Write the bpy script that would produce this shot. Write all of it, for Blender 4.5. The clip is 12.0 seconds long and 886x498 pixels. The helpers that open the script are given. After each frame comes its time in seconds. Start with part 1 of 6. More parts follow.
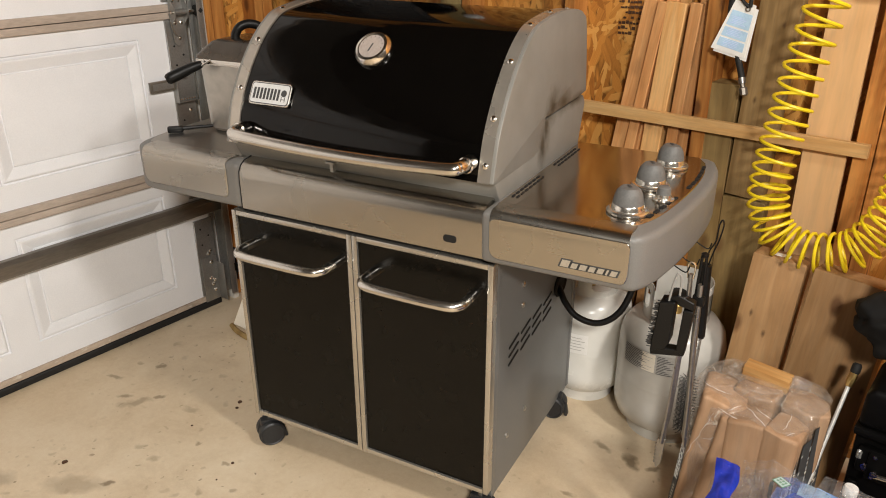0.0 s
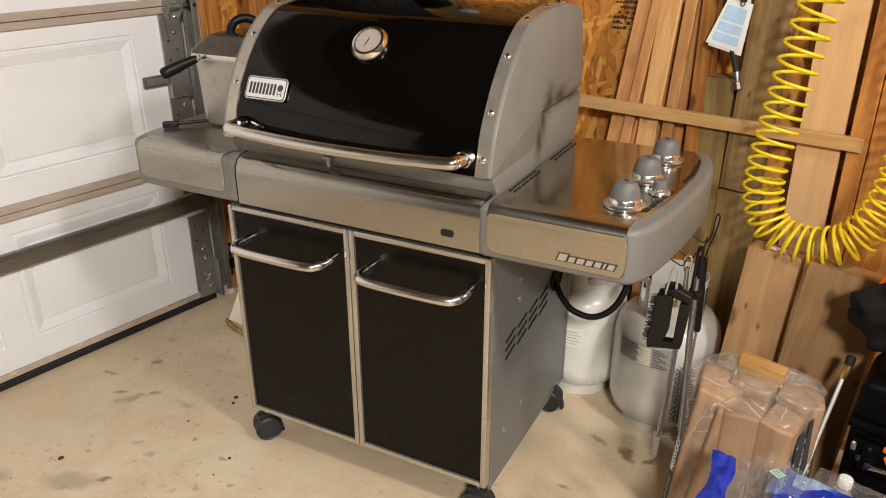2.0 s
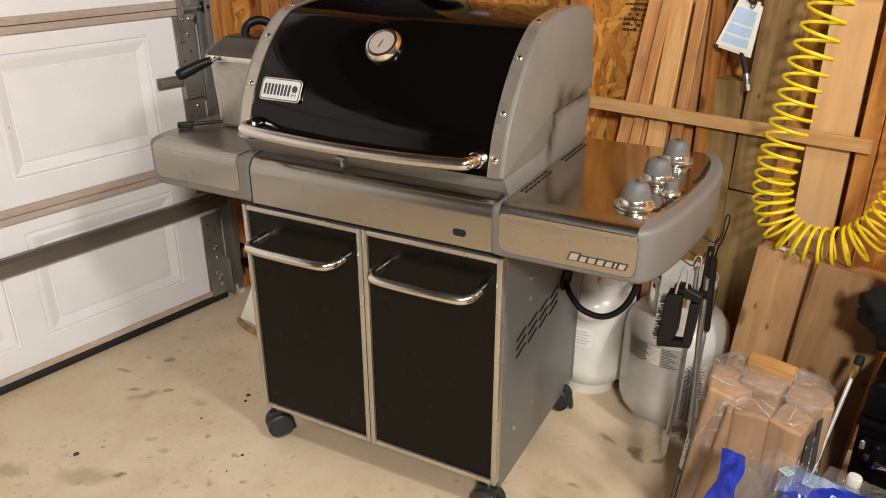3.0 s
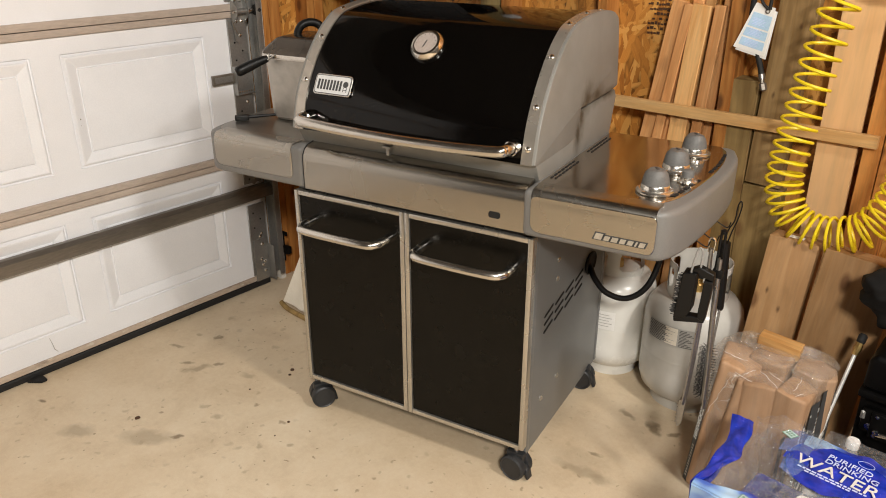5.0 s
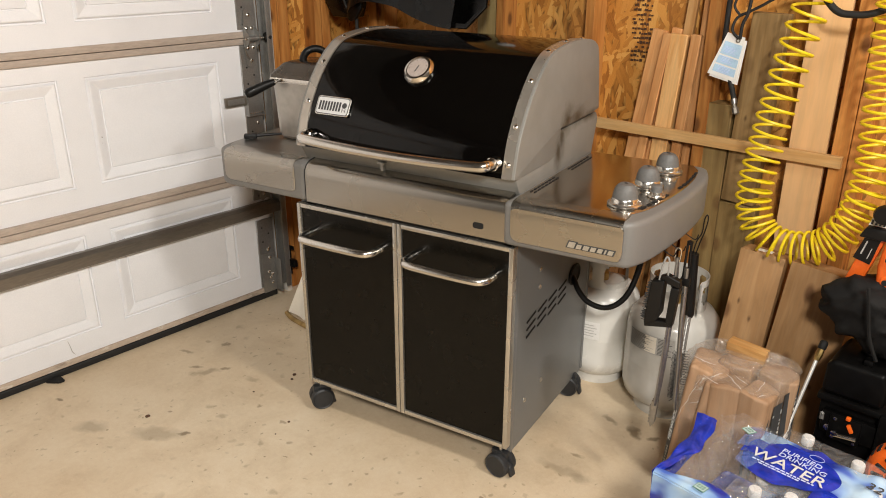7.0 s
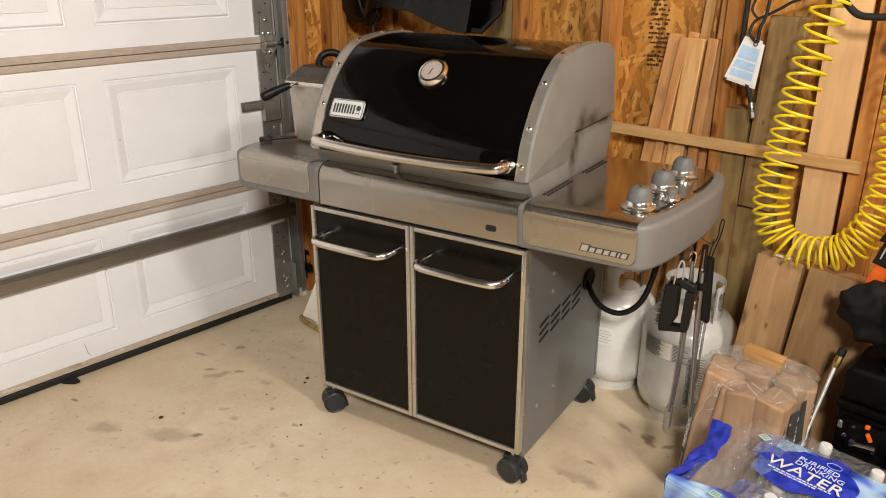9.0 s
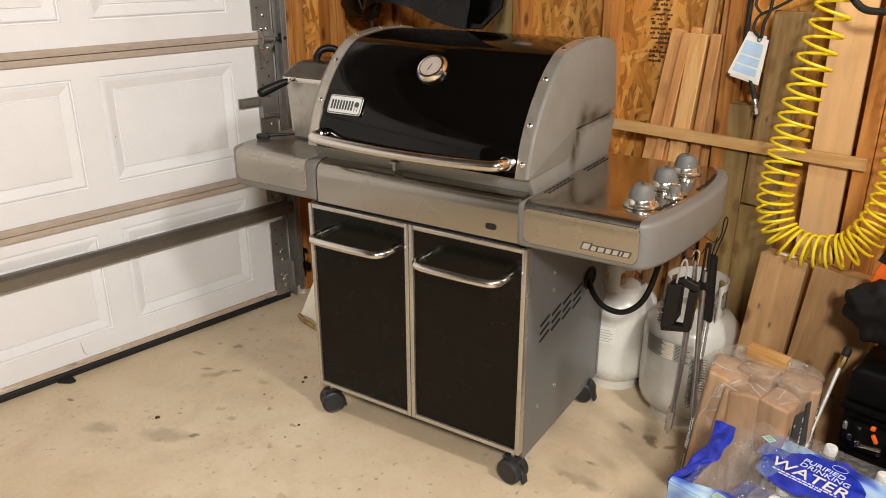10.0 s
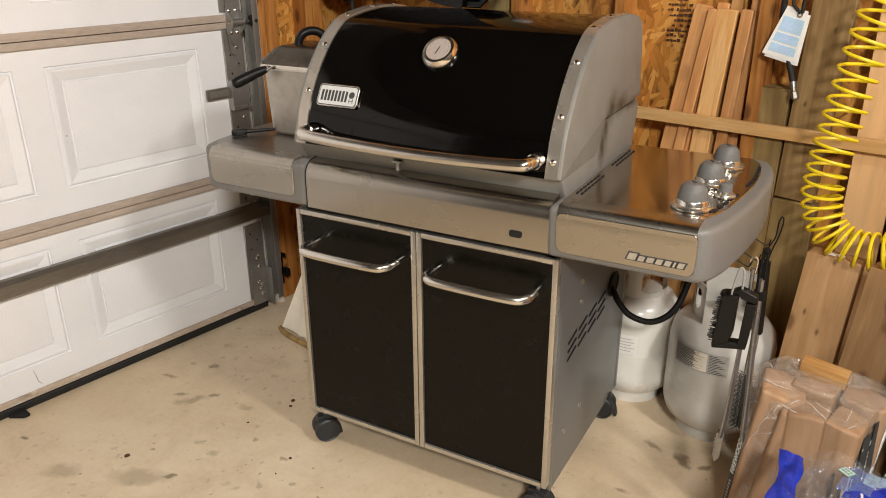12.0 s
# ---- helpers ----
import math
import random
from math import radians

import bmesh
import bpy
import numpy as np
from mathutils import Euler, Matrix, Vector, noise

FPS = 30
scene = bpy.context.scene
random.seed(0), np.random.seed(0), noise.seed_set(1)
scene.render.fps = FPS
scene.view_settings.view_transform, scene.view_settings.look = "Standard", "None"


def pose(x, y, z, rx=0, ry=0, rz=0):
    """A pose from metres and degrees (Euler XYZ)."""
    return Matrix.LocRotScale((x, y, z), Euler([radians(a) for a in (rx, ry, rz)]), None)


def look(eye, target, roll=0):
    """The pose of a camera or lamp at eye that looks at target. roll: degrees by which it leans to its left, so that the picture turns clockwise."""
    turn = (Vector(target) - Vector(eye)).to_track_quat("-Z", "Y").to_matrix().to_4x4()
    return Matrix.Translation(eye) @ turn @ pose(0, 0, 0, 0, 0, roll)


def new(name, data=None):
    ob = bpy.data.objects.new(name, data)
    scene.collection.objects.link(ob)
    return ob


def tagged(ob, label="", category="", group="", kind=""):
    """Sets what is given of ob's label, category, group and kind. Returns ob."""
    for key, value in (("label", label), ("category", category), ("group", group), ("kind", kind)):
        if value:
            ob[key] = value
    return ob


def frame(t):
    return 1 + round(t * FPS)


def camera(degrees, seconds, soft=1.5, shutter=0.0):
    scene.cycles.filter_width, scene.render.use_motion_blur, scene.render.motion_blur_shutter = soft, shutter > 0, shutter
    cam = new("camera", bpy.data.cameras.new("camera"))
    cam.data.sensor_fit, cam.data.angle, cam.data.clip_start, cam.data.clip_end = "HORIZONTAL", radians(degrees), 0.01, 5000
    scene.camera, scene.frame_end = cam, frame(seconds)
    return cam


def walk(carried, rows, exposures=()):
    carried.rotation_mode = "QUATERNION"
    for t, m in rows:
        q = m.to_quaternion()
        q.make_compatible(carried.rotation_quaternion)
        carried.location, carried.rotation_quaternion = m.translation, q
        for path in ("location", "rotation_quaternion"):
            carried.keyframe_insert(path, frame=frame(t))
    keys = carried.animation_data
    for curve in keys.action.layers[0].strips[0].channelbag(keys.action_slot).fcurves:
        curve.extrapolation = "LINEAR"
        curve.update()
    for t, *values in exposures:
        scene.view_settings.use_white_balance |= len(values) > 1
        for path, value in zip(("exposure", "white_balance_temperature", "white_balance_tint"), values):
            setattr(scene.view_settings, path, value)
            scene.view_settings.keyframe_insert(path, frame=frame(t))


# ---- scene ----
cam = camera(60.5, 12.0, soft=1.0)
PATH = [
    (0, (1.717, -1.17, 1.55), (0.561, 0.249, 0.743), -0.1),
    (0.5, (1.717, -1.169, 1.547), (0.571, 0.254, 0.736), -0.0),
    (1, (1.709, -1.17, 1.551), (0.568, 0.255, 0.734), -0.0),
    (1.5, (1.716, -1.173, 1.548), (0.578, 0.255, 0.731), 0.0),
    (2, (1.71, -1.181, 1.549), (0.573, 0.247, 0.731), -0.0),
    (2.5, (1.701, -1.198, 1.555), (0.561, 0.227, 0.737), 0.0),
    (4.3, (1.789, -1.237, 1.549), (0.602, 0.156, 0.741), -0.0),
    (4.5, (1.796, -1.267, 1.556), (0.608, 0.122, 0.747), 0.1),
    (5, (1.811, -1.385, 1.574), (0.612, -0.001, 0.769), 0.0),
    (5.5, (1.864, -1.464, 1.57), (0.662, -0.081, 0.77), -0.1),
    (6, (1.956, -1.465, 1.6), (0.751, -0.075, 0.815), -0.0),
    (6.5, (1.983, -1.469, 1.593), (0.762, -0.08, 0.831), 0.1),
    (7, (1.984, -1.462, 1.593), (0.738, -0.086, 0.851), 0.1),
    (9, (1.996, -1.451, 1.57), (0.708, -0.1, 0.852), 0.0),
    (9.5, (1.999, -1.434, 1.563), (0.708, -0.086, 0.843), 0.0),
    (10, (1.976, -1.427, 1.562), (0.69, -0.078, 0.837), -0.0),
    (10.5, (1.904, -1.429, 1.545), (0.63, -0.073, 0.811), -0.1),
    (11, (1.845, -1.36, 1.536), (0.588, 0.008, 0.795), -0.1),
    (11.5, (1.805, -1.324, 1.531), (0.561, 0.051, 0.781), -0.0),
    (12, (1.667, -1.308, 1.518), (0.47, 0.102, 0.758), -0.3),
]
walk(cam, [(t, look(eye, target, roll)) for t, eye, target, roll in PATH], exposures=[(0.0, 0.0), (12.0, 0.0)])

# ---- world and light ----
world = bpy.data.worlds.new("world")
scene.world = world
world.use_nodes = True
world.node_tree.nodes["Background"].inputs[0].default_value = (0.9, 0.8, 0.7, 1)
world.node_tree.nodes["Background"].inputs[1].default_value = 0.0045

GRILL_YAW = 11.2
CEIL = 3.05
LAMPS = [(2.97, -0.09, 212.0, 0.2), (2.98, -2.45, 540.0, 0.25)]
WARM = (1.0, 0.955, 0.885)
for lx, ly, watt, soft_ in LAMPS:
    ld = bpy.data.lights.new("ceiling_bulb", "POINT")
    ld.energy, ld.color, ld.shadow_soft_size = watt, WARM, soft_
    lo = new("ceiling_bulb", ld)
    lo.location = (lx, ly, CEIL - 0.17)


# ---- materials ----
def mat(name):
    m = bpy.data.materials.new(name)
    m.use_nodes = True
    nt = m.node_tree
    b = nt.nodes["Principled BSDF"]
    return m, nt, b


def node(nt, kind, **kw):
    n = nt.nodes.new(kind)
    for k, v in kw.items():
        if k in n.inputs:
            n.inputs[k].default_value = v
    return n


def coords(nt, scale=(1, 1, 1), rot=(0, 0, 0)):
    tc = nt.nodes.new("ShaderNodeTexCoord")
    mp = nt.nodes.new("ShaderNodeMapping")
    mp.inputs["Scale"].default_value = scale
    mp.inputs["Rotation"].default_value = [radians(a) for a in rot]
    nt.links.new(tc.outputs["Object"], mp.inputs["Vector"])
    return mp.outputs["Vector"]


def noise_tex(nt, vec, scale=5.0, detail=4.0, rough=0.55, distort=0.0):
    n = node(nt, "ShaderNodeTexNoise", Scale=scale, Detail=detail, Roughness=rough, Distortion=distort)
    nt.links.new(vec, n.inputs["Vector"])
    return n.outputs["Fac"]


def ramp(nt, fac, stops):
    r = nt.nodes.new("ShaderNodeValToRGB")
    e = r.color_ramp.elements
    while len(e) < len(stops):
        e.new(0.5)
    for el, (p, c) in zip(e, stops):
        el.position, el.color = p, (*c, 1) if len(c) == 3 else c
    nt.links.new(fac, r.inputs["Fac"])
    return r.outputs["Color"]


def grey(v):
    return (v, v, v)


def mix(nt, fac, a, b, kind="MIX"):
    n = nt.nodes.new("ShaderNodeMix")
    n.data_type, n.blend_type = "RGBA", kind
    for sock, v in ((n.inputs[0], fac), (n.inputs[6], a), (n.inputs[7], b)):
        if isinstance(v, (int, float)):
            sock.default_value = v
        elif isinstance(v, tuple):
            sock.default_value = (*v, 1)
        else:
            nt.links.new(v, sock)
    return n.outputs[2]


def maths(nt, op, a, b=0.0):
    n = nt.nodes.new("ShaderNodeMath")
    n.operation = op
    for sock, v in ((n.inputs[0], a), (n.inputs[1], b)):
        if isinstance(v, (int, float)):
            sock.default_value = v
        else:
            nt.links.new(v, sock)
    return n.outputs[0]


def bump(nt, b, height, strength=0.2, dist=0.002):
    n = node(nt, "ShaderNodeBump", Strength=strength, Distance=dist)
    nt.links.new(height, n.inputs["Height"])
    nt.links.new(n.outputs["Normal"], b.inputs["Normal"])
    return n


def plain(name, col, rough=0.5, metal=0.0, var=0.12, scale=14.0, bmp=0.08, fine=180.0, coat=0.0, stretch=(1, 1, 1)):
    """A painted, moulded or metal surface with mottling at two scales."""
    m, nt, b = mat(name)
    v = coords(nt, stretch)
    big, small = noise_tex(nt, v, scale, 4), noise_tex(nt, v, fine, 2)
    dark, light = tuple(c * (1 - var) for c in col), tuple(min(1, c * (1 + var)) for c in col)
    c = ramp(nt, big, [(0.3, dark), (0.7, light)])
    c = mix(nt, 0.08, c, ramp(nt, small, [(0.35, grey(0.0)), (0.65, grey(1.0))]), "OVERLAY")
    nt.links.new(c, b.inputs["Base Color"])
    r = ramp(nt, big, [(0.25, grey(max(0, rough - 0.07))), (0.75, grey(min(1, rough + 0.08)))])
    nt.links.new(r, b.inputs["Roughness"])
    b.inputs["Metallic"].default_value = metal
    b.inputs["Coat Weight"].default_value = coat
    if bmp:
        bump(nt, b, small, bmp, 0.001)
    return m


def brushed(name, col, rough=0.3, along="x", streak=1.0):
    """Brushed stainless steel with fine drawn lines, smudges and dull patches."""
    m, nt, b = mat(name)
    sc = {"x": (1.5, 220, 220), "y": (220, 1.5, 220), "z": (220, 220, 1.5)}[along]
    lines = noise_tex(nt, coords(nt, sc), 2.0, 3, 0.6)
    smudge = noise_tex(nt, coords(nt), 5.0, 2, 0.5)
    c = mix(nt, 0.07 * streak, col, ramp(nt, lines, [(0.3, tuple(x * 0.72 for x in col)), (0.7, tuple(min(1, x * 1.15) for x in col))]))
    c = mix(nt, 0.35, c, ramp(nt, smudge, [(0.3, tuple(x * 0.86 for x in col)), (0.7, col)]))
    nt.links.new(c, b.inputs["Base Color"])
    r = maths(nt, "ADD", ramp(nt, smudge, [(0.3, grey(rough - 0.02)), (0.75, grey(rough + 0.07))]), maths(nt, "MULTIPLY", lines, 0.015))
    nt.links.new(r, b.inputs["Roughness"])
    b.inputs["Metallic"].default_value = 1.0
    b.inputs["Anisotropic"].default_value = 0.5
    return m


def lumber(name, light, dark, along="z", rough=0.62, grain=1.0, knots=0.6, dirt=0.25, specks=0.0):
    """Sawn timber: long grain, growth bands, a few knots, a tint of its own for every piece."""
    m, nt, b = mat(name)
    o = nt.nodes.new("ShaderNodeObjectInfo")
    ax = {"x": (0.09, 1, 1), "y": (1, 0.09, 1), "z": (1, 1, 0.09)}[along]
    tc = nt.nodes.new("ShaderNodeTexCoord")
    shift = nt.nodes.new("ShaderNodeVectorMath")
    shift.operation = "ADD"
    sh = nt.nodes.new("ShaderNodeCombineXYZ")
    for i in range(3):
        nt.links.new(maths(nt, "MULTIPLY", o.outputs["Random"], 7.3 + 3.1 * i), sh.inputs[i])
    nt.links.new(tc.outputs["Object"], shift.inputs[0])
    nt.links.new(sh.outputs[0], shift.inputs[1])
    mp = nt.nodes.new("ShaderNodeMapping")
    mp.inputs["Scale"].default_value = ax
    nt.links.new(shift.outputs[0], mp.inputs["Vector"])
    v = mp.outputs["Vector"]
    bands = noise_tex(nt, v, 26 * grain, 3, 0.5, 1.2)
    fibre = noise_tex(nt, v, 160 * grain, 3, 0.6)
    patch = noise_tex(nt, shift.outputs[0], 4.0, 4, 0.6)
    c = ramp(nt, bands, [(0.36, dark), (0.5, tuple((a + d) / 2 for a, d in zip(light, dark))), (0.64, light)])
    c = mix(nt, 0.3, c, ramp(nt, fibre, [(0.35, tuple(x * 0.55 for x in dark)), (0.6, light)]), "MULTIPLY")
    c = mix(nt, maths(nt, "MULTIPLY", ramp(nt, patch, [(0.45, grey(0)), (0.75, grey(1))]), dirt), c, tuple(x * 0.35 for x in dark))
    # knots and flecks lie in the plane of the face
    sep = nt.nodes.new("ShaderNodeSeparateXYZ")
    nt.links.new(shift.outputs[0], sep.inputs[0])
    km = nt.nodes.new("ShaderNodeCombineXYZ")
    lng, wid = {"x": (0, 2), "y": (1, 0), "z": (2, 0)}[along]
    nt.links.new(maths(nt, "ADD", sep.outputs[wid], sep.outputs[3 - lng - wid]), km.inputs[0])
    nt.links.new(maths(nt, "MULTIPLY", sep.outputs[lng], 0.5), km.inputs[1])
    kv = node(nt, "ShaderNodeTexVoronoi", Scale=7.0)
    kv.voronoi_dimensions = "2D"
    nt.links.new(km.outputs["Vector"], kv.inputs["Vector"])
    kfac = ramp(nt, kv.outputs["Distance"], [(0.06, grey(knots)), (0.13, grey(0))])
    c = mix(nt, kfac, c, (0.10, 0.035, 0.012))
    if specks:
        sp = node(nt, "ShaderNodeTexVoronoi", Scale=24.0)
        sp.voronoi_dimensions = "2D"
        nt.links.new(km.outputs["Vector"], sp.inputs["Vector"])
        sc_ = nt.nodes.new("ShaderNodeSeparateColor")
        nt.links.new(sp.outputs["Color"], sc_.inputs[0])
        sd = maths(nt, "ADD", sp.outputs["Distance"], maths(nt, "MULTIPLY", fibre, 0.15))
        sf = maths(nt, "MULTIPLY", ramp(nt, sd, [(0.10, grey(specks)), (0.24, grey(0))]), maths(nt, "GREATER_THAN", sc_.outputs[0], 0.72))
        c = mix(nt, sf, c, (0.09, 0.045, 0.02))
    tint = ramp(nt, o.outputs["Random"], [(0.0, grey(0.72)), (1.0, grey(1.12))])
    c = mix(nt, 1.0, c, tint, "MULTIPLY")
    nt.links.new(c, b.inputs["Base Color"])
    b.inputs["Roughness"].default_value = rough
    b.inputs["Specular IOR Level"].default_value = 0.25
    bump(nt, b, fibre, 0.25, 0.001)
    return m


def strand_board(name, normal):
    """Oriented strand board: overlapping flakes in several directions, each with its own tone."""
    m, nt, b = mat(name)
    tc = nt.nodes.new("ShaderNodeTexCoord")
    sep = nt.nodes.new("ShaderNodeSeparateXYZ")
    nt.links.new(tc.outputs["Object"], sep.inputs[0])
    com = nt.nodes.new("ShaderNodeCombineXYZ")
    nt.links.new(sep.outputs[{"x": 1, "y": 0}[normal]], com.inputs[0])
    nt.links.new(sep.outputs[2], com.inputs[1])
    warp = node(nt, "ShaderNodeTexNoise", Scale=9.0, Detail=3.0)
    nt.links.new(com.outputs[0], warp.inputs["Vector"])
    wv = nt.nodes.new("ShaderNodeVectorMath")
    wv.operation = "MULTIPLY_ADD"
    nt.links.new(warp.outputs["Color"], wv.inputs[0])
    wv.inputs[1].default_value = (0.012, 0.012, 0)
    nt.links.new(com.outputs[0], wv.inputs[2])
    tone, pri, hgt = None, None, None
    for ang, sx, sy, off in ((82, 8, 40, 0), (52, 9, 46, 3.7), (118, 8.5, 40, 8.1), (98, 12, 60, 5.2), (20, 11, 52, 1.3), (70, 7, 44, 6.6)):
        mp = nt.nodes.new("ShaderNodeMapping")
        mp.vector_type = "TEXTURE"
        mp.inputs["Rotation"].default_value = (0, 0, radians(ang))
        mp.inputs["Scale"].default_value = (1 / sx, 1 / sy, 1)
        mp.inputs["Location"].default_value = (off * 0.13, off * 0.07, 0)
        nt.links.new(wv.outputs[0], mp.inputs["Vector"])
        vo = node(nt, "ShaderNodeTexVoronoi", Scale=1.0, Randomness=1.0)
        vo.voronoi_dimensions = "2D"
        nt.links.new(mp.outputs["Vector"], vo.inputs["Vector"])
        ch = nt.nodes.new("ShaderNodeSeparateColor")
        nt.links.new(vo.outputs["Color"], ch.inputs[0])
        fib = node(nt, "ShaderNodeTexNoise", Scale=3.0, Detail=3.0)
        fm = nt.nodes.new("ShaderNodeMapping")
        fm.inputs["Scale"].default_value = (0.35, 6, 1)
        nt.links.new(mp.outputs["Vector"], fm.inputs["Vector"])
        nt.links.new(fm.outputs["Vector"], fib.inputs["Vector"])
        t = maths(nt, "ADD", maths(nt, "MULTIPLY", ch.outputs[0], 0.62), maths(nt, "MULTIPLY", fib.outputs["Fac"], 0.55))
        p = maths(nt, "SUBTRACT", ch.outputs[1], maths(nt, "MULTIPLY", vo.outputs["Distance"], 0.55))
        if tone is None:
            tone, pri = t, p
        else:
            w = maths(nt, "GREATER_THAN", p, pri)
            tone = maths(nt, "ADD", maths(nt, "MULTIPLY", t, w), maths(nt, "MULTIPLY", tone, maths(nt, "SUBTRACT", 1.0, w)))
            pri = maths(nt, "MAXIMUM", p, pri)
    c = ramp(nt, tone, [(0.10, (0.15, 0.048, 0.008)), (0.3, (0.36, 0.14, 0.026)), (0.6, (0.555, 0.238, 0.046)), (0.95, (0.69, 0.37, 0.10))])
    edge = ramp(nt, pri, [(0.25, grey(0.30)), (0.52, grey(1.0))])
    c = mix(nt, 0.8, c, edge, "MULTIPLY")
    nt.links.new(c, b.inputs["Base Color"])
    b.inputs["Roughness"].default_value = 0.5
    b.inputs["Specular IOR Level"].default_value = 0.35
    bump(nt, b, pri, 0.35, 0.003)
    return m


def concrete(name):
    """Tan garage concrete: mottled, with drips, oil spots and a few larger smears."""
    m, nt, b = mat(name)
    v = coords(nt)
    big, mid, fine = noise_tex(nt, v, 0.9, 5, 0.6), noise_tex(nt, v, 5.5, 7, 0.68, 0.4), noise_tex(nt, v, 60, 5, 0.7)
    grit = noise_tex(nt, v, 240, 3, 0.7)
    c = ramp(nt, mid, [(0.28, (0.59, 0.47, 0.325)), (0.5, (0.70, 0.578, 0.415)), (0.75, (0.755, 0.645, 0.485))])
    c = mix(nt, ramp(nt, big, [(0.38, grey(0.5)), (0.62, grey(0.0))]), c, (0.53, 0.385, 0.235))
    c = mix(nt, 0.07, c, ramp(nt, fine, [(0.3, grey(0.1)), (0.7, grey(0.9))]), "OVERLAY")
    c = mix(nt, 0.04, c, ramp(nt, grit, [(0.3, grey(0.1)), (0.7, grey(0.9))]), "OVERLAY")
    wv = nt.nodes.new("ShaderNodeVectorMath")
    wv.operation = "MULTIPLY_ADD"
    wn = node(nt, "ShaderNodeTexNoise", Scale=24.0, Detail=2.0)
    nt.links.new(v, wn.inputs["Vector"])
    nt.links.new(wn.outputs["Color"], wv.inputs[0])
    wv.inputs[1].default_value = (0.05, 0.05, 0.0)
    nt.links.new(v, wv.inputs[2])
    zone = ramp(nt, noise_tex(nt, v, 1.7, 2), [(0.40, grey(0.15)), (0.6, grey(1))])
    for sc, lo, hi, keep, amt, col in ((9.0, 0.05, 0.13, 0.5, 0.6, (0.30, 0.225, 0.135)), (19.0, 0.08, 0.19, 0.62, 0.75, (0.27, 0.195, 0.115)), (34.0, 0.10, 0.19, 0.86, 0.85, (0.20, 0.13, 0.07))):
        vo = node(nt, "ShaderNodeTexVoronoi", Scale=sc)
        vo.voronoi_dimensions = "2D"
        nt.links.new(wv.outputs[0], vo.inputs["Vector"])
        ch = nt.nodes.new("ShaderNodeSeparateColor")
        nt.links.new(vo.outputs["Color"], ch.inputs[0])
        size = maths(nt, "MULTIPLY", vo.outputs["Distance"], maths(nt, "ADD", 0.6, maths(nt, "MULTIPLY", ch.outputs[2], 1.6)))
        spot = ramp(nt, size, [(lo, grey(1)), (hi, grey(0))])
        on = maths(nt, "GREATER_THAN", ch.outputs[0], keep)
        f = maths(nt, "MULTIPLY", maths(nt, "MULTIPLY", spot, on), maths(nt, "MULTIPLY", zone, maths(nt, "MULTIPLY", ch.outputs[1], amt)))
        c = mix(nt, f, c, col)
    # old smears, and three long dark patches near (0.9, 0.32): x, y, half length, half width, turn, strength
    for sx, sy, la, lw, turn, amt in (
            (-0.261, -0.48, 0.10, 0.04, 35, 0.42), (-0.468, -0.613, 0.06, 0.035, 30, 0.45), (-0.705, -0.10, 0.03, 0.012, 20, 0.6), (-0.565, -0.142, 0.03, 0.013, 35, 0.7),
            (-0.50, -0.135, 0.06, 0.02, 55, 0.5), (-0.465, -0.064, 0.018, 0.011, 30, 0.7), (-0.313, -0.038, 0.032, 0.016, 20, 0.4), (-0.637, 0.048, 0.022, 0.009, 30, 0.7),
            (0.905, 0.312, 0.095, 0.024, 7, 0.42), (0.965, 0.305, 0.035, 0.02, 7, 0.35), (0.87, 0.36, 0.10, 0.05, 7, 0.22), (1.13, 0.292, 0.055, 0.014, 5, 0.75), (0.978, 0.656, 0.038, 0.018, -35, 0.95), (1.044, 0.663, 0.02, 0.012, 60, 0.85),
            (0.876, 0.664, 0.032, 0.014, -20, 0.65), (0.90, 0.412, 0.018, 0.011, 0, 0.7), (-0.19, -0.419, 0.02, 0.009, 40, 0.85), (-0.732, -0.617, 0.016, 0.010, 0, 0.9)):
        mp = nt.nodes.new("ShaderNodeMapping")
        mp.vector_type = "TEXTURE"
        mp.inputs["Location"].default_value = (sx + 0.025, sy + 0.025, 0)
        mp.inputs["Rotation"].default_value = (0, 0, radians(turn))
        mp.inputs["Scale"].default_value = (la, lw, 1)
        nt.links.new(wv.outputs[0], mp.inputs["Vector"])
        ln = nt.nodes.new("ShaderNodeVectorMath")
        ln.operation = "LENGTH"
        nt.links.new(mp.outputs["Vector"], ln.inputs[0])
        d = maths(nt, "MULTIPLY", ln.outputs["Value"], 0.5)
        c = mix(nt, ramp(nt, d, [(0.25, grey(amt)), (0.60, grey(0.0))]), c, (0.23, 0.17, 0.105))
    nt.links.new(c, b.inputs["Base Color"])
    nt.links.new(ramp(nt, mid, [(0.3, grey(0.42)), (0.7, grey(0.62))]), b.inputs["Roughness"])
    b.inputs["Specular IOR Level"].default_value = 0.3
    bump(nt, b, fine, 0.12, 0.001)
    return m


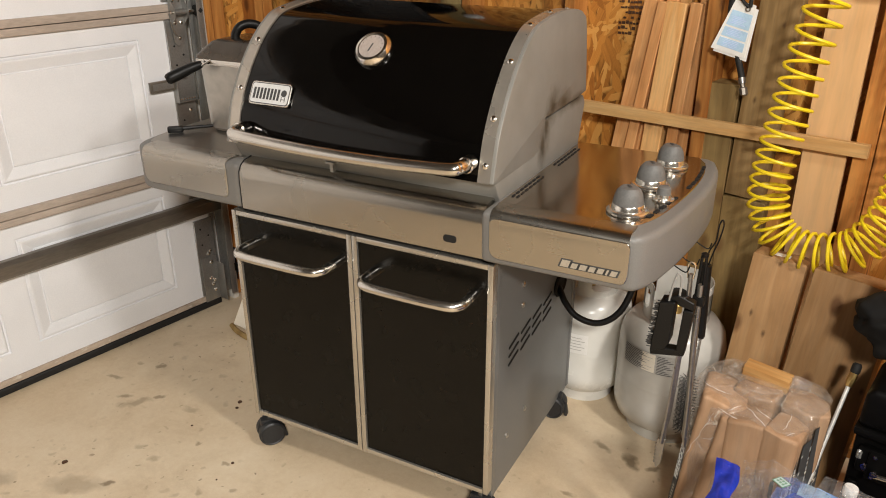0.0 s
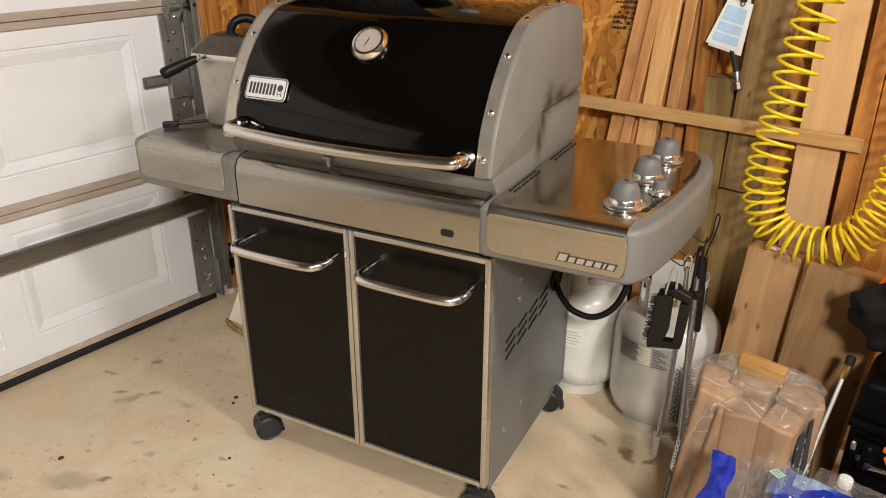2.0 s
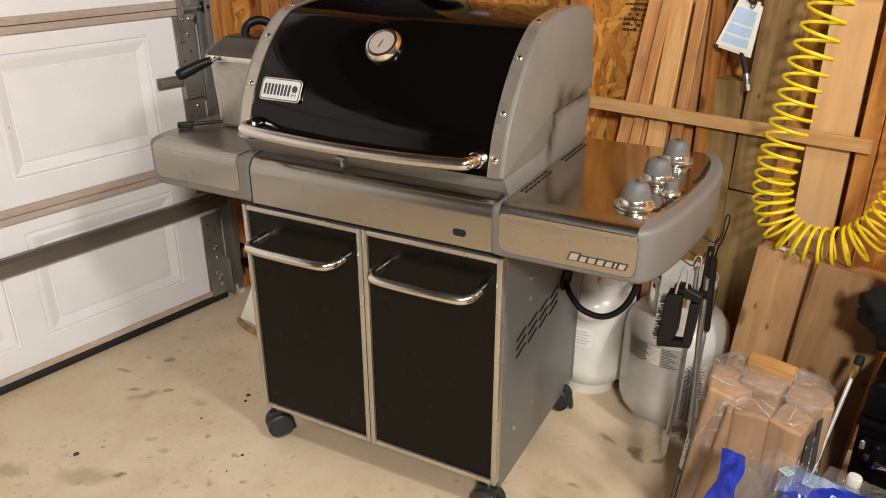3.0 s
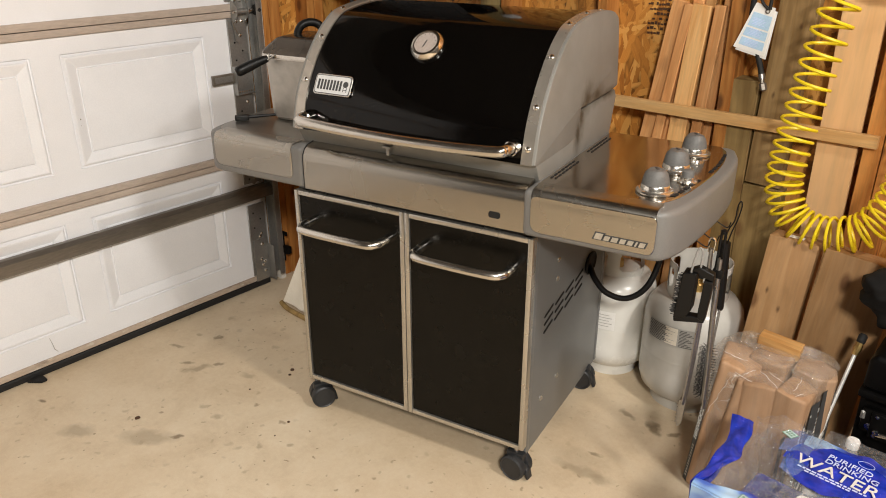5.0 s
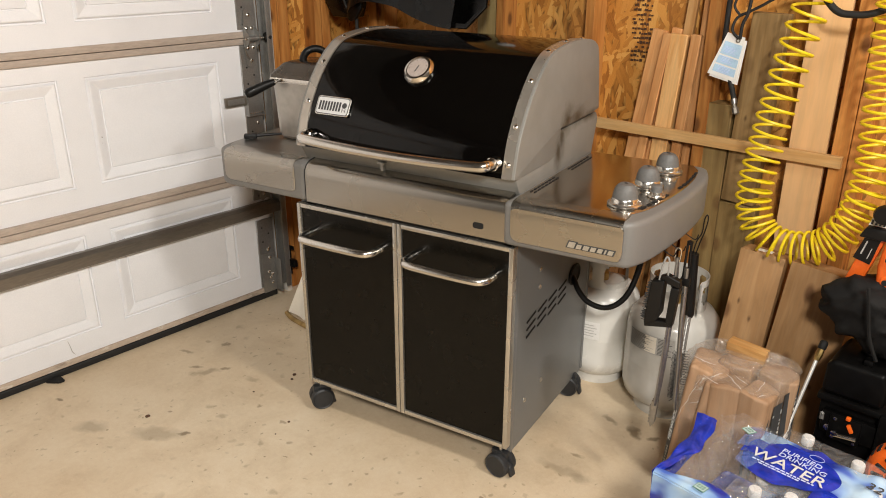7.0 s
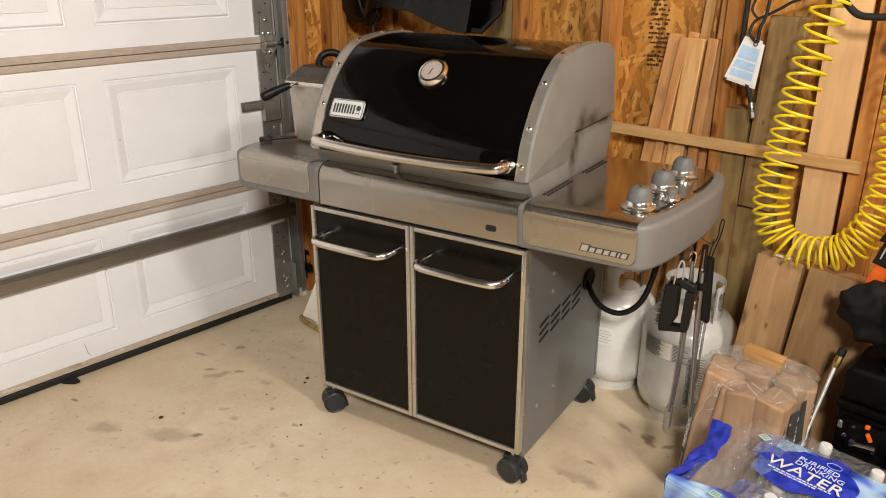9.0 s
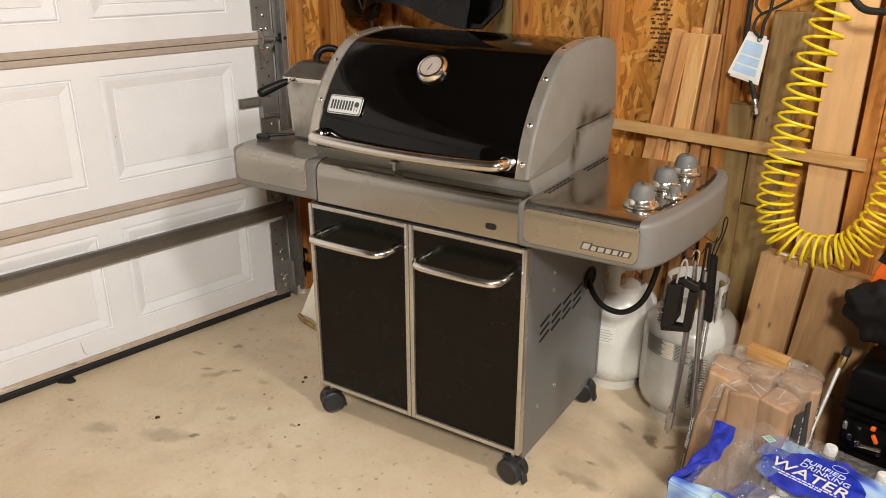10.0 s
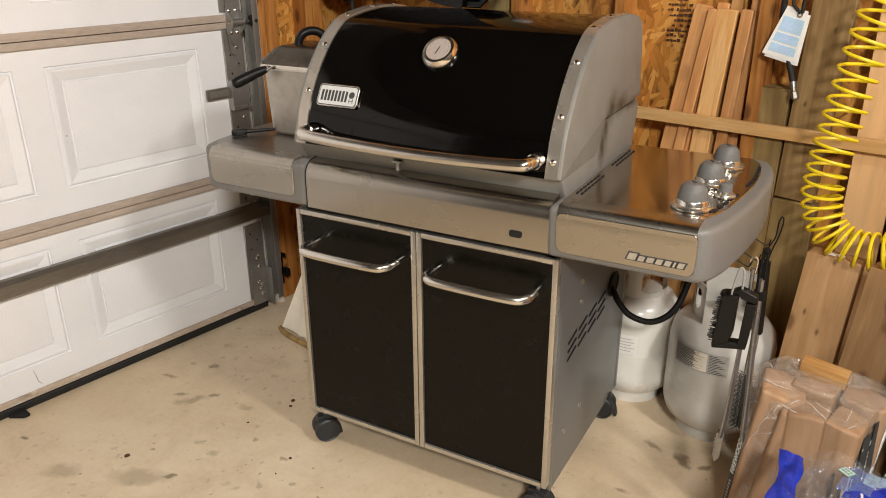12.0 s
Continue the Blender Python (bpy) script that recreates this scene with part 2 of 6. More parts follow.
def clear_film(name, col=(0.95, 0.95, 0.95), alpha=0.05, rough=0.05, crease=0.3, scale=26.0, relief=0.5, gloss=0.06):
    """Thin packing film: a glossy skin over what lies behind it, with whitish creases that also stand in for highlight
    streaks.
    """
    m, nt, b = mat(name)
    nt.nodes.remove(b)
    tr = nt.nodes.new("ShaderNodeBsdfTransparent")
    gl = nt.nodes.new("ShaderNodeBsdfPrincipled")
    gl.inputs["Base Color"].default_value = (*col, 1)
    gl.inputs["Roughness"].default_value = rough
    gl.inputs["Specular IOR Level"].default_value = 1.0
    sheen = nt.nodes.new("ShaderNodeBsdfGlossy")
    sheen.inputs["Roughness"].default_value = rough
    base = nt.nodes.new("ShaderNodeMixShader")
    base.inputs[0].default_value = gloss
    nt.links.new(tr.outputs[0], base.inputs[1])
    nt.links.new(sheen.outputs[0], base.inputs[2])
    mx = nt.nodes.new("ShaderNodeMixShader")
    v = coords(nt)
    wn = node(nt, "ShaderNodeTexNoise", Scale=14.0, Detail=3.0)
    nt.links.new(v, wn.inputs["Vector"])
    wv = nt.nodes.new("ShaderNodeVectorMath")
    wv.operation = "MULTIPLY_ADD"
    nt.links.new(wn.outputs["Color"], wv.inputs[0])
    wv.inputs[1].default_value = (0.06, 0.06, 0.06)
    nt.links.new(v, wv.inputs[2])
    vo = node(nt, "ShaderNodeTexVoronoi", Scale=scale)
    vo.feature = "DISTANCE_TO_EDGE"
    nt.links.new(wv.outputs[0], vo.inputs["Vector"])
    where = ramp(nt, noise_tex(nt, v, 17, 3), [(0.46, grey(0.0)), (0.66, grey(1.0))])
    line = maths(nt, "MULTIPLY", ramp(nt, vo.outputs["Distance"], [(0.0, grey(1.0)), (0.028, grey(0.0))]), where)
    nt.links.new(maths(nt, "ADD", alpha, maths(nt, "MULTIPLY", line, crease)), mx.inputs[0])
    nt.links.new(base.outputs[0], mx.inputs[1])
    nt.links.new(gl.outputs[0], mx.inputs[2])
    if relief:
        bn = node(nt, "ShaderNodeBump", Strength=relief, Distance=0.015)
        nt.links.new(maths(nt, "ADD", vo.outputs["Distance"], noise_tex(nt, v, 45, 4, 0.6, 1.0)), bn.inputs["Height"])
        nt.links.new(bn.outputs["Normal"], gl.inputs["Normal"])
        nt.links.new(bn.outputs["Normal"], sheen.inputs["Normal"])
    nt.links.new(mx.outputs[0], nt.nodes["Material Output"].inputs["Surface"])
    return m


def lid_side_paint():
    """Grey cast aluminium with sooty smoke stains where the lid meets the box."""
    m, nt, b = mat("grey_cast")
    v = coords(nt)
    n1, n2 = noise_tex(nt, v, 9, 4), noise_tex(nt, v, 220, 2)
    c = ramp(nt, n1, [(0.3, (0.215, 0.21, 0.192)), (0.7, (0.255, 0.248, 0.23))])
    tc = nt.nodes.new("ShaderNodeTexCoord")
    soot = None
    for cy, cz, sy, sz in ((0.352, 1.074, 50, 60), (0.37, 1.095, 28, 26), (0.47, 1.077, 8, 110), (0.335, 1.045, 45, 20), (0.315, 1.005, 40, 22), (0.56, 1.075, 12, 70), (0.45, 1.09, 20, 40)):
        sub = nt.nodes.new("ShaderNodeVectorMath")
        sub.operation = "SUBTRACT"
        sub.inputs[1].default_value = (0, cy, cz)
        nt.links.new(tc.outputs["Object"], sub.inputs[0])
        mul = nt.nodes.new("ShaderNodeVectorMath")
        mul.operation = "MULTIPLY"
        mul.inputs[1].default_value = (0, sy, sz)
        nt.links.new(sub.outputs[0], mul.inputs[0])
        ln = nt.nodes.new("ShaderNodeVectorMath")
        ln.operation = "LENGTH"
        nt.links.new(mul.outputs[0], ln.inputs[0])
        d = maths(nt, "MULTIPLY", maths(nt, "ADD", ln.outputs["Value"], maths(nt, "MULTIPLY", noise_tex(nt, v, 40, 4), 1.2)), 0.35)
        f = ramp(nt, d, [(0.28, grey(0.9)), (0.5, grey(0.45)), (0.8, grey(0.0))])
        soot = f if soot is None else maths(nt, "MAXIMUM", soot, f)
    c = mix(nt, soot, c, (0.045, 0.033, 0.018))
    nt.links.new(c, b.inputs["Base Color"])
    b.inputs["Roughness"].default_value = 0.5
    b.inputs["Metallic"].default_value = 0.25
    bump(nt, b, n2, 0.1, 0.0005)
    return m


M_FLOOR = concrete("floor_concrete")
M_DOORWHITE = plain("door_white_steel", (0.80, 0.805, 0.83), 0.42, var=0.03, scale=5, bmp=0.04, fine=240)
M_TAN = plain("section_edge_tan", (0.45, 0.375, 0.315), 0.5, var=0.07, scale=12, stretch=(1, 0.2, 1))
M_STRUT = plain("strut_galvanised", (0.22, 0.195, 0.165), 0.36, metal=0.7, var=0.12, scale=6, stretch=(1, 0.15, 1))
M_GALV = plain("galvanised_steel", (0.34, 0.335, 0.32), 0.4, metal=0.75, var=0.08, scale=12, bmp=0.0)


def worn_rail(name):
    """Tan painted steel edge: chipped to pale primer, with dark grime in streaks."""
    m, nt, b = mat(name)
    v = coords(nt, (1, 0.35, 1))
    chips, grime, fine = noise_tex(nt, v, 38, 5, 0.65), noise_tex(nt, v, 14, 5, 0.7), noise_tex(nt, v, 120, 3)
    c = ramp(nt, fine, [(0.3, (0.44, 0.35, 0.275)), (0.7, (0.54, 0.435, 0.345))])
    c = mix(nt, ramp(nt, chips, [(0.56, grey(0.0)), (0.62, grey(0.75))]), c, (0.66, 0.61, 0.54))
    c = mix(nt, ramp(nt, grime, [(0.56, grey(0.0)), (0.70, grey(0.8))]), c, (0.12, 0.09, 0.065))
    nt.links.new(c, b.inputs["Base Color"])
    b.inputs["Roughness"].default_value = 0.55
    return m


M_RAILWORN = worn_rail("worn_bottom_rail")
M_RUBBER = plain("black_rubber", (0.009, 0.0085, 0.008), 0.7, var=0.2)
M_OSB_Y = strand_board("osb_back", "y")
M_OSB_X = strand_board("osb_side", "x")
M_STUD = lumber("stud_fir", (0.64, 0.31, 0.085), (0.43, 0.17, 0.038), "z", knots=0.8, dirt=0.1)
M_PINE = lumber("pale_pine", (0.77, 0.49, 0.22), (0.63, 0.34, 0.12), "z", knots=0.5, dirt=0.08)
M_PLANK = lumber("red_cedar_plank", (0.74, 0.43, 0.19), (0.59, 0.285, 0.105), "z", knots=0.25, dirt=0.06)
M_PLY = lumber("birch_plywood", (0.80, 0.54, 0.285), (0.76, 0.49, 0.24), "z", knots=0.0, dirt=0.06, grain=0.35)
M_TREATED = lumber("treated_timber", (0.44, 0.31, 0.13), (0.30, 0.195, 0.075), "z", knots=0.5, dirt=0.35)
M_PALEBOARD = lumber("pale_treated_board", (0.60, 0.47, 0.22), (0.47, 0.34, 0.14), "z", knots=0.3, dirt=0.1)
M_WEATHER = lumber("weathered_timber", (0.53, 0.36, 0.165), (0.33, 0.205, 0.08), "z", knots=0.3, dirt=0.45, specks=0.75)
M_BLOCKWOOD = lumber("sawn_beam", (0.55, 0.345, 0.17), (0.45, 0.265, 0.12), "z", knots=0.7, dirt=0.35, specks=0.8)
M_STEEL = brushed("brushed_stainless", (0.44, 0.415, 0.37), 0.24, "x")
M_TRIM = plain("door_edge_steel", (0.55, 0.525, 0.475), 0.26, metal=0.85, var=0.03, scale=4, bmp=0.0, fine=5)
M_TOOL = plain("tool_steel", (0.32, 0.31, 0.295), 0.32, metal=0.9, var=0.1, scale=20, bmp=0.0)
M_STEELTOP = brushed("brushed_stainless_top", (0.48, 0.44, 0.39), 0.11, "y")
M_STEELDULL = brushed("dulled_stainless", (0.36, 0.34, 0.31), 0.3, "y")
M_BAND = plain("lid_band_steel", (0.46, 0.42, 0.365), 0.27, metal=0.7, var=0.05, scale=6, bmp=0.0, fine=20)
M_PLATED = plain("plated_letter_bar", (0.50, 0.47, 0.41), 0.35, metal=0.6, var=0.05, bmp=0.0)
M_CHROME = plain("chrome", (0.74, 0.71, 0.66), 0.17, metal=1.0, var=0.04, bmp=0.0)
M_BEZEL = plain("polished_bezel", (0.80, 0.78, 0.73), 0.19, metal=0.95, var=0.12, scale=60, bmp=0.12, fine=160)
M_SATIN = plain("satin_steel", (0.68, 0.655, 0.61), 0.22, metal=1.0, var=0.04, scale=5, bmp=0.0)
M_BLACKLID = plain("black_porcelain_enamel", (0.0022, 0.0018, 0.0015), 0.07, var=0.1, bmp=0.0)
M_BLACKDOOR = plain("black_textured_panel", (0.0036, 0.0030, 0.0021), 0.24, var=0.15, bmp=0.1, fine=700)
M_BLACKDOOR.node_tree.nodes["Principled BSDF"].inputs["Specular IOR Level"].default_value = 0.2
M_GREYCAST = lid_side_paint()
M_GREY = plain("grey_moulded_shell", (0.172, 0.167, 0.158), 0.45, var=0.05, scale=8, bmp=0.08, fine=420)
M_GREYPANEL = plain("grey_painted_panel", (0.20, 0.205, 0.205), 0.4, metal=0.3, var=0.06, scale=5, bmp=0.05, fine=400)
M_DARK = plain("dark_inside", (0.005, 0.0045, 0.004), 0.8)
M_KNOB = plain("grey_knob", (0.135, 0.132, 0.126), 0.55, var=0.05, bmp=0.05)
M_BLACKPLASTIC = plain("black_plastic", (0.005, 0.0047, 0.0045), 0.45, var=0.15)
M_BLACKPLASTIC.node_tree.nodes["Principled BSDF"].inputs["Specular IOR Level"].default_value = 0.28
M_BLACKLID.node_tree.nodes["Principled BSDF"].inputs["Specular IOR Level"].default_value = 0.26
M_BLACKGLOSS = plain("black_gloss_plastic", (0.002, 0.0018, 0.0016), 0.28, var=0.1, bmp=0.0)
M_BLACKGLOSS.node_tree.nodes["Principled BSDF"].inputs["Specular IOR Level"].default_value = 0.25
M_ENGINE = plain("engine_black", (0.0028, 0.0026, 0.0025), 0.45, var=0.3, scale=30, bmp=0.2, fine=260)
M_ENGINE.node_tree.nodes["Principled BSDF"].inputs["Specular IOR Level"].default_value = 0.11
M_CASTER = plain("caster_dark_grey", (0.02, 0.021, 0.023), 0.5, var=0.2)
M_TANK = plain("tank_white_paint", (0.73, 0.72, 0.675), 0.24, var=0.05, scale=6, bmp=0.0, fine=9)
M_TANKGREY = plain("tank_grey_paint", (0.55, 0.535, 0.495), 0.22, var=0.08, scale=5, bmp=0.0, fine=11)
M_PAPER = plain("white_paper", (0.78, 0.77, 0.74), 0.6, var=0.03)
M_PRINT = plain("print_dark", (0.05, 0.05, 0.05), 0.6)
M_PRINTBLUE = plain("print_blue", (0.42, 0.60, 0.77), 0.6)
M_LABELGREY = plain("label_grey", (0.42, 0.41, 0.385), 0.5)
M_YELLOW = plain("yellow_hose", (0.74, 0.55, 0.012), 0.42, var=0.06, bmp=0.0)
M_CARD = plain("white_card", (0.80, 0.745, 0.64), 0.7, var=0.08, scale=6)
M_BAG = plain("black_bag_cloth", (0.012, 0.0115, 0.011), 0.7, var=0.35, scale=18, bmp=0.25, fine=600)
M_BAG.node_tree.nodes["Principled BSDF"].inputs["Specular IOR Level"].default_value = 0.12
M_CORD = plain("grey_cord", (0.27, 0.26, 0.24), 0.6)
M_ORANGE = plain("orange_plastic", (0.80, 0.13, 0.012), 0.38, var=0.08)
M_BRASS = plain("brass", (0.62, 0.42, 0.16), 0.3, metal=1.0)
M_BLUEFILM = plain("blue_printed_film", (0.012, 0.032, 0.36), 0.22, var=0.35, scale=30, bmp=0.25, fine=40)
M_PALEFILM = plain("pale_blue_printed_film", (0.33, 0.55, 0.78), 0.22, var=0.4, scale=14, bmp=0.25, fine=40)
_nt = M_PALEFILM.node_tree
_wash = noise_tex(_nt, coords(_nt, (1, 1, 1.6)), 11.0, 3, 0.55, 0.8)
_nt.links.new(ramp(_nt, _wash, [(0.30, (0.015, 0.03, 0.28)), (0.44, (0.07, 0.17, 0.52)), (0.56, (0.25, 0.45, 0.68)), (0.78, (0.50, 0.66, 0.78))]), _nt.nodes["Principled BSDF"].inputs["Base Color"])
M_SIDEFILM = plain("watercolour_side_film", (0.5, 0.6, 0.75), 0.32, var=0.2, scale=6, bmp=0.2, fine=40)
_ns = M_SIDEFILM.node_tree
_ws = noise_tex(_ns, coords(_ns, (1, 1, 1.3)), 9.0, 2, 0.45, 0.3)
_ns.links.new(ramp(_ns, _ws, [(0.40, (0.015, 0.03, 0.30)), (0.48, (0.07, 0.14, 0.48)), (0.55, (0.25, 0.40, 0.64)), (0.68, (0.43, 0.58, 0.71))]), _ns.nodes["Principled BSDF"].inputs["Base Color"])
M_FILM = clear_film("clear_packing_film", alpha=0.10, rough=0.07, crease=0.2, relief=0.9)
M_WRAP = clear_film("torn_wrap", (0.86, 0.74, 0.62), alpha=0.13, rough=0.14, crease=0.5, scale=12.0, relief=1.0, gloss=0.12)
M_FOLDGLINT = plain("film_fold_glint", (0.80, 0.76, 0.72), 0.25, var=0.0, bmp=0.0)
M_LOOSE = clear_film("loose_crinkled_film", alpha=0.05, rough=0.08, crease=0.2, scale=44.0, relief=1.0)
M_PRINTFILM = clear_film("thin_blue_print_film", (0.14, 0.24, 0.60), alpha=0.45, rough=0.1, crease=0.15, scale=40.0, relief=0.8)
M_PALEPRINT = clear_film("thin_pale_print_film", (0.45, 0.66, 0.80), alpha=0.5, rough=0.12, crease=0.15, scale=40.0, relief=0.8)
M_BOTTLE = clear_film("bottle_plastic", (0.86, 0.88, 0.90), 0.2, 0.06, 0.0, relief=0.0)
M_CAP = plain("white_cap", (0.66, 0.66, 0.65), 0.4, var=0.03)
M_PRINTPALE = plain("print_pale_blue", (0.52, 0.60, 0.85), 0.5)
M_GREEN = plain("print_green", (0.13, 0.27, 0.19), 0.5)
M_MINT = plain("print_mint", (0.46, 0.57, 0.58), 0.4)
# dimness of a larger garage, put into the colour of unseen surfaces
M_DIMROOM = plain("unseen_room_darkened", (0.055, 0.047, 0.039), 0.85, var=0.05, scale=3)
M_JAMB = plain("white_jamb", (0.72, 0.69, 0.64), 0.5, var=0.08)


# ---- mesh helpers ----
def emit(name, bm, material, parent=None, smooth=38):
    me = bpy.data.meshes.new(name)
    bmesh.ops.recalc_face_normals(bm, faces=bm.faces[:])
    bm.to_mesh(me)
    bm.free()
    for p in me.polygons:
        p.use_smooth = True
    me.set_sharp_from_angle(angle=radians(smooth))
    me.materials.append(material)
    ob = new(name, me)
    ob.parent = parent
    return ob


def part(name, bm, material, parent, label="", smooth=38):
    ob = emit(name, bm, material, parent, smooth)
    if label:
        ob["label"] = label
    return ob


def thing(name, m, label, category, group="", kind=""):
    ob = new(name)
    ob.empty_display_size = 0.05
    ob.matrix_basis = m
    return tagged(ob, label, category, group, kind)


def join(bm, other):
    me = bpy.data.meshes.new("tmp")
    other.to_mesh(me)
    other.free()
    bm.from_mesh(me)
    bpy.data.meshes.remove(me)
    return bm


def box(x0, x1, y0, y1, z0, z1, bev=0.0, seg=2):
    bm = bmesh.new()
    bmesh.ops.create_cube(bm, size=1)
    bmesh.ops.scale(bm, vec=(x1 - x0, y1 - y0, z1 - z0), verts=bm.verts)
    bmesh.ops.translate(bm, vec=((x0 + x1) / 2, (y0 + y1) / 2, (z0 + z1) / 2), verts=bm.verts)
    if bev:
        bmesh.ops.bevel(bm, geom=bm.edges[:], offset=bev, segments=seg, affect="EDGES", profile=0.6)
    return bm


def boxes(items, bev=0.0):
    bm = bmesh.new()
    for it in items:
        join(bm, box(*it, bev=bev))
    return bm


def prism(outline, lo, hi, axis="z", bev=0.0, seg=2, bev_edges="all"):
    """An outline in the two other axes, pushed from lo to hi along axis."""
    place = {"z": lambda a, b, h: (a, b, h), "y": lambda a, b, h: (a, h, b), "x": lambda a, b, h: (h, a, b)}[axis]
    bm = bmesh.new()
    v0 = [bm.verts.new(place(a, b, lo)) for a, b in outline]
    v1 = [bm.verts.new(place(a, b, hi)) for a, b in outline]
    n = len(outline)
    bm.faces.new(v0[::-1])
    bm.faces.new(v1)
    for i in range(n):
        bm.faces.new((v0[i], v0[(i + 1) % n], v1[(i + 1) % n], v1[i]))
    bmesh.ops.recalc_face_normals(bm, faces=bm.faces[:])
    if bev:
        ed = [e for e in bm.edges if len(e.link_faces) == 2 and e.calc_face_angle(0) > radians(40)]
        bmesh.ops.bevel(bm, geom=ed, offset=bev, segments=seg, affect="EDGES", profile=0.55)
    return bm


def rounded(pts, rads, n=6):
    """A closed outline with its corners rounded by the given radii."""
    out, k = [], len(pts)
    for i in range(k):
        p, a, b = Vector(pts[i]), Vector(pts[i - 1]), Vector(pts[(i + 1) % k])
        r = rads[i] if not isinstance(rads, (int, float)) else rads
        if r <= 0:
            out.append(tuple(p))
            continue
        u, w = (a - p).normalized(), (b - p).normalized()
        half = math.acos(max(-1, min(1, u.dot(w)))) / 2
        d = min(r / math.tan(half), 0.49 * (a - p).length, 0.49 * (b - p).length)
        s, e = p + u * d, p + w * d
        for j in range(n + 1):
            t = j / n
            out.append(tuple((1 - t) ** 2 * s + 2 * t * (1 - t) * p + t * t * e))
    return out


def smooth_line(pts, n=6, closed=False):
    P = [Vector(p) for p in pts]
    out = []
    k = len(P)
    for i in range(k if closed else k - 1):
        p0 = P[(i - 1) % k] if closed or i > 0 else P[0]
        p1, p2 = P[i], P[(i + 1) % k]
        p3 = P[(i + 2) % k] if closed or i + 2 < k else P[-1]
        for j in range(n):
            t = j / n
            out.append(0.5 * (2 * p1 + (p2 - p0) * t + (2 * p0 - 5 * p1 + 4 * p2 - p3) * t * t + (3 * p1 - p0 - 3 * p2 + p3) * t ** 3))
    if not closed:
        out.append(P[-1])
    return out


def tube(pts, r, seg=10, caps=True):
    """A round bar or hose along pts; r: one radius or one for every point."""
    P = [Vector(p) for p in pts]
    bm = bmesh.new()
    rings, up = [], None
    for i, p in enumerate(P):
        t = (P[min(i + 1, len(P) - 1)] - P[max(i - 1, 0)]).normalized()
        if up is None:
            up = t.orthogonal().normalized()
        up = (up - t * up.dot(t)).normalized()
        side = t.cross(up)
        rr = r[i] if isinstance(r, (list, tuple)) else r
        rings.append([bm.verts.new(p + (up * math.cos(a) + side * math.sin(a)) * rr) for a in (2 * math.pi * k / seg for k in range(seg))])
    for a, b in zip(rings, rings[1:]):
        for k in range(seg):
            bm.faces.new((a[k], a[(k + 1) % seg], b[(k + 1) % seg], b[k]))
    if caps:
        bm.faces.new(rings[0][::-1])
        bm.faces.new(rings[-1])
    return bm


def lathe(profile, seg=32, m=None):
    """A turned form: (radius, height) pairs round z, then moved by m."""
    bm = bmesh.new()
    rings = []
    for r, z in profile:
        if r < 1e-5:
            rings.append([bm.verts.new((0, 0, z))])
        else:
            rings.append([bm.verts.new((r * math.cos(2 * math.pi * k / seg), r * math.sin(2 * math.pi * k / seg), z)) for k in range(seg)])
    for a, b in zip(rings, rings[1:]):
        for k in range(seg):
            k2 = (k + 1) % seg
            if len(a) == 1 and len(b) == 1:
                continue
            if len(a) == 1:
                bm.faces.new((a[0], b[k2], b[k]))
            elif len(b) == 1:
                bm.faces.new((a[k], a[k2], b[0]))
            else:
                bm.faces.new((a[k], a[k2], b[k2], b[k]))
    if m is not None:
        bmesh.ops.transform(bm, matrix=m, verts=bm.verts)
    return bm


def moved(bm, m):
    bmesh.ops.transform(bm, matrix=m, verts=bm.verts)
    return bm


def crumple(bm, amount, scale, seed=0.0):
    for v in bm.verts:
        d = noise.noise_vector(v.co * scale + Vector((seed, seed * 2, -seed)))
        v.co += d * amount
    return bm


def sheet(fn, nu, nv):
    """A surface from fn(u, v), u and v from 0 to 1."""
    bm = bmesh.new()
    g = [[bm.verts.new(fn(i / nu, j / nv)) for j in range(nv + 1)] for i in range(nu + 1)]
    for i in range(nu):
        for j in range(nv):
            bm.faces.new((g[i][j], g[i + 1][j], g[i + 1][j + 1], g[i][j + 1]))
    return bm


def thick(bm, t):
    bmesh.ops.recalc_face_normals(bm, faces=bm.faces[:])
    bmesh.ops.solidify(bm, geom=bm.faces[:], thickness=t)
    return bm



# ---- the garage ----
DX, YB = -0.90, 1.185          # inside face of the big door; sheathing of the back wall
X1, Y0 = 5.2, -5.6             # far side and front end of the garage
tagged(emit("floor", box(-1.3, X1, Y0, 1.35, -0.12, 0.0), M_FLOOR), "tan stained concrete garage floor with oil drips", "floor", kind="structure")
# unseen ceiling and walls, coloured near black so the room bounces little light
tagged(emit("ceiling", box(-1.3, X1, Y0, 1.35, CEIL, CEIL + 0.1), M_DIMROOM), "unseen garage ceiling, darkened to stand for a large dim room", "ceiling", kind="structure")
tagged(emit("wall_south", box(-1.3, X1, Y0 - 0.12, Y0, 0, CEIL), M_DIMROOM), "unseen garage wall, darkened to stand for a large dim room", "wall", kind="structure")
tagged(emit("wall_east", box(X1, X1 + 0.12, Y0, 1.35, 0, CEIL), M_DIMROOM), "unseen garage wall, darkened to stand for a large dim room", "wall", kind="structure")

wall_n = tagged(emit("wall_north", box(-1.12, X1, YB, YB + 0.13, 0, CEIL), M_OSB_Y), "unfinished stud wall sheathed with strand board", "wall", kind="structure")
wall_w = tagged(emit("wall_west", box(-1.12, -0.985, 0.585, YB - 0.002, 0, CEIL), M_OSB_X), "unfinished stud wall beside the garage door", "wall", kind="structure")
part("header", box(-1.12, -0.985, Y0, 0.583, 2.44, CEIL), M_DIMROOM, wall_w)
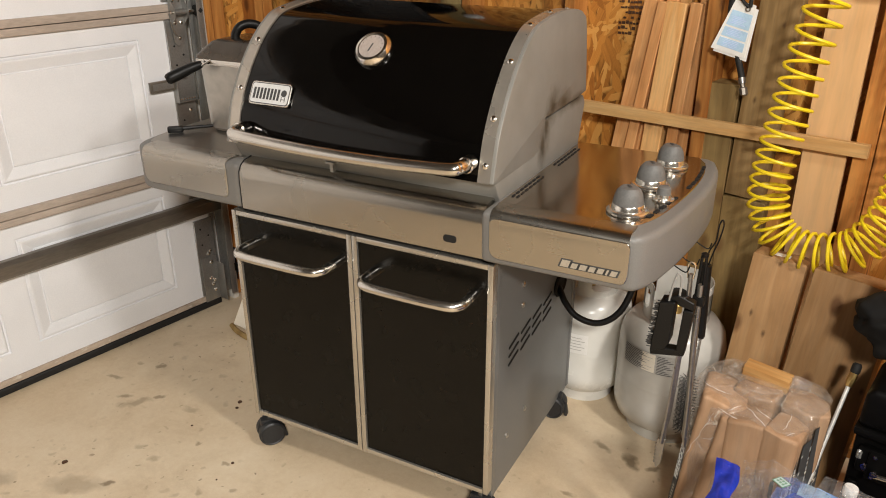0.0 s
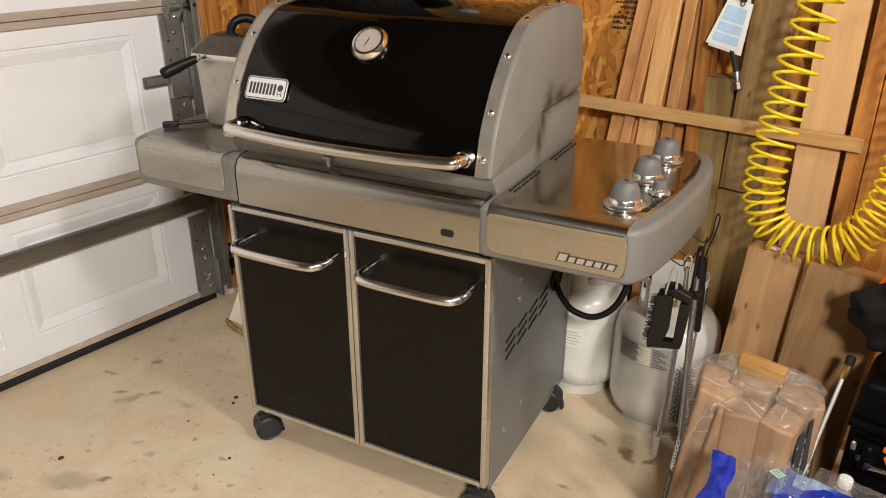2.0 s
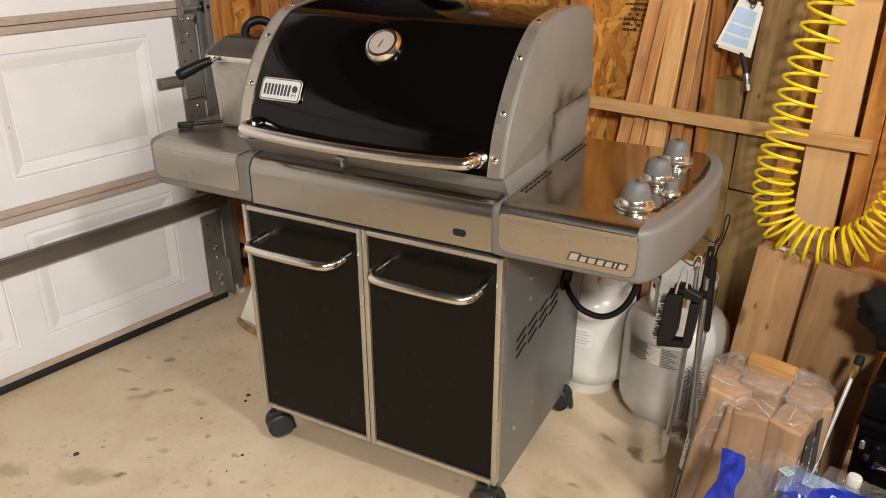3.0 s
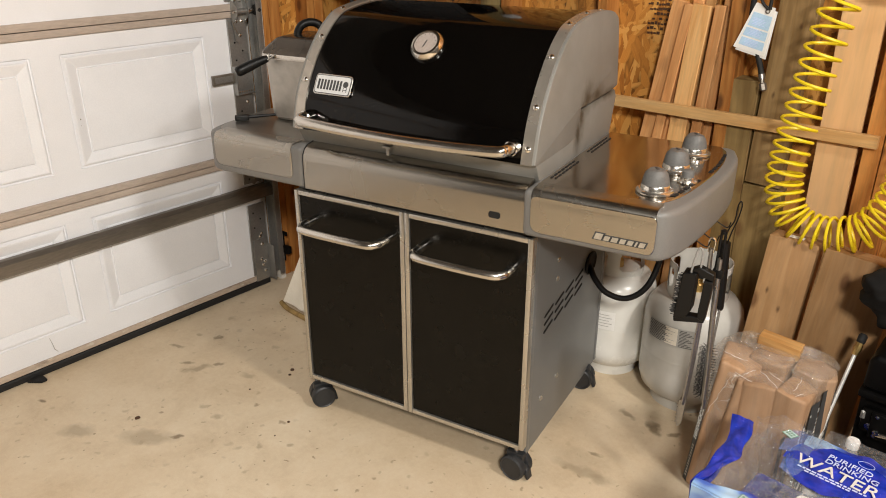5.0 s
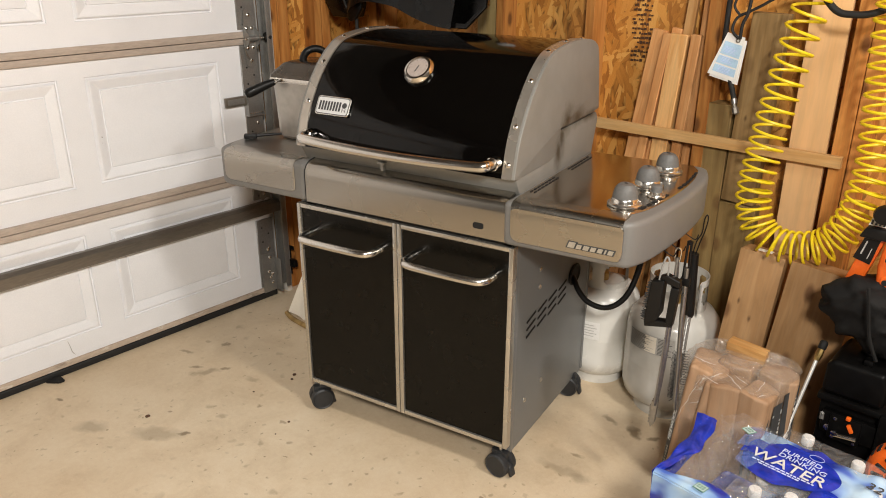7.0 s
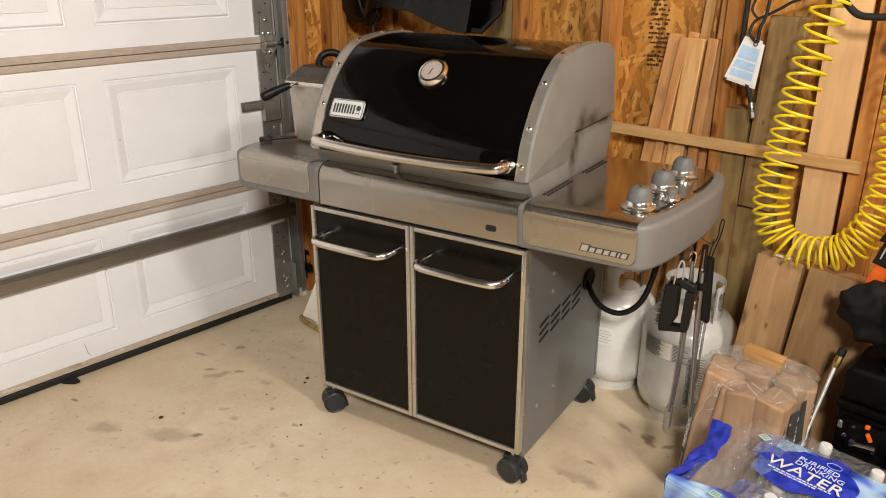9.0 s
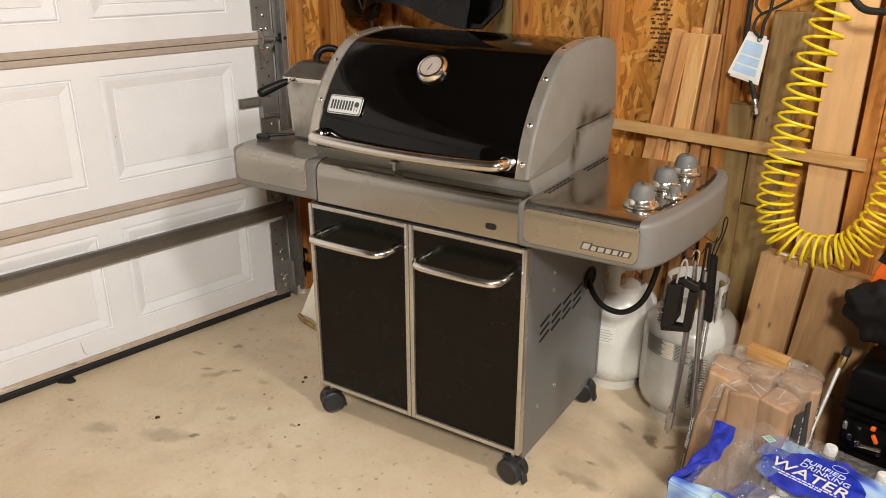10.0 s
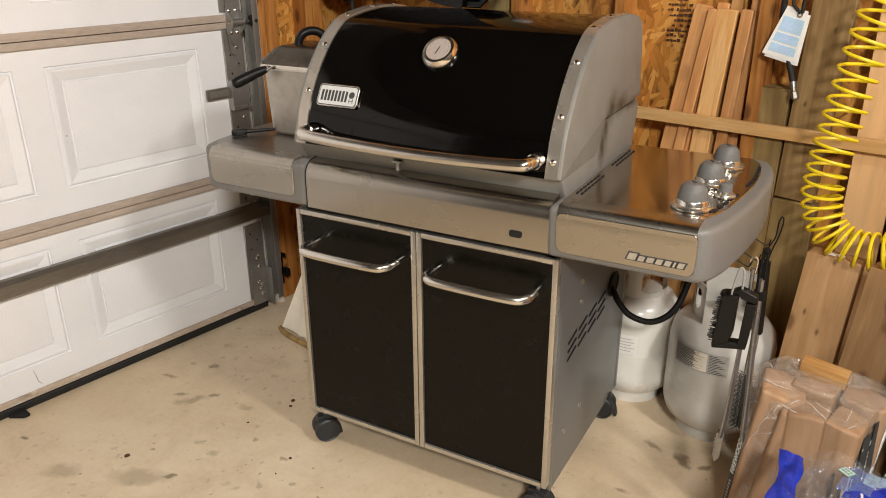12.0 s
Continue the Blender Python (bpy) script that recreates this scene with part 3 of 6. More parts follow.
for sx0, sx1 in ((-0.80, -0.762), (-0.745, -0.705), (-0.040, 0.0), (0.386, 0.424), (0.862, 0.904), (1.320, 1.370), (1.3725, 1.417), (1.86, 1.9), (2.34, 2.38)):
    part("stud", box(sx0, sx1, 1.096, YB - 0.002, 0.04, CEIL - 0.002, 0.002, 1), M_STUD, wall_n)
part("sole_plate", box(-0.98, 2.6, 1.096, YB - 0.002, 0.0, 0.038, 0.002, 1), M_STUD, wall_n)
for sy0, sy1 in ((0.587, 0.633), (0.635, 0.69), (0.84, 0.878), (0.881, 0.93)):
    part("stud", box(-0.983, -0.90, sy0, sy1, 0.002, CEIL - 0.002, 0.002, 1), M_STUD, wall_w)
# stamped ink on the sheathing, unreadable
M_INK = plain("brown_ink", (0.07, 0.03, 0.012), 0.6)
for r in range(15):
    a = 0.535 + random.uniform(0, 0.008)
    while a < 0.612:
        w_ = random.uniform(0.004, 0.013)
        z = 1.19 + r * 0.0165 + random.uniform(-0.001, 0.001)
        if random.random() < 0.72:
            part("ink_stamp", box(a, a + w_, YB - 0.003, YB + 0.001, z, z + random.uniform(0.004, 0.0105)), M_INK, wall_n)
        a += w_ + 0.003

# sectional garage door
door = thing("door_1", pose(0, 0, 0), "closed white panelled steel sectional garage door with tan rails", "garage door", kind="structure")
DY0, DY1 = -4.55, 0.50
SEAMS = [0.055, 0.62, 1.224, 1.83, 2.43]


def raised_panel(y0, y1, z0, z1):
    steps = ((0, 0.0), (0.0022, -0.0075), (0.006, -0.0075), (0.013, 0.003), (0.018, 0.0035), (0.050, -0.006), (0.0515, -0.0095), (0.0545, -0.0095), (0.0565, -0.003), (0.064, -0.0025))
    bm = bmesh.new()
    rings = []
    for ins, h in steps:
        rings.append([bm.verts.new((DX + 0.001 + h, y, z)) for y, z in ((y0 + ins, z0 + ins), (y1 - ins, z0 + ins), (y1 - ins, z1 - ins), (y0 + ins, z1 - ins))])
    for a, b in zip(rings, rings[1:]):
        for k in range(4):
            bm.faces.new((a[k], a[(k + 1) % 4], b[(k + 1) % 4], b[k]))
    bm.faces.new(rings[-1])
    return bm


def face_with_holes(y0, y1, z0, z1, holes, x):
    """The flat skin of a section, with openings where the pressed panels sit."""
    ys, zs = sorted({y0, y1, *[h[0] for h in holes], *[h[1] for h in holes]}), (z0, holes[0][2], holes[0][3], z1)
    bm = bmesh.new()
    for ya, yb in zip(ys, ys[1:]):
        for k, (za, zb) in enumerate(zip(zs, zs[1:])):
            if k == 1 and any(h[0] <= ya and yb <= h[1] for h in holes):
                continue
            bm.faces.new([bm.verts.new((x, y, z)) for y, z in ((ya, za), (yb, za), (yb, zb), (ya, zb))])
    bmesh.ops.remove_doubles(bm, verts=bm.verts[:], dist=1e-5)
    return bm


for k in range(4):
    z0, z1 = SEAMS[k], SEAMS[k + 1]
    sec = part("section", box(DX - 0.045, DX - 0.022, DY0, DY1, z0 + 0.001, z1 - 0.001), M_DOORWHITE, door)
    pz0, pz1 = (0.145, 0.545) if k == 0 else (z0 + 0.112, z1 - 0.085)
    holes = [(0.311 - 0.660 * i - 0.563, 0.311 - 0.660 * i, pz0, pz1) for i in range(7)]
    part("skin", face_with_holes(DY0, DY1, z0 + (0.0 if k == 0 else 0.024), z1 - 0.024, holes, DX), M_DOORWHITE, sec)
    for h in holes:
        part("panel", raised_panel(*h), M_DOORWHITE, sec, smooth=12)
    part("rail", boxes([(DX - 0.03, DX + 0.013, DY0, DY1, z1 - 0.025, z1 - 0.0015)], 0.0015), M_TAN, sec, "tan edge rail")
    if k:
        part("rail", boxes([(DX - 0.03, DX + 0.014, DY0, DY1, z0 + 0.0015, z0 + 0.027)], 0.0015), M_TAN, sec, "tan edge rail")
part("bottom_rail", box(DX - 0.045, DX + 0.006, DY0, DY1, 0.03, 0.0545, 0.002, 1), M_RAILWORN, door, "tan bottom rail, scuffed")
part("seal", prism(rounded([(DX - 0.05, 0.0), (DX + 0.012, 0.0), (DX + 0.012, 0.03), (DX - 0.05, 0.03)], 0.009), DY0, DY1, "y"), M_RUBBER, door, "black rubber weather seal")
strut = part("strut", prism([(DX + 0.001, 0.424), (DX + 0.022, 0.424), (DX + 0.038, 0.432), (DX + 0.038, 0.474), (DX + 0.022, 0.487), (DX + 0.001, 0.487), (DX + 0.001, 0.483), (DX + 0.020, 0.483), (DX + 0.034, 0.472), (DX + 0.034, 0.434), (DX + 0.020, 0.428), (DX + 0.001, 0.428)], DY0, 0.54, "y"), M_STRUT, door, "dull galvanised stiffening strut")
for za, zb in ((0.06, 0.40), (0.50, 0.60), (0.66, 1.195), (1.26, 1.80)):
    st = part("end_stile", box(DX + 0.001, DX + 0.008, 0.420, 0.508, za, zb, 0.001, 1), M_GALV, door)
    for i in range(max(2, int((zb - za) / 0.036))):
        big = i % 4 == 1
        rr_ = 0.007 if big else 0.004
        part("rivet" if big else "punched_hole", lathe([(rr_, 0), (rr_, 0.0012), (rr_ * 0.5, 0.004 if big else 0.0014), (0, 0.0045 if big else 0.0014)], 8, pose(DX + 0.0079, 0.446 + 0.034 * (i % 2), za + 0.02 + 0.035 * i, 0, 90, 0)), M_CHROME if big else M_DARK, st)
for hz in (0.62, 1.224, 1.83):
    leaf = []
    for sg in (-1, 1):
        lf = prism([(0.437, hz + sg * 0.006), (0.500, hz + sg * 0.006), (0.494, hz + sg * 0.05), (0.478, hz + sg * 0.115), (0.462, hz + sg * 0.125), (0.448, hz + sg * 0.115), (0.440, hz + sg * 0.05)], DX + 0.0145, DX + 0.0175, "x")
        leaf.append(lf)
    hinge = part("hinge", join(leaf[0], leaf[1]), M_GALV, door, "pressed steel hinge with a roller")
    for yy in (0.440, 0.494):
        cheek = [(DX + 0.0175, hz - 0.05), (DX + 0.052, hz - 0.018), (DX + 0.056, hz), (DX + 0.052, hz + 0.018), (DX + 0.0175, hz + 0.05)]
        part("cheek", prism(cheek, yy, yy + 0.003, "y"), M_GALV, hinge)
    part("pin", tube([(DX + 0.042, 0.43, hz), (DX + 0.042, 0.545, hz)], 0.0065, 10), M_SATIN, hinge)
    part("knuckle", tube([(DX + 0.042, 0.446, hz), (DX + 0.042, 0.488, hz)], 0.0115, 12), M_GALV, hinge)
    part("roller", lathe([(0, -0.01), (0.02, -0.01), (0.022, 0), (0.02, 0.01), (0, 0.01)], 16, pose(DX + 0.042, 0.542, hz, 90, 0, 0)), M_RUBBER, hinge)
    for dy, dz in ((0.455, 0.04), (0.482, 0.04), (0.468, 0.095), (0.455, -0.04), (0.482, -0.04), (0.468, -0.095)):
        part("bolt", lathe([(0.0075, 0), (0.0075, 0.003), (0.004, 0.006), (0, 0.0065)], 8, pose(DX + 0.0174, dy, hz + dz, 0, 90, 0)), M_CHROME, hinge)
    part("wire", tube(smooth_line([(DX + 0.02, 0.436, hz - 0.035), (DX + 0.024, 0.446, hz - 0.07), (DX + 0.022, 0.466, hz - 0.098), (DX + 0.02, 0.472, hz - 0.092)], 4), 0.002, 6), M_STRUT, hinge)
for yy, zz, rr_ in ((-0.222, 0.910, 0.0032), (-0.234, 0.891, 0.0028), (-0.224, 0.887, 0.0028)):
    part("chip", lathe([(rr_, 0), (rr_ * 0.6, 0.0008), (0, 0.001)], 7, pose(DX + 0.0005, yy, zz, 0, 90, 0)), M_STRUT, door)
part("crack", tube(smooth_line([(DX - 0.0003, -0.490, 0.134), (DX - 0.0003, -0.484, 0.104), (DX - 0.0003, -0.480, 0.082), (DX - 0.0003, -0.470, 0.068)], 3), [0.0006, 0.001, 0.0014, 0.0016, 0.0018, 0.0016, 0.0018, 0.0016, 0.0012, 0.0008], 5), M_LABELGREY, door)
br = part("corner_bracket", boxes([(DX + 0.009, DX + 0.013, 0.428, 0.506, 0.03, 0.232), (DX + 0.013, DX + 0.06, 0.500, 0.504, 0.03, 0.2)], 0.001), M_GALV, door, "galvanised bottom corner bracket")
for i, (by, bz) in enumerate(((0.47, 0.245), (0.474, 0.205), (0.463, 0.135), (0.480, 0.12), (0.470, 0.105), (0.478, 0.075))):
    part("bolt", lathe([(0.0085, 0), (0.0085, 0.004), (0.005, 0.007), (0, 0.0075)], 8, pose(DX + (0.008 if bz > 0.232 else 0.013), by, bz, 0, 90, 0)), M_CHROME, br)
latch = part("slide_latch", boxes([(DX + 0.008, DX + 0.02, 0.318, 0.421, 0.944, 0.984)], 0.002), M_STRUT, door, "tan slide lock")
part("slide_groove", box(DX + 0.0198, DX + 0.0215, 0.328, 0.412, 0.952, 0.976, 0.0), M_GALV, latch)
lp = part("latch_plate", boxes([(DX + 0.009, DX + 0.012, 0.421, 0.512, 0.892, 1.008), (DX + 0.012, DX + 0.034, 0.421, 0.424, 0.892, 1.008), (DX + 0.012, DX + 0.030, 0.424, 0.512, 0.892, 0.895)], 0.0008), M_GALV, door, "bent steel latch plate")
for i in range(7):
    part("rivet", lathe([(0.0042, 0), (0.0042, 0.0012), (0, 0.003)], 8, pose(DX + 0.012, 0.432 + 0.0115 * i, 0.900, 0, 90, 0)), M_CHROME, lp)
part("latch_arm", tube(smooth_line([(DX + 0.024, 0.424, 0.998), (DX + 0.03, 0.445, 0.992), (DX + 0.028, 0.47, 0.984)], 4), 0.004, 8), M_GALV, lp)

# the door's track and jamb
track = tagged(emit("door_track", boxes([(DX + 0.016, DX + 0.020, 0.516, 0.549, 0.05, 2.3), (DX + 0.016, DX + 0.062, 0.549, 0.552, 0.05, 2.3), (DX + 0.059, DX + 0.062, 0.526, 0.549, 0.05, 2.3)], 0.001), M_GALV), "galvanised steel vertical garage door track", "door track", kind="structure")
for bz in (0.16, 0.9, 1.5):
    tb = part("track_bracket", boxes([(DX + 0.0, DX + 0.055, 0.5525, 0.556, bz, bz + 0.05)], 0.001), M_GALV, track)
    part("bolt", lathe([(0.009, 0), (0.009, 0.005), (0, 0.007)], 6, pose(DX + 0.03, 0.555, bz + 0.025, -90, 0, 0)), M_RUBBER, tb)
tagged(emit("trim", boxes([(DX - 0.11, DX - 0.046, 0.502, 0.556, 0.0, 2.5), (DX - 0.046, DX + 0.022, 0.558, 0.584, 0.0, 2.5)], 0.002), M_JAMB), "pale painted door jamb", "door jamb", kind="structure")
sensor = thing("door_sensor", pose(DX + 0.045, 0.585, 0.15), "small black safety sensor beside the garage door", "sensor")
part("body", box(-0.02, 0.02, -0.012, 0.012, -0.018, 0.018, 0.005), M_BLACKPLASTIC, sensor)
part("bracket", boxes([(-0.02, -0.012, -0.004, 0.0, -0.06, 0.09), (-0.012, 0.012, -0.004, 0.0, 0.07, 0.09)], 0.001), M_BLACKPLASTIC, sensor)


# ---- timber against the back wall ----
def board(name, w, t, length, m, material, label, category="board", group="", bev=0.002):
    ob = emit(name, box(-w / 2, w / 2, -t / 2, t / 2, 0, length, bev, 1), material)
    ob.matrix_basis = m
    return tagged(ob, label, category, group)


ledge = emit("rail_board", box(-0.019, 0.019, -0.0095, 0.0095, -0.45, 0.53, 0.001, 1), M_PINE)
ledge.matrix_basis = pose(0.83, 1.084, 0.963, 0, 90, 0)
ledge.data.materials[0] = lumber("yellow_pine_batten", (0.82, 0.55, 0.26), (0.73, 0.45, 0.185), "z", knots=0.3, dirt=0.05)
tagged(ledge, "pale pine batten nailed across the studs", "batten")
part("nail", lathe([(0.005, 0), (0.005, 0.0015), (0, 0.002)], 8, pose(0.0, -0.0095, -0.40, 90, 0, 0)), M_STRUT, ledge)

LEAN = [  # foot x, width, thickness, length, lean, depth y, material
    (0.500, 0.055, 0.018, 1.285, 8.2, 1.125, M_PLANK), (0.545, 0.034, 0.022, 1.275, 8.0, 1.112, M_PLANK), (0.585, 0.036, 0.018, 1.29, 7.0, 1.135, M_PLANK),
    (0.664, 0.062, 0.019, 1.268, 4.6, 1.110, M_PINE), (0.690, 0.036, 0.019, 1.62, 4.0, 1.145, M_PINE), (0.742, 0.036, 0.02, 1.268, 3.8, 1.112, M_PLANK), (0.80, 0.03, 0.02, 1.45, 1.8, 1.14, M_PLANK)]
for fx, w, t, ln, tilt, dy, mm in LEAN:
    board("plank", w, t, ln, pose(fx, dy, 0.045, 0, tilt, 0), mm, "narrow cedar plank leaning behind a batten" if mm is M_PLANK else "narrow pale pine plank leaning behind a batten", "plank", "planks behind the batten")
board("pale_board", 0.098, 0.03, 2.2, pose(-0.135, 1.165, 0.04), M_PALEBOARD, "pale yellow-green treated board fixed to the back wall", "board")
board("timber_post", 0.092, 0.08, 1.05, pose(0.9405, 1.14, 0.04), M_TREATED, "greenish treated timber post standing against the wall", "post")
board("weathered_board", 0.116, 0.04, 0.638, pose(1.0465, 1.122, 0.757, 0, 1.7, 0), M_WEATHER, "grey-brown weathered board standing on a timber offcut", "board")
board("timber_offcut", 0.128, 0.05, 0.712, pose(1.052, 1.122, 0.04), M_TREATED, "greenish treated timber offcut standing against the wall", "board")
ply = emit("plywood_strip", prism([(1.198, 0.04), (1.309, 0.04), (1.301, 1.62), (1.183, 1.62)], 1.102, 1.116, "y"), M_PLY)
tagged(ply, "pale birch plywood strip standing behind a batten", "plywood")


def beam(w, t, length, m, label):
    ob = emit("timber_beam", box(-w / 2, w / 2, -t / 2, t / 2, 0, length, 0.004, 2), M_BLOCKWOOD)
    ob.matrix_basis = m
    return tagged(ob, label, "beam", "short beams")


b1 = beam(0.14, 0.10, 0.69, pose(1.215, 0.80, 0.004, -9, 2.5, 3), "short sawn timber beam with a staple tag, leaning upright")
part("paper_tag", box(-0.03, 0.02, -0.02, 0.01, 0.689, 0.6915), M_PAPER, b1, "stapled paper tag")
b2 = beam(0.205, 0.10, 0.69, pose(1.399, 0.785, 0.004, -9, 3.0, -2), "short wide sawn timber beam leaning upright")

# round white cover on a stud, mirrored in the lid
cover = emit("wall_cover", lathe([(0, 0.022), (0.02, 0.022), (0.024, 0.012), (0.040, 0.012), (0.046, 0.006), (0.046, 0)], 28, pose(-0.012, 1.095, 1.64, 90, 0, 0)), M_CAP)
tagged(cover, "round white plastic cover on a wall stud", "wall cover")


# ---- the grill ----
GM = pose(0, 0, 0, 0, 0, GRILL_YAW)
grill = thing("gas_grill", GM, "black and stainless three-burner gas grill on casters, lid closed", "grill")

# cabinet
cab = part("cabinet", boxes([(0.012, 0.79, 0.03, 0.60, 0.085, 0.10), (0.03, 0.775, 0.60, 0.615, 0.1, 0.80), (0.012, 0.79, 0.03, 0.60, 0.795, 0.80)]), M_DARK, grill, "dark cabinet inside")


def side_panel(x0, x1):
    """A sheet steel side with three rows of slanting vent slots, flanged at the back."""
    return prism(rounded([(0.035, 0.072), (0.635, 0.072), (0.645, 0.09), (0.645, 0.81), (0.035, 0.81)], [0.004, 0.02, 0.01, 0.0, 0.0]), x0, x1, "x", 0.002, 1)


for x0, x1 in ((0.785, 0.803), (0.0, 0.018)):
    sp = part("side_panel", side_panel(x0, x1), M_GREYPANEL, grill, "grey painted steel side panel")
    part("front_post", box(x0 - 0.002, x1 + 0.002, 0.026, 0.05, 0.072, 0.81, 0.003), M_GREYPANEL, sp)
    part("rear_flange", box(x0 - 0.003, x1 + 0.004, 0.635, 0.655, 0.08, 0.81, 0.004), M_GREYPANEL, sp)
    face = x1 + 0.0005 if x0 > 0.4 else x0 - 0.0005
    for r in range(3):
        for cix in range(4):
            ys = 0.118 + cix * 0.083
            zs = 0.505 + cix * 0.0 - r * 0.026 + 0.022 * (ys - 0.118) / 0.083 * 0.2
            bm = prism(rounded([(ys, zs - 0.004), (ys + 0.066, zs + 0.010), (ys + 0.066, zs + 0.018), (ys, zs + 0.004)], 0.003, 3), face - 0.002, face + 0.001, "x")
            part("vent_slot", bm, M_DARK, sp)
    for by, bz in ((0.205, 0.656), (0.205, 0.595), (0.125, 0.223), (0.253, 0.232), (0.315, 0.69)):
        if x0 > 0.4:
            part("bolt", lathe([(0.0085, 0), (0.0085, 0.002), (0.005, 0.005), (0, 0.0055)], 12, pose(x1, by, bz, 0, 90, 0)), M_TRIM, sp)


def cabinet_door(x0, x1, z0=0.108, z1=0.795):
    w = 0.0150
    d = part("door", box(x0 + 0.004, x1 - 0.004, 0.006, 0.024, z0 + 0.004, z1 - 0.004), M_BLACKDOOR, grill, "black textured cabinet door with a steel edge")
    for a in ((x0, x0 + w, z0, z1), (x1 - w, x1, z0, z1)):
        part("edge_trim", box(a[0], a[1], -0.002, 0.026, a[2], a[3], 0.003), M_TRIM, d, "satin steel edge")
    for a in ((z0, z0 + w), (z1 - w, z1)):
        part("edge_trim", box(x0 + w, x1 - w, -0.0015, 0.025, a[0], a[1], 0.003), M_TRIM, d, "satin steel edge")
    hz, a, b = 0.702, x0 + 0.062, x1 - 0.055
    pts = [(a, 0.008, hz), (a, -0.04, hz), (a + 0.006, -0.062, hz), (a + 0.032, -0.078, hz)]
    pts += [((a + b) / 2, -0.082, hz)]
    pts += [(b - 0.032, -0.078, hz), (b - 0.006, -0.062, hz), (b, -0.04, hz), (b, 0.008, hz)]
    h = part("door_handle", tube(smooth_line(pts, 5), 0.0125, 14), M_SATIN, d, "bent satin steel bar handle")
    for px in (a, b):
        part("collar", lathe([(0.0135, 0), (0.0135, 0.03), (0.012, 0.034)], 16, pose(px, 0.006, hz, 90, 0, 0)), M_CHROME, h)


cabinet_door(0.0, 0.402)
cabinet_door(0.404, 0.806)


def caster(x, y, turn):
    c = part("caster", box(-0.013, 0.013, -0.03, 0.028, 0.058, 0.09, 0.006), M_CASTER, grill, "dark grey twin-wheel caster")
    for s in (-1, 1):
        wv = lathe([(0.0, -0.014), (0.036, -0.014), (0.041, -0.011), (0.042, 0.0), (0.041, 0.010), (0.036, 0.014), (0.033, 0.0115), (0, 0.0115)], 28, pose(s * 0.0185, 0, 0.042, 0, 90 * s, 0))
        part("wheel", wv, M_CASTER, c)
    part("fork", prism([(0.012, 0.06), (0.045, 0.045), (0.052, 0.012), (0.044, 0.008), (0.034, 0.03), (0.012, 0.04)], -0.012, 0.012, "x", 0.002, 1), M_CASTER, c)
    part("stem", lathe([(0.008, 0.08), (0.008, 0.11), (0, 0.11)], 12), M_SATIN, c)
    c.matrix_basis = pose(x, y, 0.0, 0, 0, turn)


caster(0.035, 0.02, -38)
caster(0.78, 0.015, -98)
caster(0.785, 0.575, -85)
caster(0.045, 0.575, -70)

# control fascia: stainless front with a rolled top edge
fas = [(-0.012, 0.812), (-0.012, 0.895), (-0.010, 0.915), (0.0, 0.932), (0.016, 0.942), (0.055, 0.948), (0.055, 0.938), (0.02, 0.93), (0.006, 0.905), (0.004, 0.812)]
part("control_fascia", prism(fas, 0.055, 0.782, "x"), M_STEEL, grill, "brushed stainless front fascia with a rolled top")
part("seam", prism([(-0.0128, 0.812), (-0.0128, 0.896), (-0.0105, 0.917), (0.0, 0.9335), (0.016, 0.9435), (0.05, 0.949), (0.05, 0.93), (0.0, 0.90), (0.0, 0.812)], 0.0522, 0.0546, "x"), M_DARK, grill, "dark joint beside the fascia")
part("igniter_hole", prism(rounded([(0.678, 0.838), (0.712, 0.838), (0.712, 0.856), (0.678, 0.856)], 0.008, 5), -0.0135, -0.011, "y"), M_DARK, grill, "dark oval igniter hole")
part("fascia_back", box(0.05, 0.79, 0.006, 0.62, 0.80, 0.86), M_DARK, grill)


def arc(pts, n=5):
    return [tuple(p) for p in smooth_line([(a, b, 0) for a, b in pts], n)]


# side tables
def side_table(outline, top_outline, front, left):
    t = part("side_table", prism(outline, 0.812, 0.94, "z", 0.016, 4), M_GREY, grill, "grey moulded side table with a stainless top")
    part("table_top", prism(top_outline, 0.9385, 0.9425, "z", 0.0015, 1), M_STEELDULL if left else M_STEELTOP, t, "brushed stainless work surface")
    x0, x1, z0, z1, y = front
    g_ = 0.0016
    part("plate_gap", prism(rounded([(x0 - g_, z0 - g_), (x1 + g_, z0 - g_), (x1 + g_, z1 - 0.004), (x0 - g_, z1 - 0.004)], [0.03, 0.022, 0.012, 0.02]), y - 0.0004, y + 0.003, "y"), M_KNOB, t, "dark gap round the plate")
    fp = part("front_plate", prism(rounded([(x0, z0), (x1, z0), (x1, z1), (x0, z1)], [0.028, 0.02, 0.012, 0.02]), y - 0.0025, y + 0.003, "y", 0.0015, 1), M_STEEL, t, "brushed stainless inset plate")
    return t, fp


RY = -0.030
out_r = [(0.782, 0.615), (0.782, RY)] + [(p[0], p[1]) for p in arc([(1.10, RY + 0.001), (1.14, RY + 0.008), (1.167, 0.03), (1.188, 0.13), (1.205, 0.27), (1.212, 0.40), (1.206, 0.52), (1.185, 0.60)], 4)] + [(1.165, 0.62)]
top_r = [(0.80, 0.605), (0.80, 0.022)] + [(p[0], p[1]) for p in arc([(1.07, 0.02), (1.108, 0.03), (1.143, 0.10), (1.165, 0.22), (1.178, 0.35), (1.178, 0.47), (1.165, 0.56)], 4)] + [(1.14, 0.605)]
rt, rfp = side_table(out_r, top_r, (0.805, 1.125, 0.83, 0.928, RY - 0.001), False)
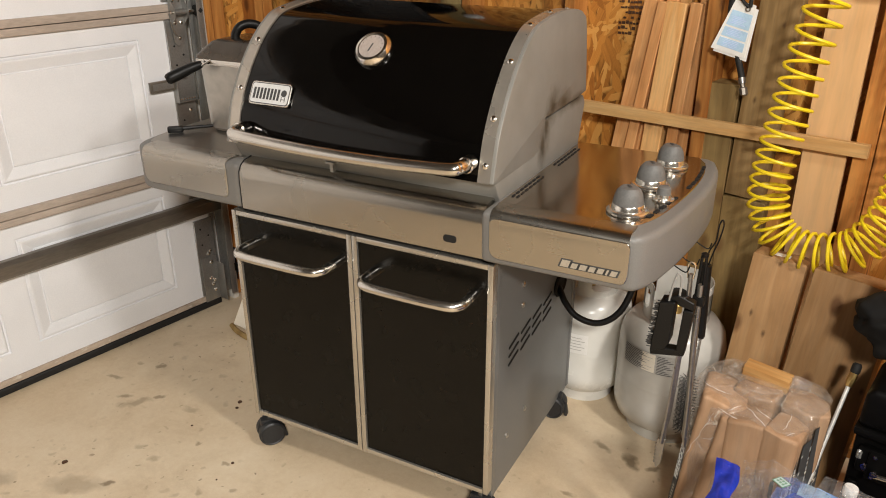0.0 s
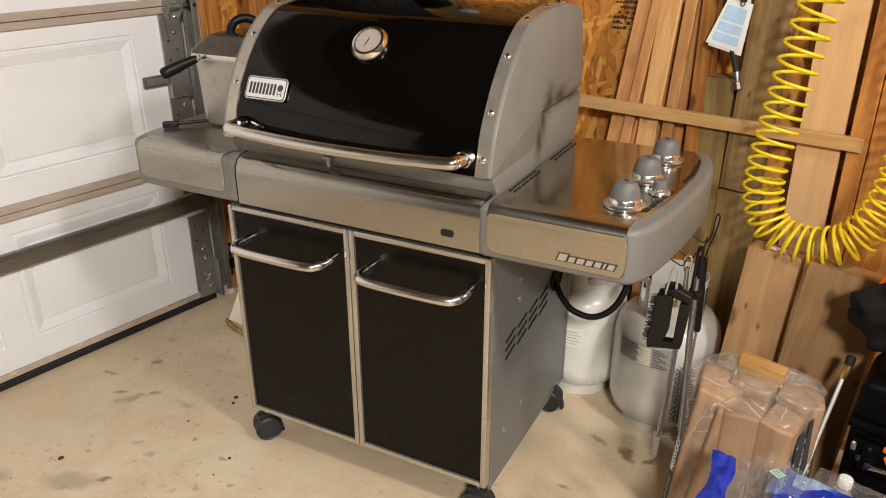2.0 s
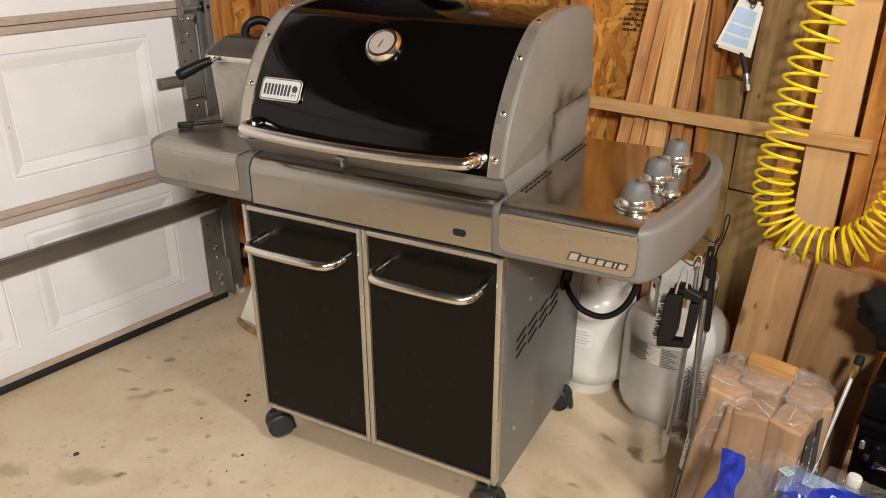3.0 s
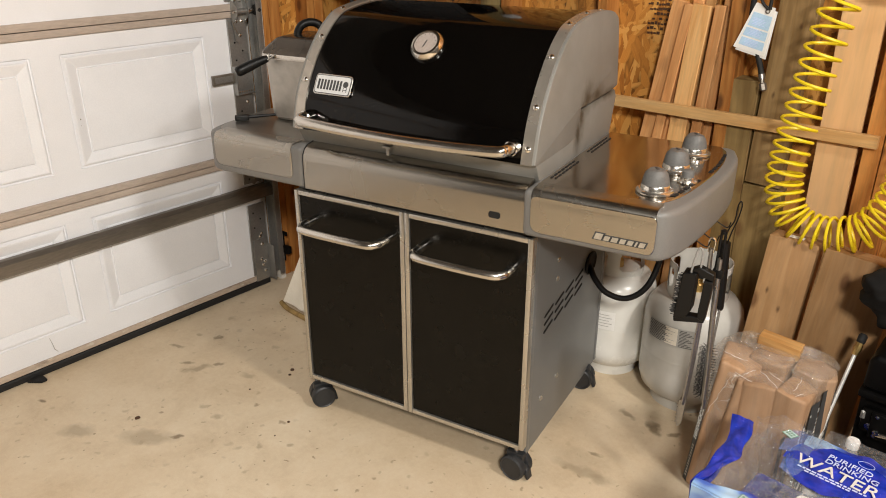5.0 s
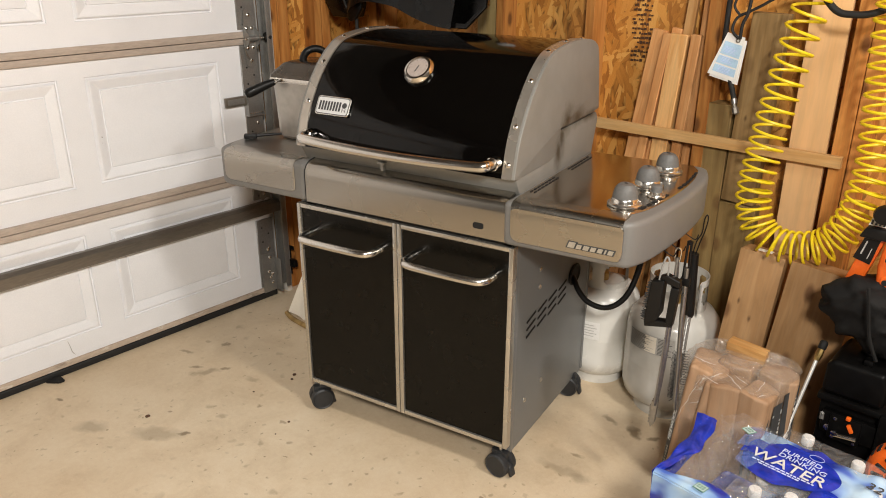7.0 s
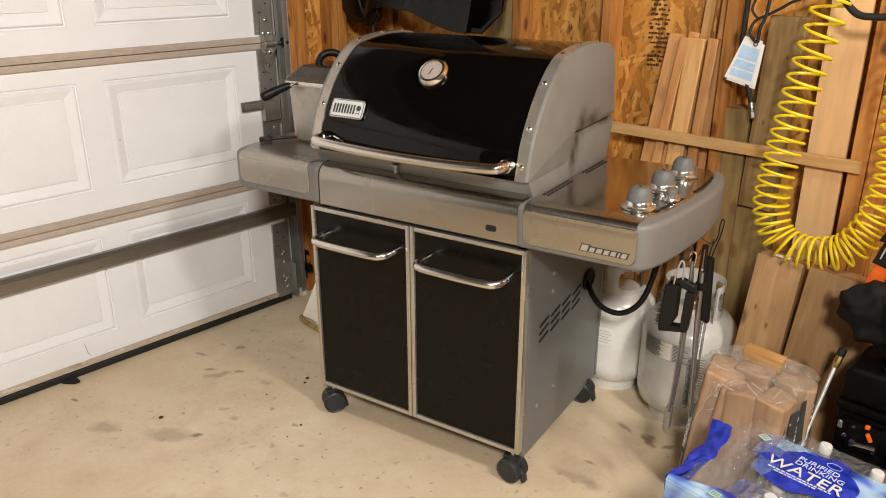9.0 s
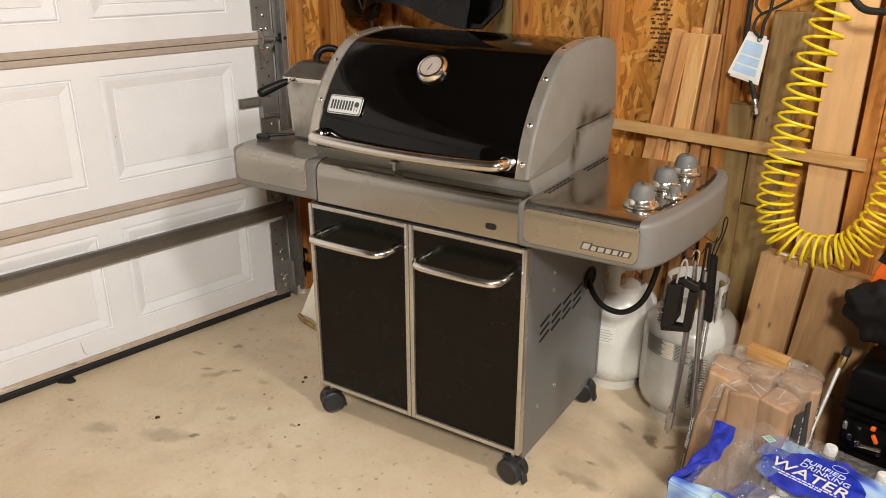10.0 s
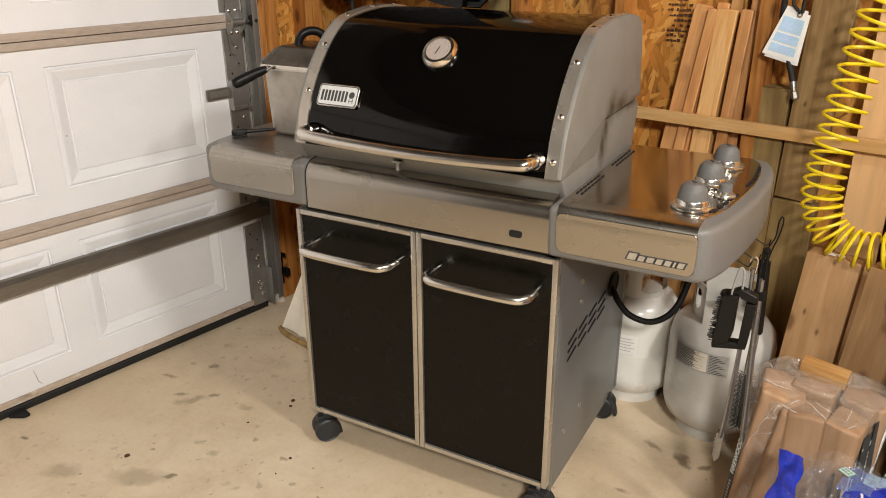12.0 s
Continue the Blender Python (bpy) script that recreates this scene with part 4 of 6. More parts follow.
# rolled front edge of the stainless top
part("rolled_edge", prism([(RY - 0.0034, 0.885), (RY - 0.0036, 0.915), (RY - 0.0022, 0.927), (RY + 0.003, 0.9368), (RY + 0.011, 0.9425), (RY + 0.025, 0.9448), (0.03, 0.9450), (0.03, 0.940), (RY + 0.016, 0.934), (RY + 0.004, 0.905), (RY + 0.004, 0.885)], 0.806, 1.122, "x"), M_STEEL, rt, "rolled stainless front edge")
out_l = [(0.052, 0.615), (-0.28, 0.615)] + [(p[0], p[1]) for p in arc([(-0.335, 0.59), (-0.36, 0.50), (-0.375, 0.34), (-0.372, 0.17), (-0.355, 0.04), (-0.325, -0.005), (-0.28, -0.018)], 4)] + [(0.052, -0.018)]
top_l = [(0.035, 0.605), (-0.27, 0.605)] + [(p[0], p[1]) for p in arc([(-0.32, 0.57), (-0.345, 0.48), (-0.357, 0.34), (-0.355, 0.18), (-0.34, 0.07), (-0.315, 0.03)], 4)] + [(0.035, 0.03)]
lt, lfp = side_table(out_l, top_l, (-0.300, 0.016, 0.838, 0.928, -0.019), True)
part("rolled_edge", prism([(-0.0224, 0.885), (-0.0226, 0.915), (-0.0212, 0.927), (-0.016, 0.9368), (-0.008, 0.9425), (0.006, 0.9448), (0.04, 0.9450), (0.04, 0.940), (-0.002, 0.934), (-0.015, 0.905), (-0.015, 0.885)], -0.298, 0.014, "x"), M_STEEL, lt, "rolled stainless front edge")
# maker's name on the front plate: plain slanted bars with dark rims
WIDTHS = (0.021, 0.016, 0.018, 0.016, 0.016, 0.007, 0.016)
lean_ = lambda x, z: (x + 0.35 * (z - 0.8475), z)
for i, wl in enumerate(WIDTHS):
    xo = 0.976 + sum(WIDTHS[:i]) + 0.0028 * i
    hh = 0.0160 if i == 0 else 0.0120
    z0, z1 = 0.8475, 0.8475 + hh
    slab = lambda xa, xb, za, zb, ya, yb: prism([lean_(xa, za), lean_(xb, za), lean_(xb, zb), lean_(xa, zb)], RY + ya, RY + yb, "y")
    part("name_bar", slab(xo - 0.003, xo + wl + 0.003, z0 - 0.0022, z1 + 0.0022, -0.0048, -0.003), M_PRINT, rfp)
    part("name_bar", slab(xo + 0.0012, xo + wl - 0.0012, z0, z1, -0.0058, -0.0045), M_PLATED, rfp)
# vent slots in the right table's top
for k in range(2):
    for i in range(7):
        y = 0.08 + 0.026 * i + 0.28 * k
        for dx in (0.0, 0.012):
            part("slot", box(0.8105 + dx, 0.8145 + dx, y, y + 0.016, 0.9415, 0.9445), M_DARK, rt)
for i in range(13):
    if i in (5, 6):
        continue
    a, b = 0.095 + 0.034 * i, 0.095 + 0.034 * i + 0.022
    cx = lambda y: 1.123 + 0.052 * math.sin(min(1, max(0, (y - 0.07) / 0.55)) * math.pi * 0.62) - (0.0 if y < 0.4 else (y - 0.4) * 0.06)
    part("slot", prism([(cx(a) - 0.0042, a), (cx(a) + 0.0042, a), (cx(b) + 0.0042, b), (cx(b) - 0.0042, b)], 0.9415, 0.9445), M_DARK, rt)

# burner knobs
for kx, ky in ((1.078, 0.108), (1.080, 0.305), (1.086, 0.487)):
    bez = part("bezel", lathe([(0.044, 0), (0.047, 0.003), (0.047, 0.006), (0.044, 0.009), (0.0365, 0.010), (0.0355, 0.020), (0.034, 0.022), (0.028, 0.022)], 40, pose(kx, ky, 0.942)), M_BEZEL, rt, "chrome bezel ring")
    part("stem", lathe([(0.027, 0.018), (0.024, 0.024), (0, 0.024)], 24, pose(kx, ky, 0.942)), M_CHROME, bez)
    kb = lathe([(0.031, 0.021), (0.034, 0.022), (0.0335, 0.028), (0.031, 0.042), (0.028, 0.052), (0.021, 0.059), (0, 0.061)], 36)
    for v in kb.verts:
        if v.co.z > 0.038 and abs(v.co.x) > 0.006:
            v.co.z -= 0.16 * (abs(v.co.x) - 0.006) * (1 if v.co.z > 0.05 else 0.4)
    kn = part("knob", moved(kb, pose(kx, ky, 0.942, 0, 0, 35)), M_KNOB, bez, "grey plastic burner knob")
    part("pointer", moved(box(-0.003, 0.003, -0.008, 0.008, 0.0605, 0.062), pose(kx, ky, 0.942, 0, 0, 35)), M_PRINT, kn)
ib = part("igniter_button", lathe([(0.024, 0), (0.026, 0.003), (0.025, 0.006), (0.0185, 0.007), (0.018, 0.015), (0, 0.015)], 28, pose(1.13, 0.225, 0.942)), M_BEZEL, rt, "chrome-ringed igniter button")
part("button", lathe([(0.015, 0.012), (0.016, 0.02), (0.015, 0.03), (0.011, 0.033), (0, 0.033)], 24, pose(1.13, 0.225, 0.942)), M_KNOB, ib)

# cook box under the lid
cook = [(0.045, 0.945), (0.022, 0.985), (0.03, 0.998), (0.275, 1.0), (0.325, 1.07), (0.63, 1.075), (0.65, 1.05), (0.61, 0.93), (0.58, 0.90), (0.08, 0.90)]
part("cook_box", prism(cook, 0.014, 0.7945, "x", 0.006, 2), M_GREYCAST, grill, "grey cast firebox")
part("drip_tab", boxes([(0.328, 0.354, 0.010, 0.03, 0.972, 0.978), (0.337, 0.346, 0.016, 0.03, 0.950, 0.972)], 0.001), M_GALV, grill)

# lid
LP = [(0.002, 0.992), (0.012, 1.03), (0.026, 1.08), (0.05, 1.13), (0.09, 1.19), (0.137, 1.243), (0.19, 1.285), (0.25, 1.312), (0.38, 1.327), (0.505, 1.323), (0.573, 1.306), (0.607, 1.265), (0.642, 1.085)]
curve = [(p.x, p.y) for p in smooth_line([(a, b, 0) for a, b in LP], 7)]


def shell(x0, x1, grow, thick_=0.006):
    """The lid's skin between two heights across the grill, grown outward a little."""
    def off(pts, d):
        res = []
        for i, (a, b) in enumerate(pts):
            p, q = pts[max(0, i - 1)], pts[min(len(pts) - 1, i + 1)]
            n = Vector((-(q[1] - p[1]), q[0] - p[0])).normalized()
            res.append((a + n.x * d, b + n.y * d))
        return res
    return prism(off(curve, grow) + off(curve, grow - thick_)[::-1], x0, x1, "x")


lid = part("lid", shell(0.046, 0.762, -0.004), M_BLACKLID, grill, "glossy black enamelled lid", 30)
cap_out = [(a, b) for a, b in curve] + [(0.58, 1.079), (0.36, 1.075), (0.32, 1.077), (0.312, 1.05), (0.283, 1.003), (0.25, 0.992), (0.02, 0.989)]
for x0, x1, bx0, bx1, sx in ((0.772, 0.798, 0.757, 0.788, 1), (0.010, 0.036, 0.020, 0.051, -1)):
    ec = part("end_cap", prism(cap_out, x0, x1, "x", 0.004, 2), M_GREYCAST, lid, "grey cast lid end, smoke-stained")
    bd = part("trim_band", shell(bx0, bx1, 0.0005, 0.007), M_BAND, lid, "polished steel trim band with rivets", 30)
    for i in (7, 21, 35, 49, 56, 63):
        if i < len(curve) - 1:
            (a, b), (a2, b2) = curve[i], curve[i + 1]
            ang = math.degrees(math.atan2(b2 - b, a2 - a))
            part("rivet", lathe([(0.0075, 0), (0.0075, 0.002), (0.0045, 0.0048), (0, 0.0055)], 12, pose((bx0 + bx1) / 2, a, b, ang, 0, 0)), M_CHROME, bd)
# lid handle
hb = [(0.076, 0.015, 1.034), (0.076, -0.020, 1.036), (0.082, -0.042, 1.035), (0.104, -0.053, 1.032), (0.25, -0.057, 1.026), (0.405, -0.058, 1.024), (0.56, -0.057, 1.026), (0.708, -0.053, 1.032), (0.730, -0.042, 1.035), (0.736, -0.020, 1.036), (0.736, 0.015, 1.034)]
hd = part("lid_handle", tube(smooth_line(hb, 6), 0.0155, 18), M_SATIN, lid, "wide satin steel tube handle")
for px in (0.076, 0.736):
    part("collar", lathe([(0.019, 0), (0.0195, 0.006), (0.0195, 0.028), (0.0165, 0.031)], 24, pose(px, 0.012, 1.034, 90, 0, 0)), M_CHROME, hd)
# thermometer
ty, tz = 0.122, 1.236
(pa, pb) = (0.09, 1.19), (0.19, 1.285)
tilt = math.degrees(math.atan2(pb[1] - pa[1], pb[0] - pa[0]))
TM = pose(0.405, 0.140, 1.2385, tilt, 0, 0)
th = part("thermometer", lathe([(0.047, -0.01), (0.050, 0.004), (0.049, 0.012), (0.042, 0.021), (0.0365, 0.022), (0.0355, 0.018), (0, 0.018)], 40, TM), M_CHROME, lid, "round chrome lid thermometer")
part("dial", lathe([(0.034, 0.0195), (0.034, 0.0205), (0, 0.0205)], 36, TM), plain("dial_face", (0.42, 0.355, 0.315), 0.25, var=0.06), th, "pale dial")
part("needle", moved(box(-0.0015, 0.0015, -0.016, 0.008, 0.0205, 0.0215), TM @ pose(0, 0, 0, 0, 0, -12)), M_PRINT, th)
for i in range(-4, 5):
    part("tick", moved(box(-0.0005, 0.0005, 0.027, 0.0305, 0.0205, 0.0212), TM @ pose(0, 0, 0, 0, 0, i * 24)), M_PRINT, th)
# maker's badge: a steel plate with dark bars
(pa, pb) = (0.026, 1.08), (0.075, 1.17)
tilt2 = math.degrees(math.atan2(pb[1] - pa[1], pb[0] - pa[0]))
BM = pose(0.141, 0.0475, 1.122, tilt2, 0, 0) @ Matrix.Diagonal((1.06, 1.06, 1, 1))
bg = part("badge", moved(prism(rounded([(-0.062, -0.029), (0.062, -0.029), (0.062, 0.029), (-0.062, 0.029)], 0.011), 0.0, 0.0055, "z", 0.001, 1), BM), M_SATIN, lid, "steel maker's plate with dark bars")
part("rim", moved(prism(rounded([(-0.059, -0.026), (0.059, -0.026), (0.059, 0.026), (-0.059, 0.026)], 0.009), 0.0054, 0.0059, "z"), BM), M_PRINT, bg)
part("field", moved(prism(rounded([(-0.057, -0.024), (0.057, -0.024), (0.057, 0.024), (-0.057, 0.024)], 0.008), 0.0058, 0.0064, "z"), BM), M_CAP, bg)
for i in range(8):
    x = -0.050 + i * 0.0105
    part("bar", moved(box(x, x + 0.0066, -0.015, 0.013, 0.0062, 0.0069), BM), M_PRINT, bg)
part("bar", moved(lathe([(0.0085, 0), (0.0085, 0.001), (0, 0.001)], 16, pose(0.043, 0.004, 0.006)), BM), M_PRINT, bg)
part("bar", moved(boxes([(0.037, 0.0385, -0.017, -0.004, 0.0062, 0.0069), (0.0475, 0.049, -0.017, -0.004, 0.0062, 0.0069), (0.0365, 0.0495, -0.012, -0.0105, 0.0062, 0.0069)]), BM), M_PRINT, bg)

# gas hose and regulator
hose = part("gas_hose", tube(smooth_line([(0.803, 0.492, 0.522), (0.816, 0.480, 0.512), (0.838, 0.462, 0.490), (0.88, 0.445, 0.463), (0.94, 0.445, 0.455), (0.99, 0.455, 0.485), (1.02, 0.475, 0.545), (1.035, 0.51, 0.66), (1.03, 0.53, 0.80)], 6), 0.0095, 12), M_BLACKPLASTIC, grill, "black rubber gas hose")
part("grommet", lathe([(0.037, 0), (0.041, 0.005), (0.037, 0.009), (0.032, 0.004), (0, 0.003)], 28, pose(0.803, 0.497, 0.530, 0, 90, 0) @ Matrix.Diagonal((0.95, 1.2, 1, 1))), M_DARK, hose)

GL = lambda x, y, z, *r: GM @ pose(x, y, z, *r)
# hooks under the rim of the right table and the tools hanging on them
for hx, hy in ((1.185, 0.15), (1.197, 0.20), (1.205, 0.31)):
    part("tool_hook", tube(smooth_line([(hx - 0.02, hy, 0.83), (hx + 0.012, hy, 0.812), (hx + 0.03, hy, 0.806), (hx + 0.036, hy, 0.822)], 4), 0.0016, 8), M_BLACKPLASTIC, rt, "small wire hook")

tongs = thing("grill_tongs", GM @ pose(1.225, 0.158, 0.80), "long steel barbecue tongs hanging from a hook", "tongs")
for s in (-1, 1):
    a = part("arm", tube(smooth_line([(0, 0.003 * s, 0.0), (0.002, 0.016 * s, -0.1), (0.0, 0.02 * s, -0.2), (-0.006, 0.014 * s, -0.38), (-0.012, 0.010 * s, -0.47)], 4), [0.0043] * 10 + [0.0052] * 7, 8), M_TOOL, tongs)
    part("tip", prism([(-0.022, -0.46), (-0.004, -0.46), (-0.008, -0.535), (-0.018, -0.55), (-0.024, -0.53)], 0.004 * s, 0.009 * s, "y"), M_TOOL, a)
    for k in range(6):
        part("tooth", box(-0.026, -0.019, min(0.004 * s, 0.009 * s), max(0.004 * s, 0.009 * s), -0.48 - 0.011 * k, -0.475 - 0.011 * k), M_TOOL, a)
part("loop", tube(smooth_line([(-0.006, 0, -0.01), (-0.008, 0, 0.02), (0, 0, 0.03), (0.008, 0, 0.02), (0.006, 0, -0.01)], 4), 0.0022, 6), M_SATIN, tongs)

brush = thing("grill_brush", GM @ pose(1.203, 0.135, 0.72, 0, 0, 0), "black plastic grill brush with wire bristles hanging from a hook", "grill brush")
FR = [("head", [(-0.031, 0.017), (0.003, 0.022), (0.001, -0.085), (-0.008, -0.104), (-0.041, -0.116)], 0.022), ("top_bar", [(-0.031, 0.017), (0.006, 0.038), (0.044, 0.024), (0.045, 0.004), (0.010, 0.012), (0.003, 0.021)], 0.012), ("side_bar", [(0.022, 0.004), (0.045, 0.005), (0.036, -0.113), (0.017, -0.104)], 0.016), ("foot_bar", [(-0.042, -0.114), (-0.040, -0.129), (0.036, -0.115), (0.036, -0.100), (-0.008, -0.104)], 0.014)]
for nm, outl, hw in FR:
    part(nm, prism(rounded(outl, 0.003, 3), -hw, hw, "y", 0.002, 1), M_BLACKPLASTIC, brush)
bb = bmesh.new()
for i in range(90):
    z, y = -0.112 + 0.12 * (i / 90), random.uniform(-0.010, 0.010)
    xo = -0.041 + 0.009 * (z + 0.118) / 0.11
    join(bb, box(xo - 0.012 + random.uniform(-0.004, 0.004), xo + 0.003, y - 0.0008, y + 0.0008, z - 0.0009, z + 0.0009))
tagged(part("bristles", bb, M_PRINT, brush), kind="stuff")
part("loop", tube(smooth_line([(-0.012, -0.012, -0.01), (-0.012, -0.010, 0.03), (-0.005, -0.004, 0.078), (0.002, -0.002, 0.086), (0.008, -0.004, 0.07), (0.008, -0.008, 0.02)], 4), 0.0028, 8), M_CORD, brush, "white cord loop")

spat = thing("grill_spatula", GM @ pose(1.244, 0.20, 0.80), "long steel spatula hanging from a hook", "spatula")
part("shaft", tube(smooth_line([(0.0, 0, -0.04), (0.004, 0, -0.2), (0.012, 0, -0.35), (0.016, 0, -0.47)], 4), [0.0075] * 13, 10), M_TOOL, spat)
part("yoke", box(-0.014, 0.014, -0.008, 0.008, -0.095, -0.07, 0.004), M_BLACKPLASTIC, spat)
for dx in (-0.008, 0.006):
    part("hanger", tube([(dx, 0, -0.075), (dx * 0.7, 0, 0.03)], 0.0035, 8), M_BLACKPLASTIC, spat)
part("hanger_top", lathe([(0, -0.008), (0.008, -0.004), (0.009, 0.004), (0, 0.009)], 10, pose(0, 0, 0.034)), M_BLACKPLASTIC, spat)
part("tip", tube([(0.016, 0, -0.468), (0.018, 0, -0.475), (0.019, 0, -0.50)], [0.0085, 0.0075, 0.004], 8), M_TOOL, spat)

coilb = thing("coil_brush", GM @ pose(1.240, 0.31, 0.83), "long black-handled coil brush hanging from a hook", "grill brush")
part("grip", tube(smooth_line([(-0.004, 0, -0.065), (-0.004, 0, -0.08), (0.0, 0, -0.16), (0.004, 0, -0.25), (0.004, 0, -0.262)], 4), [0.011] + [0.0145] * 15 + [0.011], 14), M_BLACKPLASTIC, coilb, "black grip")
part("ring", tube(smooth_line([(-0.008, 0, -0.07), (-0.002, 0, -0.03), (0.010, 0, 0.0), (0.012, 0, 0.04), (0.018, 0, 0.055), (0.022, 0, 0.04), (0.016, 0, 0.0), (0.008, 0, -0.03), (0.0, 0, -0.07)], 4), 0.0019, 6), M_BLACKPLASTIC, coilb)
part("wire", tube([(0.003, 0, -0.255), (-0.002, 0, -0.40), (0.0, 0, -0.57)], 0.003, 6), M_TOOL, coilb)
turns = []
for i in range(360):
    a = i / 12 * 2 * math.pi
    turns.append((0.003 - 0.004 * i / 360 + 0.009 * math.cos(a), 0.009 * math.sin(a), -0.26 - 0.13 * i / 360))
part("spring", tube(turns, 0.0011, 4), M_TOOL, coilb)
cb = bmesh.new()
for i in range(330):
    a, z = i * 2.4, -0.395 - 0.165 * i / 330
    r = 0.025 + random.uniform(-0.002, 0.003)
    join(cb, tube([(-0.004, 0, z), (-0.004 + r * math.cos(a), r * math.sin(a), z)], 0.0009, 3, False))
tagged(part("bristles", cb, M_PRINT, coilb), kind="stuff")

# the fryer pot on the left table
POT = GL(-0.150, 0.315, 0.9445, 0, 0, 2)
pot = thing("fryer_pot", POT, "square aluminium fryer pot with a domed lid and black handles", "pot")
body = prism(rounded([(-0.115, -0.115), (0.115, -0.115), (0.115, 0.115), (-0.115, 0.115)], 0.03), 0.008, 0.205, "z")
for v in body.verts:
    f = 0.93 + 0.07 * v.co.z / 0.205
    v.co.x *= f
    v.co.y *= f
part("body", body, plain("dull_aluminium", (0.44, 0.42, 0.385), 0.34, metal=1.0, var=0.06, scale=4, bmp=0.0, fine=30), pot, "dull aluminium body")
part("foot", prism(rounded([(-0.10, -0.10), (0.10, -0.10), (0.10, 0.10), (-0.10, 0.10)], 0.03), 0.0, 0.009), M_STRUT, pot)
part("rim", prism(rounded([(-0.124, -0.124), (0.124, -0.124), (0.124, 0.124), (-0.124, 0.124)], 0.032), 0.200, 0.218, "z", 0.005, 2), M_SATIN, pot, "bright rolled rim")
dome = bmesh.new()
rings = []
for s, z in ((0.122, 0.216), (0.121, 0.226), (0.108, 0.240), (0.086, 0.262), (0.07, 0.268), (0.02, 0.270)):
    rings.append([dome.verts.new((x, y, z)) for x, y in rounded([(-s, -s), (s, -s), (s, s), (-s, s)], s * 0.26)])
for a, b in zip(rings, rings[1:]):
    for k in range(len(a)):
        dome.faces.new((a[k], a[(k + 1) % len(a)], b[(k + 1) % len(b)], b[k]))
dome.faces.new(rings[-1])
pl = part("pot_lid", dome, plain("lid_dark_steel", (0.10, 0.085, 0.07), 0.3, metal=0.8, var=0.1, scale=5, bmp=0.0, fine=30), pot, "dark domed lid")
part("lid_handle", tube(smooth_line([(-0.03, -0.03, 0.255), (-0.03, -0.029, 0.278), (-0.018, -0.02, 0.300), (0, 0.0, 0.308), (0.018, 0.02, 0.300), (0.03, 0.029, 0.278), (0.03, 0.03, 0.255)], 5), 0.013, 10), M_BLACKPLASTIC, pl, "black arched handle")
bh = part("basket_handle", tube(smooth_line([(-0.075, -0.135, 0.206), (-0.098, -0.160, 0.195), (-0.120, -0.184, 0.182), (-0.146, -0.212, 0.166)], 5), [0.009, 0.011, 0.0125, 0.0135, 0.014, 0.0145, 0.015, 0.0155, 0.016, 0.0165, 0.0165, 0.017, 0.017, 0.017, 0.0155, 0.011], 12), M_BLACKPLASTIC, pot, "black basket handle")
for dx in (-0.012, 0.012):
    part("wire", tube([(-0.06 + dx, -0.10, 0.225), (-0.07 + dx, -0.13, 0.212), (-0.075 + dx * 0.5, -0.145, 0.202)], 0.003, 6), M_CHROME, bh)

strip = thing("lighter", GL(-0.312, 0.135, 0.9445, 0, 0, 42) @ Matrix.Scale(0.85, 4), "black long-nosed lighter lying on the side table", "lighter")
part("handle", box(-0.035, 0.02, -0.014, 0.014, 0.0, 0.022, 0.007), M_BLACKPLASTIC, strip)
part("nozzle", tube([(0.015, 0, 0.013), (0.08, 0.004, 0.014), (0.17, 0.008, 0.016)], [0.007, 0.006, 0.0045], 8), M_BLACKPLASTIC, strip)


